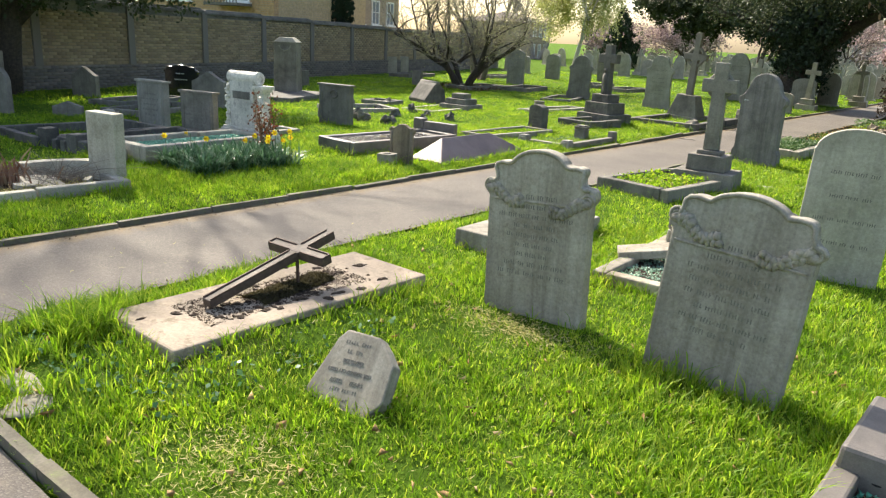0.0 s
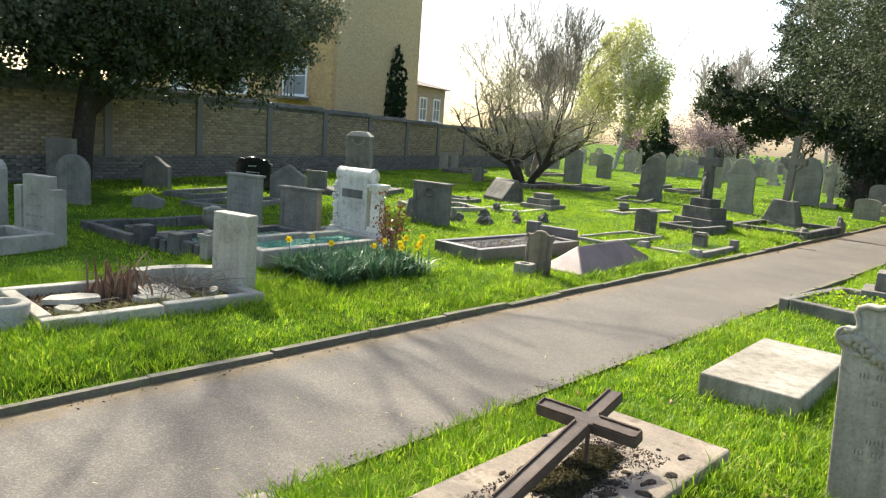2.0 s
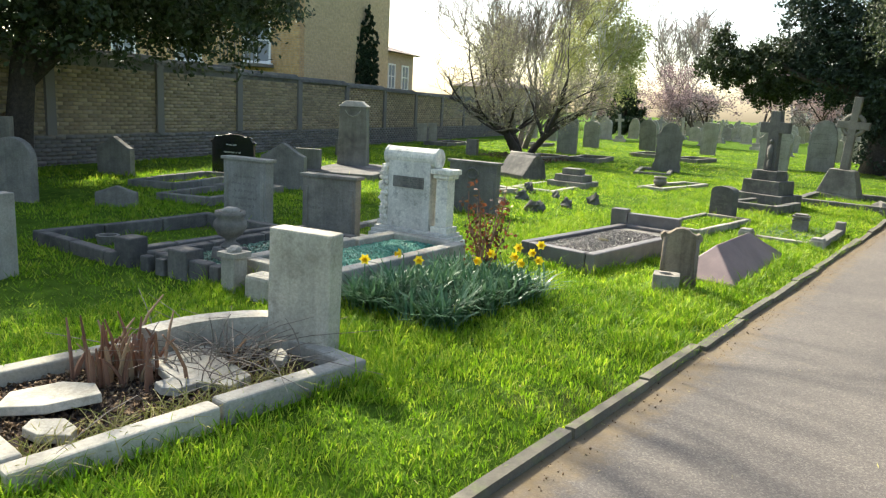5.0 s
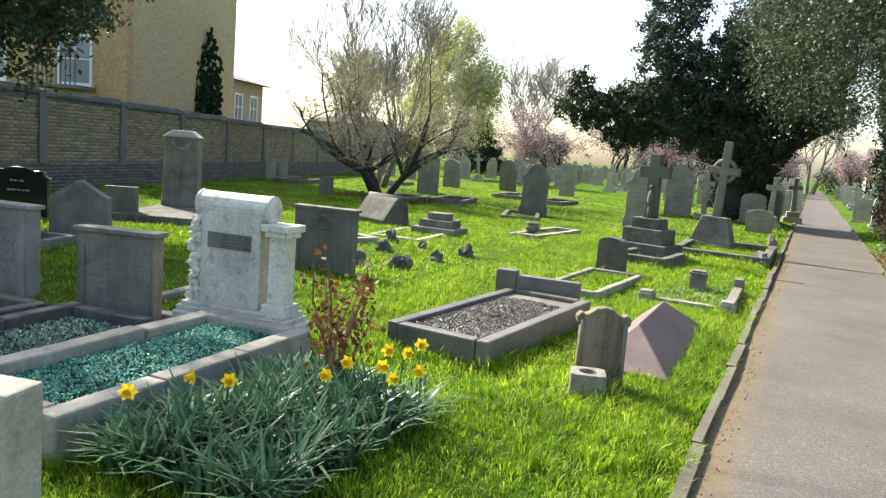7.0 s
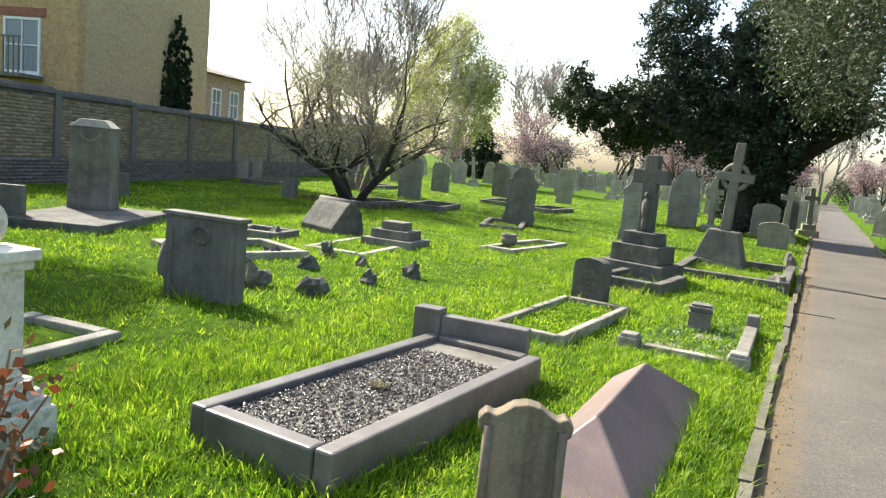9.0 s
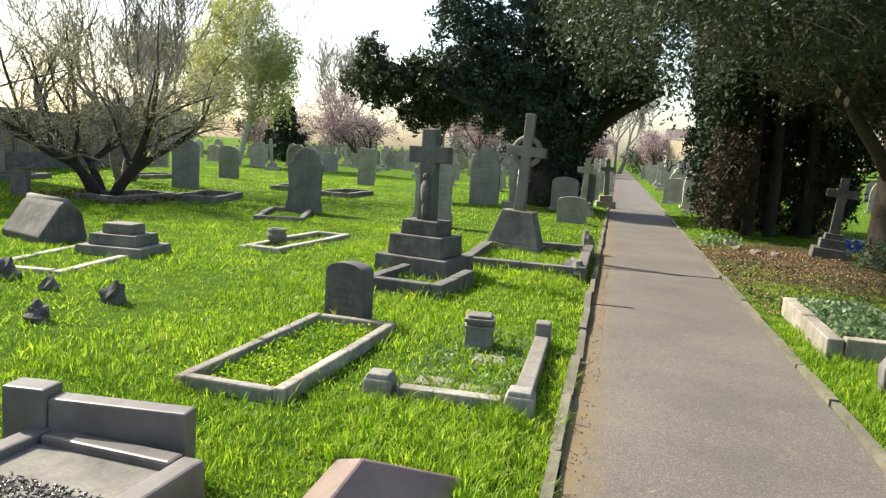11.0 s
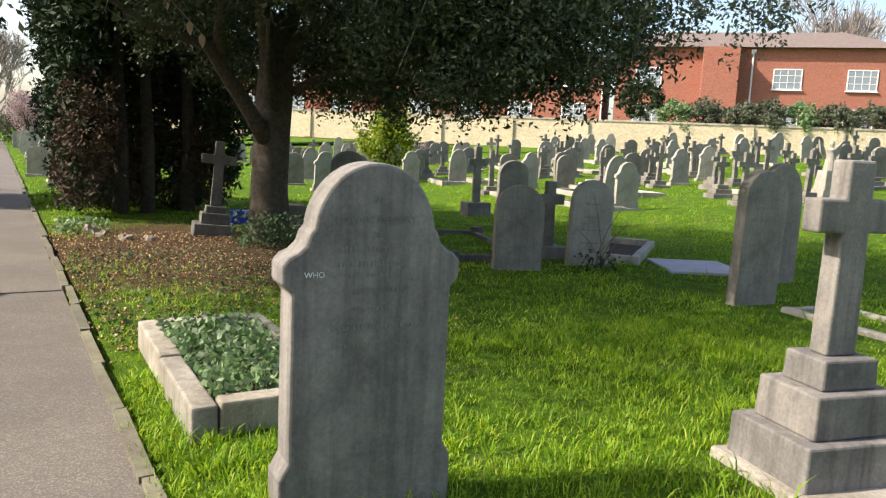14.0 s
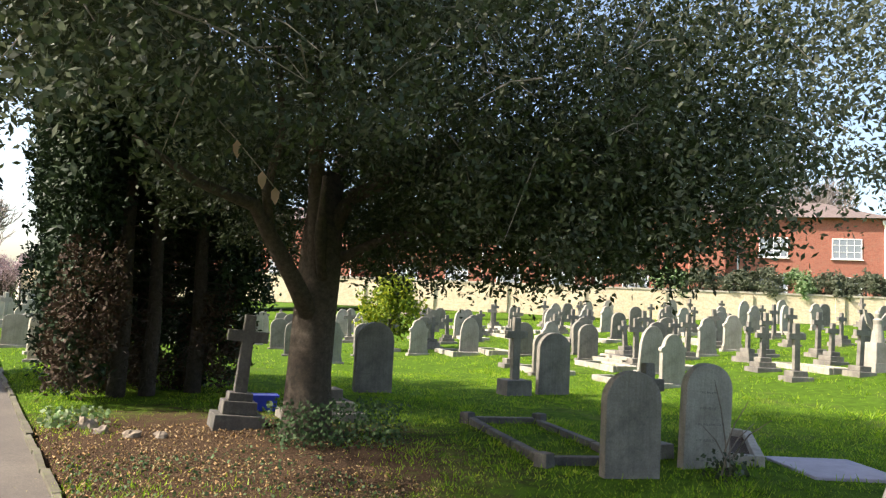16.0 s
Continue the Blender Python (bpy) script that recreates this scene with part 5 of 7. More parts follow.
for i, (px, py, w, h, k) in enumerate([(-16.9, 8.0, 0.7, 0.7, "gable"), (-14.6, 5.4, 0.6, 0.85, "round"), (-17.2, 6.2, 0.6, 1.0, "flat"), (-18.6, 15.3, 0.6, 0.5, "flat"), (-13.6, 6.2, 0.5, 0.3, "gable")]):
    headstone(k, w, h, 0.12, px, py, 20 + i * 7, SOOT, "dark headstone in the shade beside the brick wall", "shaded headstones", rows=0)
for px, py in ((-23.4, 24.0), (-23.75, 25.1)):
    headstone("flat", 0.75, 0.75, 0.1, px, py, 65, PALE, "pale square tablet leaning against the wall", "wall tablets", rows=0)
for i, (px, py, a) in enumerate([(-21.5, 23.5, 10), (-16.0, 20.8, 0), (-15.0, 22.3, 12), (-20.3, 27.6, 0), (-15.2, 27.5, 8), (-13.3, 26.6, 0)]):
    kerb_set(px, py, 1.0, 2.0, 0.18, a, SOOT, "dark low kerb on the lawn beyond the bare tree", group="far kerbs")
headstone("flat", 0.4, 0.55, 0.12, -17.6, 19.6, 0, SOOT, "small dark marker stone near the bare tree", "", rows=0)

# ---- east of the path ----
bg1 = headstone("shoulder", 0.72, 1.42, 0.16, -3.735, 12.42, -4, STAINED, "large grey shouldered headstone with worn white letters beside the path", "", (0, 0), 0, 0)
for txt, zz, size, xx in (("IN", 1.27, 0.042, 0), ("LOVING MEMORY", 1.195, 0.04, 0), ("OF", 1.14, 0.03, 0), ("WHO", 0.995, 0.03, -0.24), ("AGED 70 YEARS", 0.93, 0.032, 0.02)):
    lettering(txt, size, xx, zz, -0.082, WHITELETTER if txt == "WHO" else WORNLETTER, bg1)
tagged(part("inscription", join(word_rows(0.46, 1.03, 1.085, 2, 71, -0.0805, 0.026), word_rows(0.4, 0.985, 0.99, 1, 73, -0.0805, 0.02), word_rows(0.4, 0.72, 0.86, 3, 72, -0.0805, 0.018)), WORNLETTER, bg1, "worn unreadable lettering"), kind="stuff")
kerb_set(-3.75, 14.25, 0.86, 1.85, 0.21, -1, LICHENED, "lichen-spotted stone kerb full of ivy", 0.13, fill=PEAT, fill_z=0.12)
ground_leaves("ivy_mat", 2600, -3.75, 14.25, 0.64, 1.6, 0.12, 0.14, 0.04, IVY, "pale green ivy filling a stone kerb", 33)
solo("base_slab", box(0.9, 0.88, 0.13, (0, 0, -0.03), 0.98), LICHENED, -1.66, 11.6, -14, "pale stone slab under a stepped cross", "grave base", bevel=0.015)
bare(-1.66, 11.6, 1.0, 0.95, -14)
stone_cross(-1.70, 11.74, -14, 1.52, STAINED, "pale stone cross on three broad steps", ((0.64, 0.3), (0.47, 0.2), (0.31, 0.14)), 0.42, 0.15)
ledger(-1.2, 9.2, 0.5, 1.0, 0.06, 10, PALE, "pale sunken slab near the path")
solo("sunken_kerb", box(0.5, 0.12, 0.08, (0, 0, -0.03)), PALE, -3.05, 10.4, 30, "broken pale kerb stone in the grass", "grave kerb", bevel=0.012)
headstone("round", 0.62, 1.08, 0.12, 0.52, 17.1, -17, SOOT, "dark round-topped headstone in the tree's shade", "shaded pair", rows=4, seed=81)
headstone("round", 0.58, 1.16, 0.12, 1.70, 17.14, -17, GREY, "grey round-topped headstone with a thorny stem before it", "shaded pair", (0, 2), 4, 82)
stems("thorny_stem", 7, 1.55, 16.75, 0.05, 0.95, TWIG, "bare thorny rose stem before a headstone", 17, 0.009, flop=0.5)
ground_leaves("bramble_leaves", 140, 1.5, 16.7, 0.5, 0.4, 0.0, 0.3, 0.05, EVERGREEN, "dark bramble leaves at a headstone's foot", 34, "bramble")
stone_cross(1.6, 17.85, -10, 1.1, SOOT, "small dark stone cross between two headstones", ((0.5, 0.2),), 0.42, 0.14)
headstone("round", 0.58, 1.42, 0.13, 1.68, 14.6, -6, SOOT, "tall dark round-topped headstone on the shaded lawn", "", (0, 1), 6, 83)
headstone("gothic", 0.6, 1.5, 0.12, 3.15, 15.4, -12, SOOT, "dark pointed headstone behind another", "", rows=0)
kerb_set(3.0, 17.9, 0.9, 2.3, 0.16, -52, GREY, "stone kerb of bare earth behind the headstones", fill=PEAT, fill_z=0.06)
ledger(3.1, 16.5, 1.05, 1.15, 0.07, -30, SLATE, "smooth lilac-grey slate slab flat in the grass")
kerb_set(1.9, 13.2, 0.8, 2.0, 0.08, -8, GREY, "low kerb strewn with daisies")
kerb_set(0.98, 19.0, 1.1, 2.9, 0.13, -19.7, DARKSTONE, "dark kerb with corner posts in tree shade")
for px, py in ((0.93, 20.5), (1.95, 20.15), (-0.03, 17.75)):
    solo("corner_post", box(0.17, 0.17, 0.22, (0, 0, -0.03), 0.9), DARKSTONE, px, py, 15, "dark stone corner post of a kerb", "post", "kerb posts", bevel=0.012)
headstone("round", 0.74, 1.33, 0.13, 1.3, 24.1, -6, SOOT, "dark round-topped headstone beyond the tree", "", rows=5, seed=84)
headstone("round", 0.72, 1.28, 0.13, 4.9, 23.2, -10, SOOT, "dark headstone with a rounded top on open grass", "", rows=5, seed=85)
stone_cross(4.0, 23.3, -10, 1.55, SOOT, "dark stone cross on a square block", ((0.56, 0.34),), 0.46, 0.15)
bt = thing("stepped_stone", -0.95, 21.3, -8, "dark stepped grave base under the tree", "grave base")
for w, z0, z1 in ((1.1, -0.05, 0.16), (0.8, 0.16, 0.3), (0.5, 0.3, 0.46)):
    part("step", box(w, w * 0.7, z1 - z0, (0, 0, z0), 0.97), SOOT, bt, "", 0.012)
# the darkest stone colour replaces tree shade that misses this cross
stone_cross(-2.22, 21.0, -8, 1.42, DARKSTONE, "grey stone cross by the tree trunk on stepped base, coloured dark for shade", ((0.62, 0.2), (0.42, 0.16), (0.3, 0.1)), 0.5, 0.14, lean=(0, 4))
blue = thing("plastic_box", -1.42, 22.3, -12, "bright blue plastic box standing by the tree trunk", "box", z=-0.01)
part("tub", join(box(0.36, 0.26, 0.27, (0, 0, 0), 1.06)), BLUEPLASTIC, blue, "", 0.012)
part("rim", join(box(0.42, 0.02, 0.03, (0, -0.147, 0.245)), box(0.42, 0.02, 0.03, (0, 0.147, 0.245)), box(0.02, 0.274, 0.03, (-0.2, 0, 0.245)), box(0.02, 0.274, 0.03, (0.2, 0, 0.245))), BLUEPLASTIC, blue)
for i, (px, py, r) in enumerate([(-3.85, 21.3, 0.13), (-3.75, 20.9, 0.1), (-3.5, 20.6, 0.09), (-3.2, 20.5, 0.08)]):
    solo("rough_stone", lump(r, r * 0.8, r * 0.9, 500 + i, 0.3), CONCRETE, px, py, 0, "rough pale stone at the foot of the conifers", "stone", "edge stones", z=r * 0.4)

# the far field of graves: a few patterns, then copies
proto = [
    headstone("round", 0.62, 1.1, 0.12, 10.1, 39.8, -12, SOOT, "grey headstone in the crowded far field", "far headstones", plinth=(0.78, 0.24, 0.1), rows=0, z=rise(10.1)),
    headstone("gothic", 0.62, 1.25, 0.12, 4.9, 35.7, -12, GREY, "pointed grey headstone in the crowded far field", "far headstones", plinth=(0.78, 0.24, 0.1), rows=0, z=rise(4.9)),
    stone_cross(10.9, 21.7, -20, 1.35, SOOT, "dark stone cross in the crowded far field", ((0.6, 0.14), (0.4, 0.13)), 0.46, 0.14, "far crosses", rise(10.9)),
    stone_cross(11.9, 23.2, -20, 1.15, SOOT, "grey stone cross on steps in the far field", ((0.7, 0.14), (0.5, 0.13), (0.34, 0.12)), 0.42, 0.13, "far crosses", rise(11.9)),
    headstone("shoulder", 0.66, 1.2, 0.12, 13.9, 26.4, -15, GREY, "pale shouldered headstone in the far field", "far headstones", plinth=(0.78, 0.24, 0.1), rows=0, z=rise(13.9)),
]
rnd = random.Random(77)
known = [(7.1, 42.9, 0), (8, 42, 1), (13.4, 53.2, 1), (10.5, 37.1, 2), (15, 43.2, 0), (12.4, 37.5, 1), (9.5, 28.6, 4), (12.3, 31.5, 3), (13.6, 32, 2), (13.1, 30.9, 0), (11.8, 27.7, 3), (9.3, 24.6, 1), (8.0, 22.8, 4), (17, 30.5, 2), (16.2, 27.8, 2), (17.5, 28.3, 3), (20.9, 28.7, 2), (15.7, 21.8, 2), (16.8, 21.8, 3), (18.1, 21.8, 2)]
for gx_ in range(15):
    for gy_ in range(14):
        px = 7.5 + gx_ * 1.55 + rnd.gauss(0, 0.35)
        py = 20.5 + gy_ * 2.0 + gx_ * -0.35 + rnd.gauss(0, 0.4)
        if rnd.random() < 0.42 or px * 0.743 + py * 0.669 > 41.5 + 7.5 or (px - 9) ** 2 + (py - 21) ** 2 < 9:
            continue
        known.append((px, py, rnd.choice((0, 0, 1, 2, 2, 3, 3, 4))))
for gy_ in range(9):
    for gx_ in range(6):
        if rnd.random() < 0.35:
            known.append((0.5 + gx_ * 1.6 + rnd.gauss(0, 0.3), 31 + gy_ * 2.6 + rnd.gauss(0, 0.4), rnd.choice((0, 0, 1, 4, 3))))
for px, py, k in known:
    copy_thing(proto[k], pose(px, py, rise(px), rnd.gauss(0, 1.5), rnd.gauss(0, 2.0), -14 + rnd.gauss(0, 7)))
st = join(box(0.7, 0.6, 0.3, (0, 0, -0.05), 0.9), box(0.5, 0.45, 0.5, (0, 0, 0.25), 0.8), lathe([(0.16, 0.75), (0.13, 1.0), (0.1, 1.2), (0.12, 1.3), (0.05, 1.36), (0.07, 1.45), (0.05, 1.52), (0.01, 1.55)], 14), moved(prism([(0, 0), (0.22, 0.2), (0.3, 0.55), (0.12, 0.35)], 0.05), pose(0.06, 0.06, 1.0)), moved(prism([(0, 0), (-0.12, 0.35), (-0.3, 0.55), (-0.22, 0.2)], 0.05), pose(-0.06, 0.06, 1.0)))
solo("statue", st, PALE, 13.9, 21.4, -20, "weathered winged statue on a stone pedestal", "statue", z=rise(13.9), smooth=False)
fk = kerb_set(9.6, 26.3, 0.9, 2.0, 0.15, -14, PALE, "pale low kerb in the far field", group="far field kerbs", z=rise(9.6))
for i in range(34):
    px, py = 7 + rnd.random() * 17, 22 + rnd.random() * 22
    copy_thing(fk, pose(px, py, rise(px), 0, 0, -14 + rnd.gauss(0, 4)))

# far graves north, both sides of the path
# pale limestone on all of these puts distance haze into the colour
fp = [
    headstone("round", 0.66, 1.15, 0.13, -11.5, 38.0, 4, PALE, "grey headstone in the distant rows", "distant headstones", plinth=(0.82, 0.26, 0.1), rows=0),
    headstone("gothic", 0.66, 1.3, 0.13, -9.8, 36.5, 4, PALE, "pointed headstone in the distant rows", "distant headstones", plinth=(0.82, 0.26, 0.1), rows=0),
    stone_cross(-8.6, 33.8, 4, 1.5, PALE, "grey stone cross in the distant rows", ((0.6, 0.2), (0.4, 0.18)), 0.46, 0.14, "distant crosses"),
    headstone("segment", 0.72, 0.95, 0.13, -7.4, 35.5, 4, PALE, "low headstone in the distant rows, paled for haze", "distant headstones", plinth=(0.82, 0.26, 0.1), rows=0),
]
for row in range(16):
    py = 35 + row * 3.4
    for col in range(15):
        px = -7.2 - col * 1.75 + rnd.gauss(0, 0.4)
        if rnd.random() < 0.25 or (px < -26 and row < 3):
            continue
        if row < 2 and px < -13 and rnd.random() < 0.6:
            continue
        copy_thing(rnd.choice(fp), pose(px, py + rnd.gauss(0, 0.8), 0, rnd.gauss(0, 1.5), rnd.gauss(0, 2.5), 4 + rnd.gauss(0, 8)))
for i in range(20):
    copy_thing(rnd.choice(fp), pose(-3.4 + rnd.gauss(0, 0.25), 30.5 + i * 2.4, 0, 0, rnd.gauss(0, 2), 3 + rnd.gauss(0, 8)))
for i in range(14):
    copy_thing(rnd.choice(fp), pose(-7.0 + rnd.gauss(0, 0.3), 26 + i * 1.5, 0, 0, rnd.gauss(0, 2), 3 + rnd.gauss(0, 8)))

# ---- west boundary wall ----
WA, WB = Vector((-15.6, -3.0, 0)), Vector((-27.4, 37.0, 0))
wd = (WB - WA).normalized()
wturn = math.degrees(math.atan2(wd.y, wd.x))
wl = (WB - WA).length
wall = tagged(part("wall_west", box(wl, 0.26, 2.05, (wl / 2, 0, -0.1)), MORTAR), "tall sooty stock-brick boundary wall with piers", "wall", kind="structure")
wall.matrix_world = pose(*WA, 0, 0, wturn)
bay = wl / 15
for i in range(16):
    top_z = 2.38 - 0.045 * i
    part("pier", box(0.2, 0.06, top_z - 0.62, (i * bay, -0.165, 0.6)), DARKBRICKPIECE, wall, "dark brick pier")
    if i < 15:
        part("coping", join(box(bay - 0.02, 0.40, 0.09, ((i + 0.5) * bay, 0, top_z - 0.13)), box(bay - 0.02, 0.30, 0.06, ((i + 0.5) * bay, 0, top_z - 0.04), 0.9)), COPING, wall, "sooty stone coping", 0.01)
        part("wall_head", box(bay - 0.01, 0.275, top_z - 0.13 - 1.9, ((i + 0.5) * bay, 0, 1.9)), COPING, wall)


def brick_face(n0, n1, z0, z1, mat, name, proud, label):
    """Courses of single bricks on the wall's near face, in one mesh."""
    r = np.random.default_rng(int(z0 * 100) + 3)
    us, zs = [], []
    rowsn = int((z1 - z0) / 0.075)
    for k in range(rowsn):
        u = np.arange(n0 + (0.11 if k % 2 else 0), n1, 0.225)
        us.append(u)
        zs.append(np.full(len(u), z0 + k * 0.075))
    u, z = np.concatenate(us), np.concatenate(zs)
    n = len(u)
    d = proud + r.uniform(-0.004, 0.006, n)
    a = np.array([(0, 0, 0), (0.213, 0, 0), (0.213, 0, 0.064), (0, 0, 0.064), (0, 1, 0), (0.213, 1, 0), (0.213, 1, 0.064), (0, 1, 0.064)])
    V = np.zeros((n, 8, 3))
    V[:, :, 0] = u[:, None] + a[None, :, 0]
    V[:, :, 1] = np.where(a[None, :, 1] == 0, -0.13 - d[:, None], -0.125)
    V[:, :, 2] = z[:, None] + a[None, :, 2]
    o = np.arange(n)[:, None, None] * 8
    F = (np.array([(0, 1, 2, 3), (3, 2, 6, 7), (1, 0, 4, 5), (0, 3, 7, 4), (2, 1, 5, 6)])[None] + o).reshape(-1, 4)
    ob = new(name, fast_mesh(name, V.reshape(-1, 3), F, mat))
    ob.parent = wall
    tagged(ob, label, kind="stuff")


brick_face(3, wl, 0.62, 1.9, BRICKPIECE, "bricks", 0.007, "weathered yellow-brown bricks")
brick_face(3, wl, 0.0, 0.6, DARKBRICKPIECE, "plinth_bricks", 0.045, "dark brick plinth")

# east boundary wall
EN = Vector((0.743, 0.669, 0))
ED = Vector((0.669, -0.743, 0))
EC = Vector((28.5, 40.6, 0))
eturn = math.degrees(math.atan2(ED.y, ED.x))
ew = tagged(part("wall_east", box(90, 0.3, 1.75, (0, 0, -0.1)), YELLOWBRICK), "sunlit yellow stock-brick boundary wall", "wall", kind="structure")
ew.matrix_world = pose(EC.x, EC.y, 1.85, 0, 0, eturn)
part("coping", box(90, 0.4, 0.1, (0, 0, 1.65)), PALE, ew, "pale stone coping")
for i in range(-9, 10):
    part("pier", box(0.45, 0.12, 1.62, (i * 4.6, -0.21, -0.05)), YELLOWBRICK, ew)


def at_east(along, back):
    return EC + ED * along + EN * back


# ---- buildings ----


def window(parent, x, y, z, w, h, turn=0, bars=(2, 2), frame_mat=None):
    """A recessed sash window with frame, glazing bars, pane and sill."""
    fm = frame_mat or WHITEPAINT
    root = part("window", join(box(w, 0.06, 0.07, (0, 0, 0)), box(w, 0.06, 0.07, (0, 0, h - 0.07)), box(0.07, 0.06, h - 0.14, (-w / 2 + 0.035, 0, 0.07)), box(0.07, 0.06, h - 0.14, (w / 2 - 0.035, 0, 0.07))), fm, parent)
    root.matrix_local = pose(x, y, z, 0, 0, turn)
    part("pane", box(w - 0.14, 0.01, h - 0.14, (0, 0.01, 0.07)), PANE, root)
    b = []
    for i in range(1, bars[0]):
        b.append(box(0.035, 0.04, h - 0.14, (-w / 2 + w * i / bars[0], 0, 0.07)))
    for j in range(1, bars[1]):
        b.append(box(w - 0.14, 0.04, 0.035, (0, 0, h * j / bars[1])))
    if b:
        part("glazing_bars", join(*b), fm, root)
    part("sill", box(w + 0.16, 0.16, 0.06, (0, -0.04, -0.06)), fm, root)
    return root


# brick block behind the west wall
RR = Vector((-26.2, 25.2, 0))
CCn = RR - wd * 6.6
bl = thing("brick_building", CCn.x, CCn.y, wturn, "tall yellow-brown brick block with white windows behind the wall", "building")
part("gable_wall", box(6.6, 0.3, 8.9, (3.3, 0.15, -0.1)), OLIVEBRICK, bl, "olive brick flank")
part("rear_wall", box(6.6, 0.3, 8.9, (3.3, 11.85, -0.1)), OLIVEBRICK, bl)
part("front_wall", box(0.3, 12.0, 8.9, (-0.152, 6.0, -0.1)), STOCK, bl, "orange stock-brick front")
part("end_wall", box(0.3, 11.4, 8.9, (6.45, 6.0, -0.1)), OLIVEBRICK, bl)
part("roof", box(7.4, 12.6, 0.4, (3.2, 6.0, 8.8), 0.9), ROOFTILE, bl)
for fz in (2.6, 5.6):
    for fy in (1.7, 4.6, 7.6, 10.4):
        window(bl, -0.32, fy, fz, 1.15, 1.5, -90, (2, 2))
        part("lintel", box(0.06, 1.4, 0.24, (-0.31, fy, fz + 1.52)), REDBRICK, bl, "red brick lintel")
bal = part("balcony", box(0.9, 1.6, 0.1, (-0.78, 1.8, 2.45)), SOOT, bl, "dark metal balcony")
part("handrail", box(0.05, 1.6, 0.05, (-1.2, 1.8, 3.45)), SOOT, bal)
for k in range(11):
    part("baluster", box(0.03, 0.03, 0.9, (-1.2, 1.05 + 0.15 * k, 2.55)), SOOT, bal)

# rendered houses further along the west side
for i, (d, b, w, h) in enumerate(((3.7, 1.6, 5.2, 3.95), (40.0, 4.0, 6.0, 3.4))):
    c = RR + wd * d + Vector((-wd.y, wd.x, 0)) * b
    ho = thing("terraced_house", c.x, c.y, wturn, "small buff brick house with a hipped roof behind the wall", "house", "west houses")
    part("house_wall", box(w, 7.0, h, (0, 3.5, -0.1)), BUFF, ho)
    part("roof", ([(-w / 2 - 0.4, -0.4, h - 0.12), (w / 2 + 0.4, -0.4, h - 0.12), (w / 2 + 0.4, 7.4, h - 0.12), (-w / 2 - 0.4, 7.4, h - 0.12), (-w / 2 + 2.6, 3.5, h + 0.9), (w / 2 - 2.6, 3.5, h + 0.9)], [(3, 2, 1, 0), (0, 1, 5, 4), (1, 2, 5), (2, 3, 4, 5), (3, 0, 4)]), ROOFTILE, ho)
    for fz in (0.2, 2.1):
        for fx in (-w * 0.3, 0, w * 0.3):
            window(ho, fx, -0.03, fz, 0.8, 1.2, 0, (2, 2))

# red brick houses behind the east wall
for i, (al, bk_, w, h) in enumerate(((-13.5, 13.5, 17.0, 5.6), (5.5, 12.5, 19.0, 6.4), (26.0, 12.0, 19.0, 6.6), (-34.0, 14.0, 18.0, 5.8))):
    c = at_east(al, bk_)
    ho = thing("red_brick_house", c.x, c.y, eturn, "long red brick house row with white windows and low roof", "house", "east houses", z=3.3)
    part("house_wall", box(w, 7.0, h + 1.4, (0, 3.5, -1.5)), REDBRICK, ho)
    part("roof", ([(-w / 2 - 0.5, -0.5, h - 0.12), (w / 2 + 0.5, -0.5, h - 0.12), (w / 2 + 0.5, 7.5, h - 0.12), (-w / 2 - 0.5, 7.5, h - 0.12), (-w / 2 + 3.2, 3.5, h + 1.5), (w / 2 - 3.2, 3.5, h + 1.5)], [(3, 2, 1, 0), (0, 1, 5, 4), (1, 2, 5), (2, 3, 4, 5), (3, 0, 4)]), ROOFTILE, ho)
    n = int(w / 4.2)
    for k in range(n):
        fx = -w / 2 + w * (k + 0.5) / n
        for fz in (0.7, 3.4):
            window(ho, fx, -0.03, fz, 1.9, 1.45, 0, (4, 3))
        if k % 2:
            part("downpipe", tube([(fx + w / n / 2, -0.08, 0), (fx + w / n / 2, -0.08, h - 0.3)], [0.06, 0.06], 8), WHITEPAINT, ho, "white downpipe")
            part("hopper", box(0.3, 0.2, 0.3, (fx + w / n / 2, -0.1, h - 0.55)), WHITEPAINT, ho)
    if i == 1:
        part("porch_wing", box(2.4, 1.6, h - 0.15, (-2.2, -0.78, -0.1)), REDBRICK, ho)

# houses closing the far end
for i, (px, py, w, m, rm) in enumerate(((-20, 92, 10, RENDERED, REDTILE), (-13, 96, 9, WHITEPAINT, REDTILE), (4, 98, 9, RENDERED, ROOFTILE), (14, 96, 10, REDBRICK, ROOFTILE))):
    ho = thing("distant_house", px, py, 0, "pale distant house with a tiled roof", "house", "distant houses")
    part("house_wall", box(w, 7, 3.6, (0, 3.5, -0.1)), m, ho)
    part("roof", ([(-w / 2 - 0.4, -0.4, 3.4), (w / 2 + 0.4, -0.4, 3.4), (w / 2 + 0.4, 7.4, 3.4), (-w / 2 - 0.4, 7.4, 3.4), (-w / 2, 3.5, 5.6), (w / 2, 3.5, 5.6)], [(3, 2, 1, 0), (0, 1, 5, 4), (1, 2, 5), (2, 3, 4, 5), (3, 0, 4)]), rm, ho)
    for fz in (0.5, 2.1):
        for fx in (-w * 0.3, 0, w * 0.3):
            window(ho, fx, -0.03, fz, 1.3, 1.2, 0, (2, 2))

# ---- trees ----


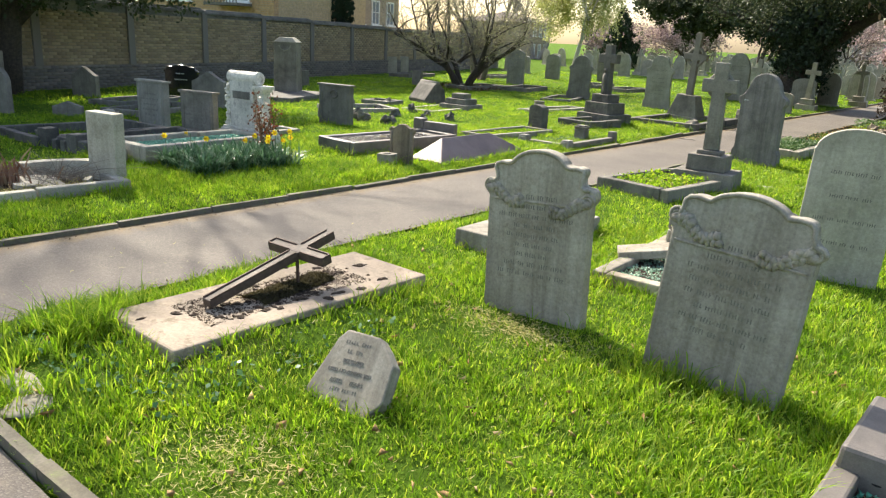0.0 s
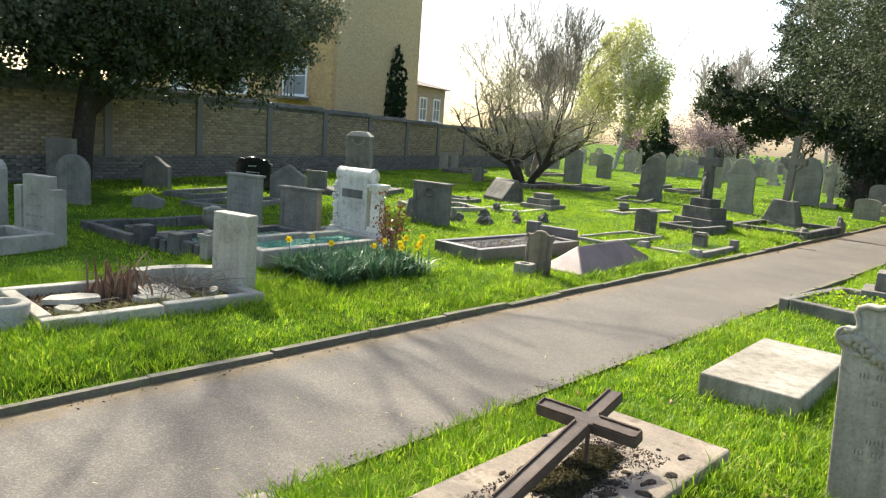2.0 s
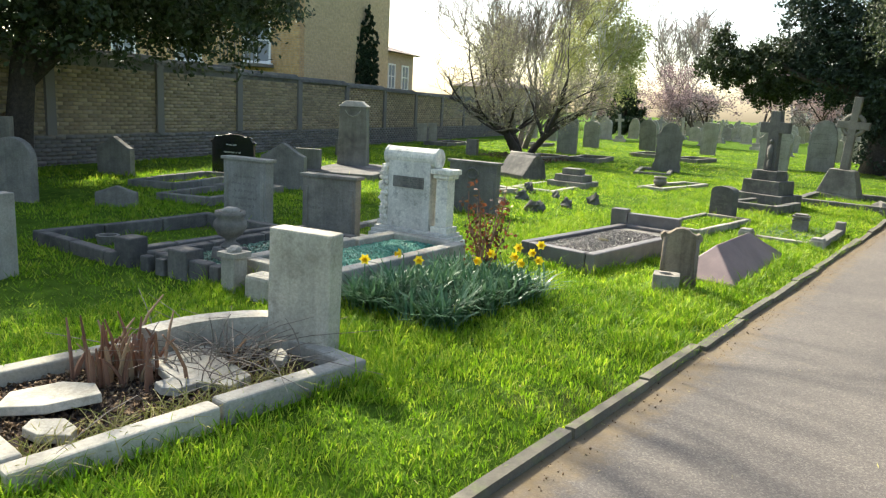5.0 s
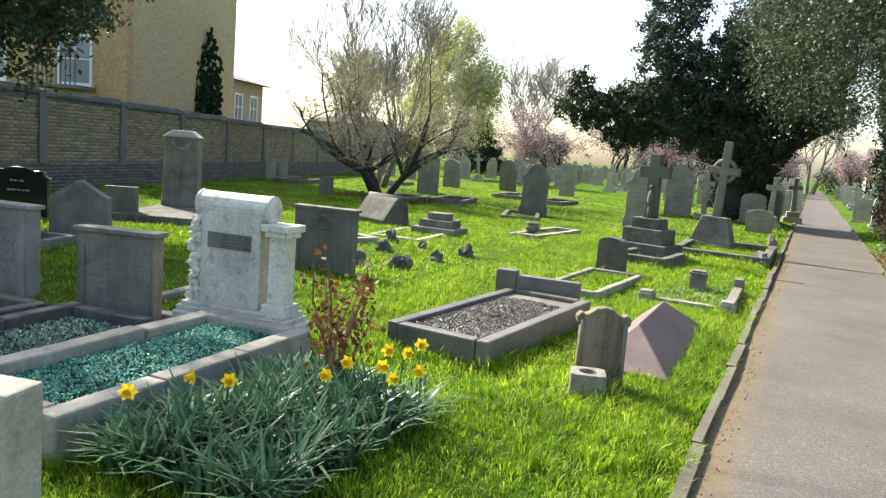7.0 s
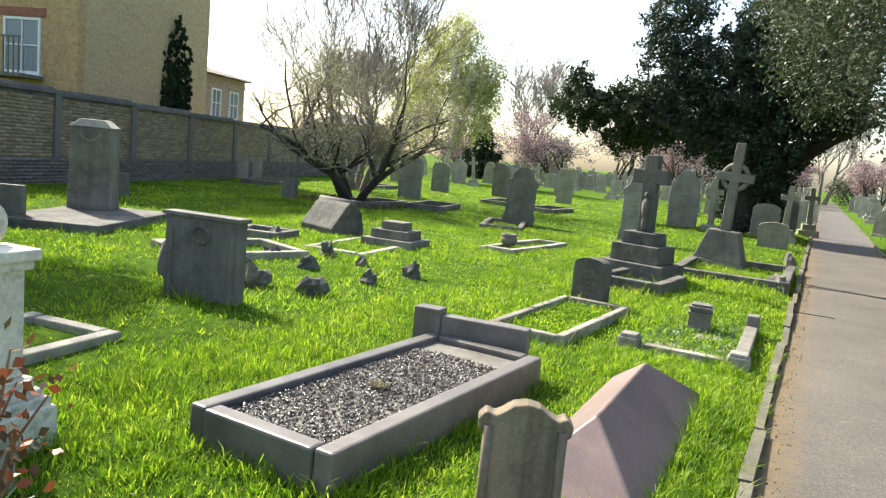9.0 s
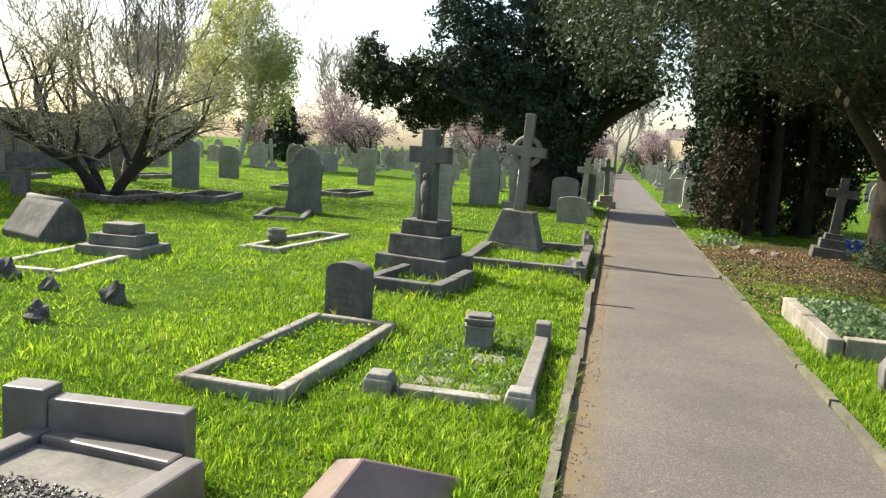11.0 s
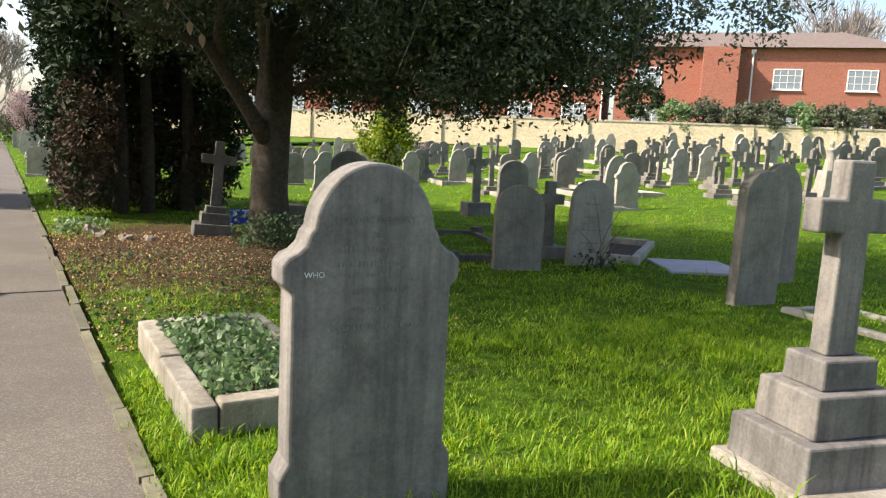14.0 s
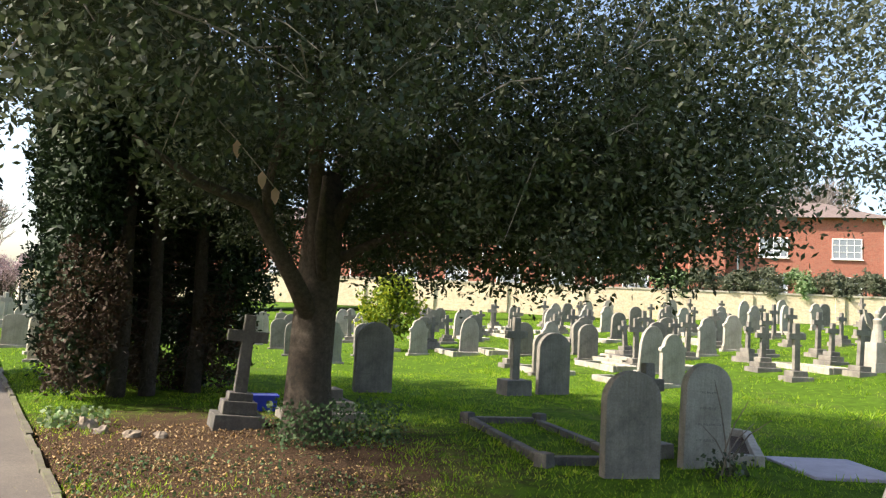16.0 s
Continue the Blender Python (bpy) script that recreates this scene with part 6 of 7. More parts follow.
def limb(out, p, d, length, r, depth, rnd, spread, up, ends, sides=5, minr=0.004):
    """A tapering limb that forks until it is a twig."""
    pts, rad = [p.copy()], [r]
    steps = 4
    for i in range(steps):
        d = (d + Vector((rnd.gauss(0, 0.16), rnd.gauss(0, 0.16), rnd.gauss(0, 0.12) + up))).normalized()
        p = p + d * (length / steps)
        pts.append(p.copy())
        rad.append(max(minr, r * (1 - 0.45 * (i + 1) / steps)))
    out[0 if r > 0.028 else 1].append(tube(pts, rad, sides if depth > 1 else 3))
    if depth <= 0:
        ends += pts[1:]
        return
    n = 3 if rnd.random() < 0.55 else 2
    for k in range(n + 1):
        q = pts[-1] if k < n else pts[2]
        side = Vector((rnd.gauss(0, 1), rnd.gauss(0, 1), rnd.gauss(0, 0.6)))
        side = (side - d * side.dot(d)).normalized()
        nd = (d + side * rnd.uniform(spread * 0.6, spread * 1.3)).normalized()
        limb(out, q, nd, length * rnd.uniform(0.62, 0.85), rad[-1] * rnd.uniform(0.6, 0.8), depth - 1, rnd, spread, up, ends, sides, minr)


def bare_tree(x, y, stems_, length, r, depth, seed, label, spread=0.6, up=0.05, bud=None, bud_n=0, bud_size=0.03, mat=None, name="bare_tree", minr=0.005, lean=0.5, z=0.0, limb_mat=None):
    rnd = random.Random(seed)
    root = thing(name, x, y, 0, label, "tree", z=z)
    out, ends = ([], []), []
    for i in range(stems_):
        a = 2 * math.pi * i / stems_ + rnd.uniform(-0.3, 0.3)
        d = Vector((math.cos(a) * lean, math.sin(a) * lean, 1)).normalized()
        limb(out, Vector((math.cos(a) * r * 1.1, math.sin(a) * r * 1.1, -0.05)), d, length, r, depth, rnd, spread, up, ends, 7, minr)
    part("limb_work", join(*out[0]), limb_mat or mat or TWIG, root)
    if out[1]:
        tagged(part("twig_mass", join(*out[1]), mat or TWIG, root), kind="stuff")
    if bud:
        rg = np.random.default_rng(seed)
        E = np.array([tuple(e) for e in ends])
        P = E[rg.integers(0, len(E), bud_n)] + rg.normal(0, bud_size * 2.2, (bud_n, 3))
        V, F = leaves(P, bud_size, rg, 1.4)
        lf_ = new("bud_haze", fast_mesh("buds", V, F, bud))
        lf_.parent = root
        lf_["kind"] = "stuff"
    return root


def crown_leaves(blobs, n, clump, size, rg, length=1.6, shell=0.5, droop=0.0):
    """Points in clumps that fill a set of ellipsoids, mostly near their skins."""
    P = []
    vol = np.array([b[3] * b[4] * b[5] for b in blobs]) ** 0.7
    share = vol / vol.sum()
    for (cx, cy, cz, rx, ry, rz), s in zip(blobs, share):
        m = max(4, int(n * s / 60))
        d = rg.normal(size=(m, 3))
        d /= np.linalg.norm(d, axis=1)[:, None]
        q = rg.uniform(shell ** 3, 1.0, (m, 1)) ** (1 / 3)
        C = np.array([cx, cy, cz]) + d * q * np.array([rx, ry, rz])
        k = rg.integers(0, m, int(n * s))
        axis = rg.normal(size=(m, 3))
        axis[:, 2] -= 0.5 + 3 * max(droop, 0)
        axis /= np.linalg.norm(axis, axis=1)[:, None]
        reach = rg.uniform(-1, 1, (len(k), 1)) * clump * 1.9
        P.append(C[k] + axis[k] * reach + rg.normal(0, clump * 0.55, (len(k), 3)))
    return leaves(np.concatenate(P), size, rg, length, droop)


def foliage(parent, blobs, n, clump, size, mat, seed, name="crown", length=1.6, shell=0.5, droop=0.0, label=""):
    V, F = crown_leaves(blobs, n, clump, size, np.random.default_rng(seed), length, shell, droop)
    ob = new(name, fast_mesh(name, V, F, mat))
    ob.parent = parent
    if label:
        ob["label"] = label
    return ob


# the evergreen oak whose crown spreads over the path
OX, OY = -1.62, 20.2
ok = thing("evergreen_tree", OX, OY, 0, "broad dark evergreen oak with a low spreading crown by the path", "tree")
part("trunk", tube([(0.02, 0, -0.1), (0, 0, 0.1), (-0.01, 0, 0.8), (0.02, 0, 1.6), (0.05, 0, 2.2), (0.1, 0.1, 3.2)], [0.42, 0.31, 0.265, 0.258, 0.26, 0.17], 14), BARK, ok, smooth=True)
part("limb", tube([(-0.05, -0.08, 1.4), (-0.4, -0.3, 1.85), (-0.78, -0.5, 2.3), (-1.05, -0.7, 2.6), (-1.75, -1.0, 2.72), (-2.4, -1.3, 3.0)], [0.125, 0.105, 0.09, 0.075, 0.045, 0.025], 8), BARK, ok, smooth=True)
part("limb", tube([(-0.78, -0.5, 2.3), (-0.95, -0.75, 2.75), (-0.9, -1.0, 3.4), (-1.1, -1.2, 4.2)], [0.06, 0.05, 0.045, 0.03], 7), BARK, ok, smooth=True)
part("limb", tube([(0.0, -0.2, 1.9), (-0.22, -0.5, 2.35), (-0.3, -0.8, 3.0)], [0.07, 0.05, 0.035], 7), BARK, ok, smooth=True)
part("limb", tube([(0.15, -0.1, 2.1), (0.7, -0.5, 2.45), (1.5, -0.9, 2.6), (2.4, -1.2, 3.0)], [0.07, 0.055, 0.04, 0.025], 7), BARK, ok, smooth=True)
hang = []
rnd = random.Random(55)
for i in range(90):
    p0 = Vector((rnd.uniform(-3.4, 2.6), rnd.uniform(-5.0, -2.2), rnd.uniform(2.9, 4.8)))
    d = Vector((rnd.gauss(0, 1), rnd.gauss(0, 1), -0.7)).normalized() * rnd.uniform(0.4, 0.9)
    hang.append(tube([p0, p0 + d * 0.5 + Vector((0, 0, 0.06)), p0 + d + Vector((rnd.gauss(0, 0.05), rnd.gauss(0, 0.05), 0))], [0.009, 0.006, 0.003], 4))
tagged(part("hanging_twig_mass", join(*hang), PALEBARK, ok, "pale thin hanging twigs"), kind="stuff")
part("limb", tube([(0.02, -0.05, 1.7), (-0.1, -0.2, 2.4), (-0.3, -0.5, 3.2), (-0.5, -0.9, 4.2)], [0.14, 0.12, 0.1, 0.06], 8), BARK, ok, smooth=True)
part("limb", tube([(0.05, 0, 2.3), (0.3, -0.2, 2.9), (1.2, -0.8, 3.5), (2.6, -1.8, 4.0)], [0.12, 0.1, 0.08, 0.04], 8), BARK, ok, smooth=True)
part("limb", tube([(0.1, 0, 2.0), (0.4, 0.5, 3.0), (0.9, 1.2, 4.2), (1.2, 1.8, 5.2)], [0.14, 0.11, 0.08, 0.04], 8), BARK, ok, smooth=True)
oak_blobs = [(-4.0, -1.2, 5.0, 2.0, 2.4, 1.4), (-3.6, 1.4, 5.4, 2.1, 2.4, 1.6), (-3.7, -3.8, 3.8, 1.8, 2.4, 1.55), (-2.0, -3.0, 4.4, 2.5, 2.8, 1.85), (1.2, -2.4, 4.3, 2.3, 2.7, 2.0), (1.4, -3.7, 3.0, 1.9, 1.5, 1.1), (2.4, -3.0, 3.6, 1.4, 1.8, 1.1), (-0.8, 0.6, 6.0, 3.2, 3.4, 2.0), (-2.6, -1.0, 5.6, 2.6, 3.0, 1.8), (2.4, -0.6, 4.0, 2.0, 2.4, 1.4), (0.6, -0.8, 4.6, 2.0, 2.0, 1.6)]
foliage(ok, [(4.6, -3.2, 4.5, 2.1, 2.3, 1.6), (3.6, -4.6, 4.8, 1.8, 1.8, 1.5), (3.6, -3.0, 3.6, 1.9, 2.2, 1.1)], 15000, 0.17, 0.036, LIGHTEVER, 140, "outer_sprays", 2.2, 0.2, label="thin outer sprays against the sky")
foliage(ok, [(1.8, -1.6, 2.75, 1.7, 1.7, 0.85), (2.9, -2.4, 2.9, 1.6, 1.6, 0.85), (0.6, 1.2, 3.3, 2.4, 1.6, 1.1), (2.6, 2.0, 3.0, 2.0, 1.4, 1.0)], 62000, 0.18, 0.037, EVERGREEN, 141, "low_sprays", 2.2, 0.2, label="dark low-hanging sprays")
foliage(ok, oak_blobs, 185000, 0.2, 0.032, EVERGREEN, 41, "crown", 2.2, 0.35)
# outer layer in the lighter leaf colour, as light on the crown's skin
foliage(ok, [(x - 0.15, y - 0.1, z + 0.1, a, b, c) for x, y, z, a, b, c in oak_blobs], 85000, 0.2, 0.03, LIGHTEVER, 42, "pale_leaves", 2.2, 0.7, label="grey-green outer leaves, paled as if lit")
ground_leaves("ivy_mat", 1900, -1.5, 19.65, 1.5, 0.9, 0.0, 0.5, 0.04, DARKIVY, "ivy and brambles round the tree's foot, coloured dark for shade", 35)
strew("leaf_litter", 5200, -3.0, 18.2, 2.6, 6.4, 0.03, 0.02, BROWNLITTER, 0, "dry fallen leaves on bare soil under the tree", 22, category="leaf litter")
dry = thing("dry_leaves", -3.59, 17.2, 0, "three dead tan leaves hanging from a twig", "leaves", z=2.68)
part("twig", tube([(-0.15, 0.05, 0.22), (0.0, 0.01, 0.07), (0.2, 0.02, -0.12), (0.33, 0.05, -0.24)], [0.006, 0.005, 0.004, 0.003], 5), PALEBARK, dry)
for k, (lx, ly, lz) in enumerate([(0, 0, 0), (0.21, 0.02, -0.2), (0.33, 0.05, -0.3)]):
    part("leaf", ([(lx, ly, lz + 0.07), (lx + 0.03, ly - 0.025, lz + 0.03), (lx + 0.026, ly - 0.02, lz - 0.02), (lx + 0.01, ly, lz - 0.07), (lx - 0.02, ly + 0.02, lz - 0.015), (lx - 0.026, ly + 0.015, lz + 0.03)], [(0, 1, 2, 3, 4, 5)]), PAPERLEAF, dry)

# clipped conifers beside it
hc = thing("conifer_clump", -2.4, 23.2, 0, "dense row of dark clipped conifers browned at the edge", "conifer")
for i, (tx, ty, tr) in enumerate([(-0.70, 0.9, 0.12), (-0.24, 0.95, 0.11), (0.55, 1.3, 0.12), (-0.1, 2.6, 0.1), (0.9, 2.4, 0.1), (-0.9, 3.0, 0.1)]):
    part("trunk", tube([(tx, ty, -0.1), (tx + 0.03, ty, 1.2), (tx - 0.02, ty, 2.6), (tx + 0.05, ty, 5.5)], [tr * 1.2, tr, tr * 0.85, tr * 0.4], 9), DARKBARK, hc, smooth=True)
con_blobs = [(-1.38, 0.7, 1.4, 0.42, 0.9, 1.35), (-1.35, 1.0, 3.2, 0.55, 1.1, 1.7), (-1.15, 3.4, 2.4, 0.75, 2.4, 2.5), (-1.1, 3.0, 4.6, 0.95, 2.6, 2.4), (-0.5, 2.4, 1.8, 0.9, 0.6, 1.9), (0.4, 2.1, 1.7, 0.9, 0.6, 1.7), (1.1, 2.0, 1.8, 0.75, 0.8, 1.8), (-0.5, 1.9, 4.0, 1.1, 1.1, 1.5), (0.5, 1.6, 4.2, 1.3, 1.4, 2.0), (-0.6, 0.9, 5.4, 1.2, 1.6, 1.8), (1.4, 1.6, 3.6, 1.0, 1.3, 2.2), (-0.4, 0.55, 4.0, 0.9, 0.6, 0.8), (-0.2, 3.0, 1.6, 1.2, 0.5, 1.7), (0.9, 2.8, 2.6, 0.9, 0.6, 2.4), (-0.3, 2.9, 3.2, 1.2, 0.5, 1.2), (-1.55, 1.6, 5.4, 0.75, 1.6, 2.0), (-1.6, 0.9, 3.9, 0.5, 1.1, 1.4)]
foliage(hc, con_blobs, 150000, 0.12, 0.05, CONIFER, 43, "foliage", 2.2, 0.4, 0.4)
foliage(hc, [(-1.4, 0.2, 0.95, 0.42, 0.75, 0.85), (-1.25, 0.1, 1.7, 0.4, 0.7, 0.9), (-0.9, 1.2, 0.8, 0.5, 0.5, 0.7), (0.2, 1.7, 0.8, 0.7, 0.35, 0.8), (0.95, 1.3, 1.0, 0.4, 0.4, 0.9)], 13000, 0.11, 0.04, BROWNCON, 44, "browned_foliage", 2.2, 0.5, 0.4, "rusty-brown dead sprays")
twigs = []
rnd = random.Random(8)
for i in range(260):
    tx, ty = rnd.choice(((-0.70, 0.9), (-0.24, 0.95), (0.55, 1.3)))
    zz, a, L = rnd.uniform(0.25, 3.0), rnd.uniform(-2.9, 0.3), rnd.uniform(0.25, 0.75)
    c, q = math.cos(a) * L, math.sin(a) * L * 0.8
    twigs.append(tube([(tx, ty, zz), (tx + c * 0.5, ty + q * 0.5, zz + rnd.gauss(0.02, 0.04)), (tx + c, ty + q, zz + rnd.gauss(-0.06, 0.09))], [0.009, 0.006, 0.003], 3))
tagged(part("dead_twig_mass", join(*twigs), DARKBARK, hc), kind="stuff")
c2 = thing("conifer_clump", -2.9, 27.5, 0, "narrow dark conifer beside the path", "conifer")
part("trunk", tube([(0, 0, -0.1), (0, 0, 3), (0.05, 0, 6)], [0.14, 0.1, 0.05], 8), DARKBARK, c2)
foliage(c2, [(0, 0, 2.2, 0.8, 0.9, 2.3), (0.1, 0.2, 4.4, 0.8, 0.9, 2.4)], 16000, 0.12, 0.055, CONIFER, 45, "foliage", 2.2, 0.5, 0.4)

# big yew and cypress west of the path
yw = thing("yew_tree", -7.9, 28.6, 0, "large dark yew with a leaning bough west of the path", "tree")
part("trunk", tube([(0, 0, -0.1), (-0.05, 0, 0.6), (0.05, 0, 1.6), (0.1, 0.1, 3.0), (0.1, 0.1, 6)], [0.75, 0.55, 0.5, 0.4, 0.2], 14), DARKBARK, yw, smooth=True)
part("bough", tube([(0, 0, 1.6), (1.0, -0.2, 2.2), (2.0, -0.3, 2.9), (3.0, -0.3, 3.4)], [0.3, 0.24, 0.18, 0.08], 9), DARKBARK, yw, smooth=True)
part("bough", tube([(0, 0, 1.8), (-1.2, -0.4, 2.6), (-2.6, -0.8, 3.0), (-3.6, -1.0, 3.6)], [0.24, 0.18, 0.12, 0.05], 9), DARKBARK, yw, smooth=True)
foliage(yw, [(-2.5, -0.2, 6.2, 1.05, 1.1, 3.8), (-2.1, 0.2, 3.4, 1.5, 1.4, 1.2), (-0.4, 0.2, 4.4, 1.9, 1.7, 1.7), (1.4, -0.1, 4.0, 1.7, 1.6, 1.2), (0.2, 0, 2.0, 1.1, 1.0, 1.3), (-0.6, 0.2, 2.6, 1.4, 1.2, 1.0), (0.5, -0.2, 2.8, 1.3, 1.2, 1.0), (0.1, 0, 1.1, 0.9, 0.85, 1.2), (0.6, 0.2, 5.6, 1.7, 1.5, 1.6)], 118000, 0.15, 0.062, YEWLEAF, 46, "crown", 2.0, 0.2)
foliage(yw, [(-4.0, -0.5, 3.1, 1.4, 1.0, 0.75), (-5.1, -0.6, 3.3, 1.1, 0.8, 0.65), (-3.6, -0.5, 3.7, 1.0, 0.8, 0.6), (-5.35, -0.6, 4.1, 0.45, 0.4, 0.5), (-5.3, -0.6, 4.6, 0.14, 0.14, 0.35), (-3.6, -0.4, 2.4, 0.8, 0.7, 0.4)], 15000, 0.12, 0.065, EVERGREEN, 47, "leaning_bough_leaves", 1.8, 0.2)

# evergreen at the west wall
wt = thing("evergreen_tree", -18.0, 6.8, 0, "dark evergreen oak against the brick wall", "tree")
part("trunk", tube([(0, 0, -0.1), (0.05, 0.1, 0.8), (0.2, 0.15, 1.8), (0.3, 0.3, 3.0)], [0.3, 0.22, 0.2, 0.14], 10), DARKBARK, wt, smooth=True)
part("limb", tube([(0.1, 0.1, 1.4), (0.6, 0.8, 2.3), (1.2, 1.9, 3.0), (1.7, 3.0, 3.4)], [0.14, 0.11, 0.08, 0.04], 8), DARKBARK, wt, smooth=True)
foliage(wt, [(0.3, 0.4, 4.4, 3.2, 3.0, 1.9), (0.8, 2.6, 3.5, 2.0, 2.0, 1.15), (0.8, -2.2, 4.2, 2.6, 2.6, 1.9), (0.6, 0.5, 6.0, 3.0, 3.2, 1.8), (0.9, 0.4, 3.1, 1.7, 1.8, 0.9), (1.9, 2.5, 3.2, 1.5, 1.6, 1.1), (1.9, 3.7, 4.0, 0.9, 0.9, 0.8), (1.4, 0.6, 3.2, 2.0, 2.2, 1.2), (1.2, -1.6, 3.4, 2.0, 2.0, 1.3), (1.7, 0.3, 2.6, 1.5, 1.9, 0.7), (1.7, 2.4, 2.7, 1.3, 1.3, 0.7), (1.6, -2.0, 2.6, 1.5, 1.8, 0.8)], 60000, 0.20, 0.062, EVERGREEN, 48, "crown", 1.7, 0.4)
# pale leaf colour here imitates haze and glare over a dark crown
foliage(wt, [(0.5, 0.5, 4.5, 3.2, 3.0, 2.0), (1.0, -2.0, 4.2, 2.7, 2.6, 2.0), (1.2, 1.6, 3.7, 2.2, 2.2, 1.2)], 62000, 0.2, 0.055, LIGHTEVER, 148, "outer_sprays", 1.7, 0.7, label="outer leaves paled for haze")
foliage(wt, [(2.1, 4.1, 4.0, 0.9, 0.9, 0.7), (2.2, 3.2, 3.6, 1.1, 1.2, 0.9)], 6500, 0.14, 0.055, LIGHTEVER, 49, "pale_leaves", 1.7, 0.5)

# bare spreading tree on the lawn
def arching_tree(x, y, seed, label):
    """A low tree of leaning stems whose boughs arch out and hang, thick with budding twigs."""
    rnd = random.Random(seed)
    root = thing("budding_tree", x, y, 0, label, "tree")
    twigs_, tips_ = [], []

    def bough(p, d, length, r, depth, sag):
        pts, rad, n = [p.copy()], [r], 6
        for i in range(n):
            d = (d + Vector((rnd.gauss(0, 0.17), rnd.gauss(0, 0.17), rnd.gauss(0, 0.1) - sag))).normalized()
            p = p + d * (length / n)
            pts.append(p.copy())
            rad.append(max(0.0035, r * (1 - 0.62 * (i + 1) / n)))
        if depth >= 2:
            part("bough", tube(pts, rad, 7 if depth == 3 else 5), DARKBARK, root, smooth=True)
        else:
            twigs_.append(tube(pts, rad, 3))
        if depth == 0:
            tips_.extend(pts[1:])
            return
        for k in range({3: 7, 2: 9, 1: 5}[depth]):
            i = rnd.randint(2 if depth == 3 else 1, n)
            side = Vector((rnd.gauss(0, 1), rnd.gauss(0, 1), rnd.gauss(0.5, 0.6)))
            nd = (d * 0.8 + side.normalized() * 0.85).normalized()
            bough(pts[i], nd, length * rnd.uniform(0.42, 0.72), rad[i] * 0.62, depth - 1, {3: -0.02, 2: 0.03, 1: 0.06}[depth])

    for i in range(5):
        a = 2 * math.pi * i / 5 + rnd.uniform(-0.3, 0.3)
        d = Vector((math.cos(a) * 0.5, math.sin(a) * 0.5, 1)).normalized()
        bough(Vector((math.cos(a) * 0.14, math.sin(a) * 0.14, -0.05)), d, rnd.uniform(2.5, 3.1), rnd.uniform(0.085, 0.12), 3, 0.0)
    tagged(part("twig_mass", join(*twigs_), PALEBARK, root), kind="stuff")
    rg = np.random.default_rng(seed)
    E = np.array([tuple(e) for e in tips_])
    P = E[rg.integers(0, len(E), 22000)] + rg.normal(0, 0.05, (22000, 3))
    V, F = leaves(P, 0.026, rg, 1.3)
    bh = new("bud_haze", fast_mesh("buds", V, F, BUDS))
    bh.parent = root
    bh["kind"] = "stuff"
    return root


arching_tree(-16.4, 20.6, 14, "low many-stemmed tree with arching boughs and fresh buds")
bare_tree(-19.2, 6.4, 2, 4.7, 0.19, 4, 33, "tall bare tree rising behind the dark evergreen", 0.45, 0.10, None, 0, 0.1, TWIG, "bare_tree", 0.012, 0.22)
bare_tree(-19.6, 25.6, 3, 2.25, 0.13, 5, 19, "taller bare tree behind the budding one", 0.48, 0.10, None, 0, 0.03, TWIG, minr=0.009, lean=0.38)
ground_leaves("leaf_heap", 1600, -16.4, 20.6, 2.6, 2.0, 0.0, 0.14, 0.05, BROWNLITTER, "brown leaves and twigs round the bare tree", 36, "leaf litter")
bi = bare_tree(-25.5, 42.4, 1, 3.2, 0.16, 4, 23, "tall birch hung with yellow-green spring leaves", 0.45, 0.12, None, 0, 0.1, BIRCHBARK, "birch_tree", 0.012, 0.05)
foliage(bi, [(0, 0, 5.8, 2.4, 2.4, 2.4), (0.2, 0, 7.8, 1.6, 1.6, 1.5), (1.8, 0, 4.4, 1.6, 1.8, 2.2), (-1.5, 0, 4.0, 1.5, 1.6, 2.0), (2.6, 0, 5.6, 1.0, 1.0, 1.6)], 30000, 0.28, 0.08, YELLOWLEAF, 50, "crown", 2.0, 0.1, 0.6)
fc = thing("spruce_tree", -27.8, 53.2, 0, "dark pointed spruce in the distance", "conifer")
part("trunk", tube([(0, 0, -0.1), (0, 0, 4.0)], [0.2, 0.05], 8), DARKBARK, fc)
foliage(fc, [(0, 0, 0.8, 1.8, 1.8, 0.7), (0, 0, 1.7, 1.4, 1.4, 0.7), (0, 0, 2.6, 1.0, 1.0, 0.7), (0, 0, 3.4, 0.6, 0.6, 0.6), (0, 0, 4.1, 0.28, 0.28, 0.5)], 11000, 0.14, 0.1, CONIFER, 51, "foliage", 2.0, 0.4, 0.3)
for i, (px, py, s) in enumerate([(-23.5, 57, 1.45), (-19.5, 60, 1.5), (-15.5, 62, 1.35), (-2.2, 74, 1.0), (-8.5, 70, 0.9), (22, 58, 0.8)]):
    bare_tree(px, py, 3, 1.5 * s, 0.15, 4, 60 + i, "pink blossoming cherry tree in the distance", 0.6, 0.02, PINK, 8500, 0.085, DARKBARK, "cherry_tree", 0.012, 0.6)
for i, (px, py, s, m_) in enumerate([(-31, 58, 1.0, PINK), (-27.5, 66, 1.1, HAZETWIG), (-11.5, 72, 1.0, PINK), (-35, 66, 1.2, LIGHTEVER), (-18, 74, 1.2, HAZETWIG), (-10, 82, 1.0, LIGHTEVER), (1.5, 70, 0.9, HAZETWIG), (-3.0, 86, 0.9, LIGHTEVER)]):
    bare_tree(px, py, 4, 1.3 * s, 0.14, 3, 160 + i, "hazy spreading tree among the distant graves", 0.6, 0.03, m_, 4200, 0.15, DARKBARK, "distant_tree", 0.02, 0.7)
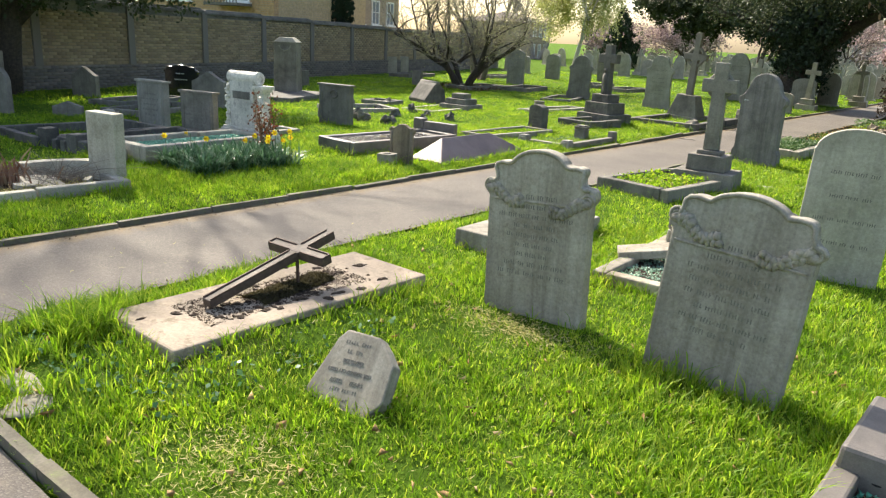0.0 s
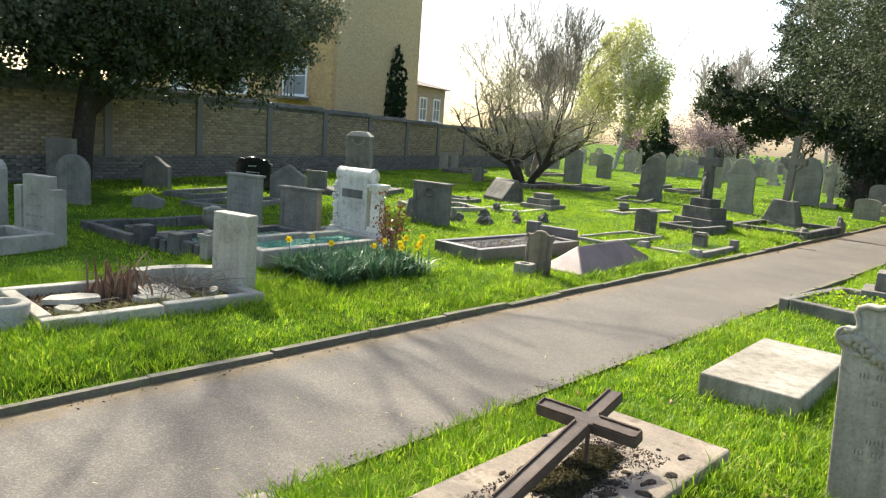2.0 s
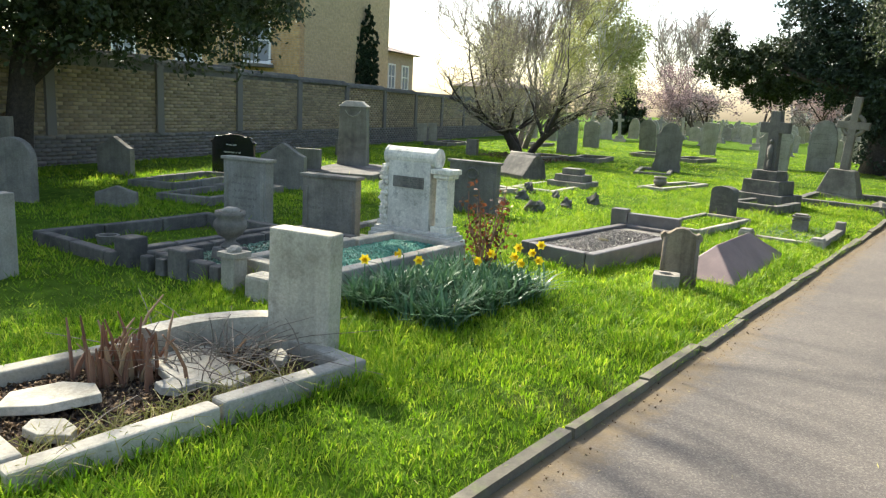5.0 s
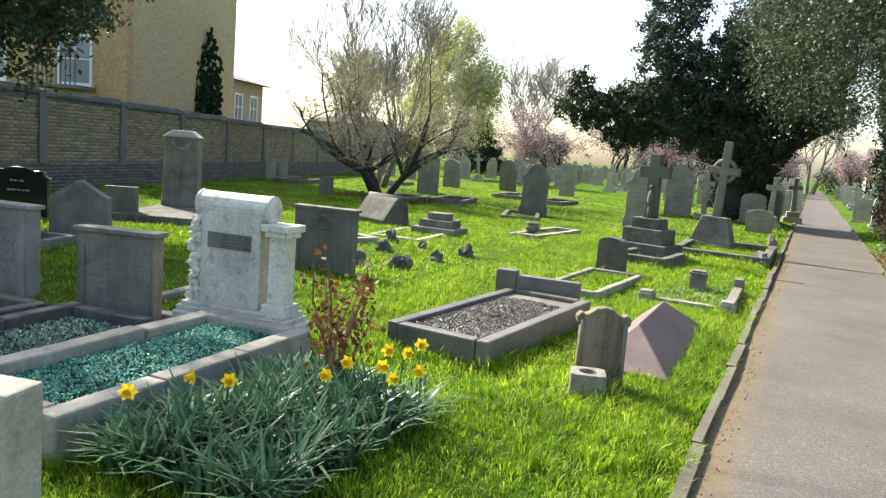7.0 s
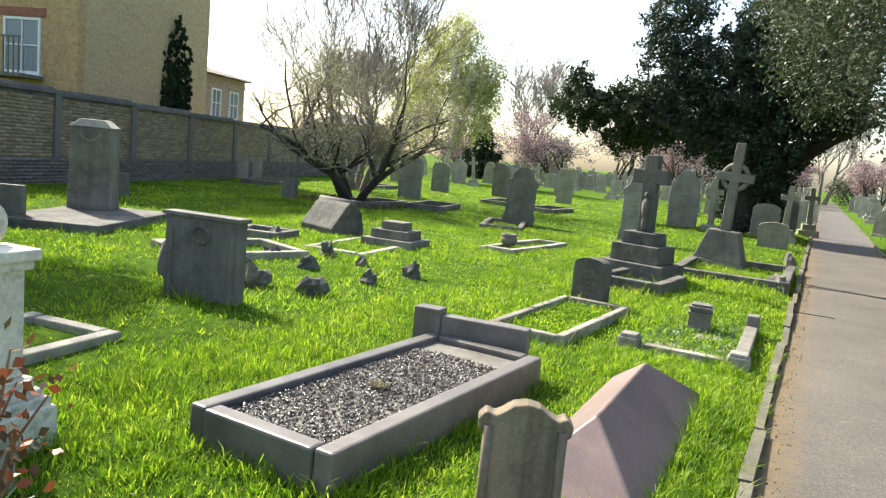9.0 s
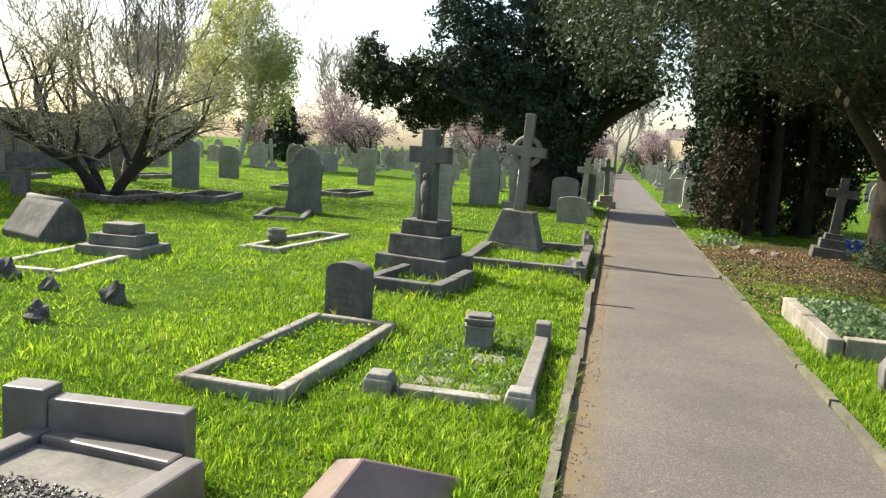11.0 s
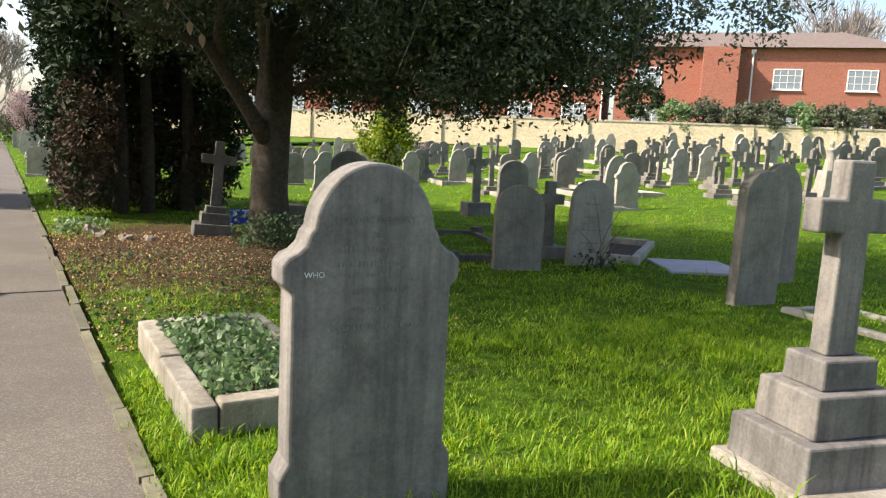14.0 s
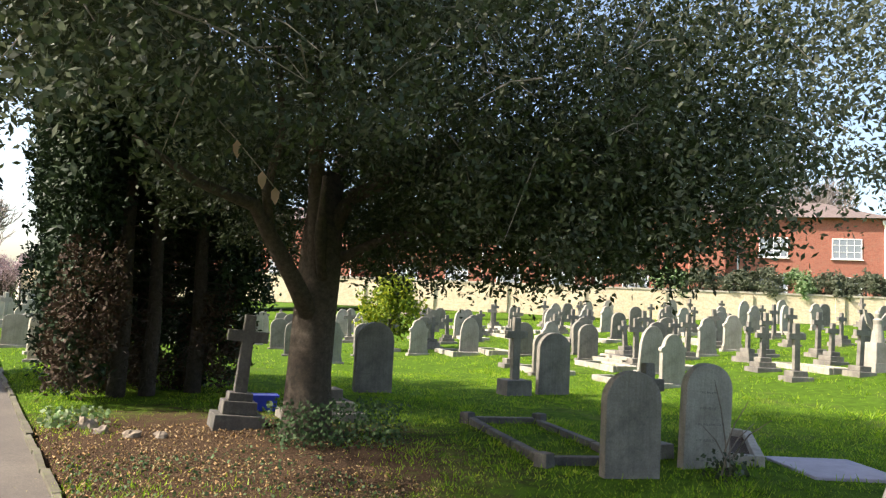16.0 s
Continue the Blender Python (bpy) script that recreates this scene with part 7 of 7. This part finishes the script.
for i, (px, py, s) in enumerate([(-14, 84, 1.0), (-34, 80, 1.2), (-24, 86, 1.3), (-6, 88, 1.0), (6, 90, 1.1), (-50, 70, 1.3), (-40, 60, 1.0), (62, 40, 1.6), (58, 50, 1.5), (66, 30, 1.6)]):
    bare_tree(px, py, 2, 3.2 * s, 0.25, 5, 80 + i, "tall bare tree on the skyline", 0.5, 0.10, None, 0, 0.1, HAZETWIG, "bare_tree", 0.03, 0.25, rise(px))
cy = thing("cypress", RR.x + 0.75, RR.y - 2.2, 0, "dark slender cypress spires before the brick flank", "conifer")
foliage(cy, [(0, 0, 2.3, 0.3, 0.62, 1.0), (-0.05, -0.5, 3.0, 0.13, 0.13, 1.3), (0.0, -0.2, 3.3, 0.14, 0.14, 1.5), (0.05, 0.1, 3.8, 0.13, 0.13, 1.6), (0.0, 0.38, 3.4, 0.14, 0.14, 1.5), (0.05, 0.6, 3.0, 0.12, 0.12, 1.3)], 26000, 0.03, 0.05, CONIFER, 52, "foliage", 2.6, 0.0, -1.5)
part("stem", tube([(0, 0, -0.1), (0, 0, 3.5)], [0.08, 0.03], 6), DARKBARK, cy)

# shrubs along the east wall
def shrub(x, y, z, blobs, n, mat, seed, label, size=0.09, trunk=0.0, name="shrub"):
    root = thing(name, x, y, 0, label, "shrub", z=z)
    part("stem", tube([(0, 0, -0.1), (0.03, 0, 0.6), (0, 0, blobs[0][2])], [0.09, 0.07, 0.04], 7), DARKBARK, root)
    foliage(root, blobs, n, 0.16, size, mat, seed, "foliage", 1.6, 0.4)
    return root


shrub(7.3, 34.4, rise(7.3), [(0, 0, 1.5, 1.1, 1.0, 0.9), (0.3, 0, 2.2, 0.8, 0.8, 0.6)], 5000, GOLDLEAF, 53, "yellow-green laurel bush among the far graves", 0.09)
p = at_east(-1.5, 1.6)
shrub(p.x, p.y, 1.9, [(0, 0, 3.0, 1.3, 1.3, 1.2)], 4000, EVERGREEN, 54, "round clipped dark bush behind the wall", 0.12)
for i in range(19):
    p = at_east(0.5 + i * 1.7, 0.7)
    k = 0.85 + 0.25 * math.sin(i * 2.3)
    shrub(p.x, p.y, 1.9, [(0, 0, 2.2, 1.3, 1.0, 0.75 * k), (0.2, -0.75, 1.65, 1.0, 0.35, 0.45 * k), (0.5, 0.2, 2.6, 0.9, 0.8, 0.5 * k)], 2600, IVY if i % 4 == 0 else LIGHTEVER, 55 + i, "climbing hedge spilling over the yellow wall", 0.11, name="hedge_shrub")


# ---- grass ----


def blades(n, x0, x1, y0, y1, tall, wide, seed, keep=None):
    r = np.random.default_rng(seed)
    m = max(1, n // 26)
    TX, TY, TH = r.uniform(x0, x1, m), r.uniform(y0, y1, m), r.uniform(0.62, 1.5, m)
    k = r.integers(0, m, n)
    loose = r.uniform(0, 1, n) < 0.42
    spread = min(0.16, 0.42 * math.sqrt((x1 - x0) * (y1 - y0) / m))
    X = np.where(loose, r.uniform(x0, x1, n), TX[k] + r.normal(0, spread, n))
    Y = np.where(loose, r.uniform(y0, y1, n), TY[k] + r.normal(0, spread, n))
    out = np.arctan2(Y - TY[k], X - TX[k])
    full = np.where(loose, 0.7, TH[k])
    ok_ = ~((X > LEFT - 0.01) & (X < RIGHT + np.where(Y < 8.6, r.uniform(-0.1, 0.03, n), 0.01))) & ~((Y < 1.44) & (Y > -0.6) & (X > RIGHT - 0.1))
    ok_ &= ~((X - OX + 1.1) ** 2 / 4.0 + (Y - OY + 0.3) ** 2 / 13 < r.uniform(0.15, 1.1, n))
    edge = np.zeros(n)
    for bx, by, a, b, t in BARE:
        if bx < x0 - 2 or bx > x1 + 2 or by < y0 - 2 or by > y1 + 2:
            continue
        dx, dy = X - bx, Y - by
        u, v = dx * math.cos(t) + dy * math.sin(t), -dx * math.sin(t) + dy * math.cos(t)
        ok_ &= ~((np.abs(u) < a) & (np.abs(v) < b))
        edge = np.maximum(edge, 1 - np.clip(np.maximum(np.abs(u) - a, np.abs(v) - b) / 0.1, 0, 1))
    # thin, worn and tufted patches; longer grass where the mower misses
    patch = np.sin(X * 1.7 + 1.3 * np.sin(Y * 0.9)) * np.sin(Y * 1.3 + 0.8 * np.sin(X * 1.1)) + 0.5 * np.sin(X * 4.1 + 2 * np.sin(Y * 2.3)) * np.sin(Y * 3.7)
    ok_ &= r.uniform(0, 1, n) < np.clip(0.78 + 0.35 * patch, 0.25, 1)
    worn = ((X + 2.25) ** 2 / 0.14 + (Y - 1.95) ** 2 / 0.06 < 1) | ((X + 2.4) ** 2 / 0.12 + (Y - 4.0) ** 2 / 0.03 < 1)
    ok_ &= ~(worn & (r.uniform(0, 1, n) < 0.7))
    X, Y, patch, edge, out, full, loose = X[ok_], Y[ok_], patch[ok_], edge[ok_], out[ok_], full[ok_], loose[ok_]
    n = len(X)
    Z = lie(X, Y) - 0.005
    h = tall * full * r.uniform(0.55, 1.15, n) * (1 + 0.35 * np.clip(patch, -0.8, 1.2)) * (1 + 1.0 * edge * r.uniform(0, 1.4, n))
    a = np.where(loose, r.uniform(0, 2 * np.pi, n), out + r.normal(0, 0.6, n))
    f = h * r.uniform(0.3, 1.15, n)
    c, s = np.cos(a), np.sin(a)
    w = wide * r.uniform(0.6, 1.2, n)
    b = a + r.uniform(-1, 1, n) + np.pi / 2
    sx, sy = np.cos(b) * w / 2, np.sin(b) * w / 2
    mx, my, mz = X + c * f * 0.35, Y + s * f * 0.35, Z + h * 0.62
    V = np.stack([np.stack([X - sx, Y - sy, Z], 1), np.stack([X + sx, Y + sy, Z], 1), np.stack([mx + sx * 0.75, my + sy * 0.75, mz], 1), np.stack([mx - sx * 0.75, my - sy * 0.75, mz], 1), np.stack([X + c * f, Y + s * f, Z + h * 0.9], 1)], 1).reshape(-1, 3)
    o = np.arange(n)[:, None, None] * 5
    shape = [(0, 1, 2), (0, 2, 3), (3, 2, 4)] if wide < 0.013 else [(0, 1, 4)]
    T = (np.array(shape)[None] + o).reshape(-1, 3)
    return V, T


def lawn(name, parts, label):
    Vs, Ts, o = [], [], 0
    for V, T in parts:
        Vs.append(V)
        Ts.append(T + o)
        o += len(V)
    ob = new(name, fast_mesh(name, np.concatenate(Vs), np.concatenate(Ts), GRASS))
    return tagged(ob, label, "grass", kind="stuff")


lawn("grass", [
    blades(195000, -4.5, 1.2, 1.4, 7.0, 0.066, 0.0075, 1),
    blades(9000, -4.35, -3.7, 1.95, 2.5, 0.095, 0.007, 21),
    blades(195000, -9.5, -6.0, 1.5, 11.0, 0.066, 0.0075, 2),
    blades(135000, -4.5, 1.0, 7.0, 14.5, 0.06, 0.009, 3),
    blades(95000, -9.5, -6.0, 11.0, 19.0, 0.062, 0.01, 4),
], "bright spring grass between the graves near the path")
lawn("grass", [
    blades(130000, -16.0, -9.5, 1.0, 20.0, 0.055, 0.016, 5),
    blades(80000, -24.0, -6.0, 19.0, 40.0, 0.06, 0.026, 6),
    blades(36000, -22.0, -16.0, 1.0, 20.0, 0.07, 0.022, 7),
    blades(95000, -4.5, 8.0, 14.5, 28.0, 0.055, 0.015, 8),
    blades(50000, 1.0, 10.0, 6.0, 14.5, 0.06, 0.014, 9),
    blades(40000, 6.0, 28.0, 14.0, 46.0, 0.07, 0.03, 10),
    blades(16000, -10.0, 6.0, 28.0, 60.0, 0.06, 0.03, 11),
], "open lawn of the wider burial ground")


def straw(n, x, y, w, l, seed, label):
    """Dry stalks lying flat on the soil."""
    r = np.random.default_rng(seed)
    P = np.stack([x + r.normal(0, w / 3, n), y + r.normal(0, l / 3, n), np.zeros(n)], 1)
    P[:, 2] = lie(P[:, 0], P[:, 1]) + r.uniform(0.004, 0.03, n)
    V, F = leaves(np.zeros((n, 3)), 0.0055, r, 9.0)
    V[:, 2] *= 0.25
    ob = new("straw_patch", fast_mesh("straw_patch", V + np.repeat(P, 4, 0), F, STRAW))
    return tagged(ob, label, "leaf litter", kind="stuff")


strew("edge_litter", 500, RIGHT - 0.04, 5.0, 0.14, 7.0, 0.002, 0.009, BROWNLITTER, 0, "soil crumbs along the grassy edge of the path", 44, category="leaf litter")
straw(1300, -2.25, 2.0, 0.8, 0.5, 25, "dry straw and soil in a worn patch of turf")
straw(1600, -2.3, 3.98, 0.8, 0.3, 26, "dry clippings at the foot of a headstone")
straw(2600, -2.4, 3.0, 4.0, 3.2, 27, "dry stalks lying thinly through the grass")
straw(2200, -8.0, 6.0, 3.0, 8.0, 28, "dry stalks in the grass beside the long path")
straw(1500, -3.2, 18.6, 2.2, 5.0, 29, "dry needles and stalks on the bare soil under the tree")
strew("fallen_leaves", 2400, -3.0, 18.0, 2.8, 6.6, 0.04, 0.024, DEADLEAF, 0, "tan dead leaves on the bare soil under the tree", 43, category="leaf litter")
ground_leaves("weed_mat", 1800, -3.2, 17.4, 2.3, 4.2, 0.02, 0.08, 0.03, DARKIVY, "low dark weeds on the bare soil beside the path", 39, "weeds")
ground_leaves("weed_mat", 260, -3.95, 21.6, 0.7, 0.8, 0.02, 0.22, 0.06, IVY, "bright green weeds at the foot of the conifers", 40, "weeds")
ground_leaves("weed_mat", 500, -3.7, 2.15, 1.2, 0.7, 0.03, 0.08, 0.03, DAFFLEAF, "clover and broad-leaved weeds beside the slab", 41, "weeds")
ground_leaves("weed_mat", 420, -2.95, 2.7, 0.5, 1.5, 0.03, 0.09, 0.03, DAFFLEAF, "clover and broad-leaved weeds along the slab", 42, "weeds")
strew("fallen_leaves", 260, -2.2, 3.2, 4.2, 3.4, 0.05, 0.035, DEADLEAF, 0, "dry fallen leaves caught in the grass", 23, category="leaf litter")
strew("edge_litter", 800, -6.0, 9.5, 0.14, 16.0, 0.002, 0.010, BROWNLITTER, 0, "leaf crumbs along the path's edge", 24, category="leaf litter")
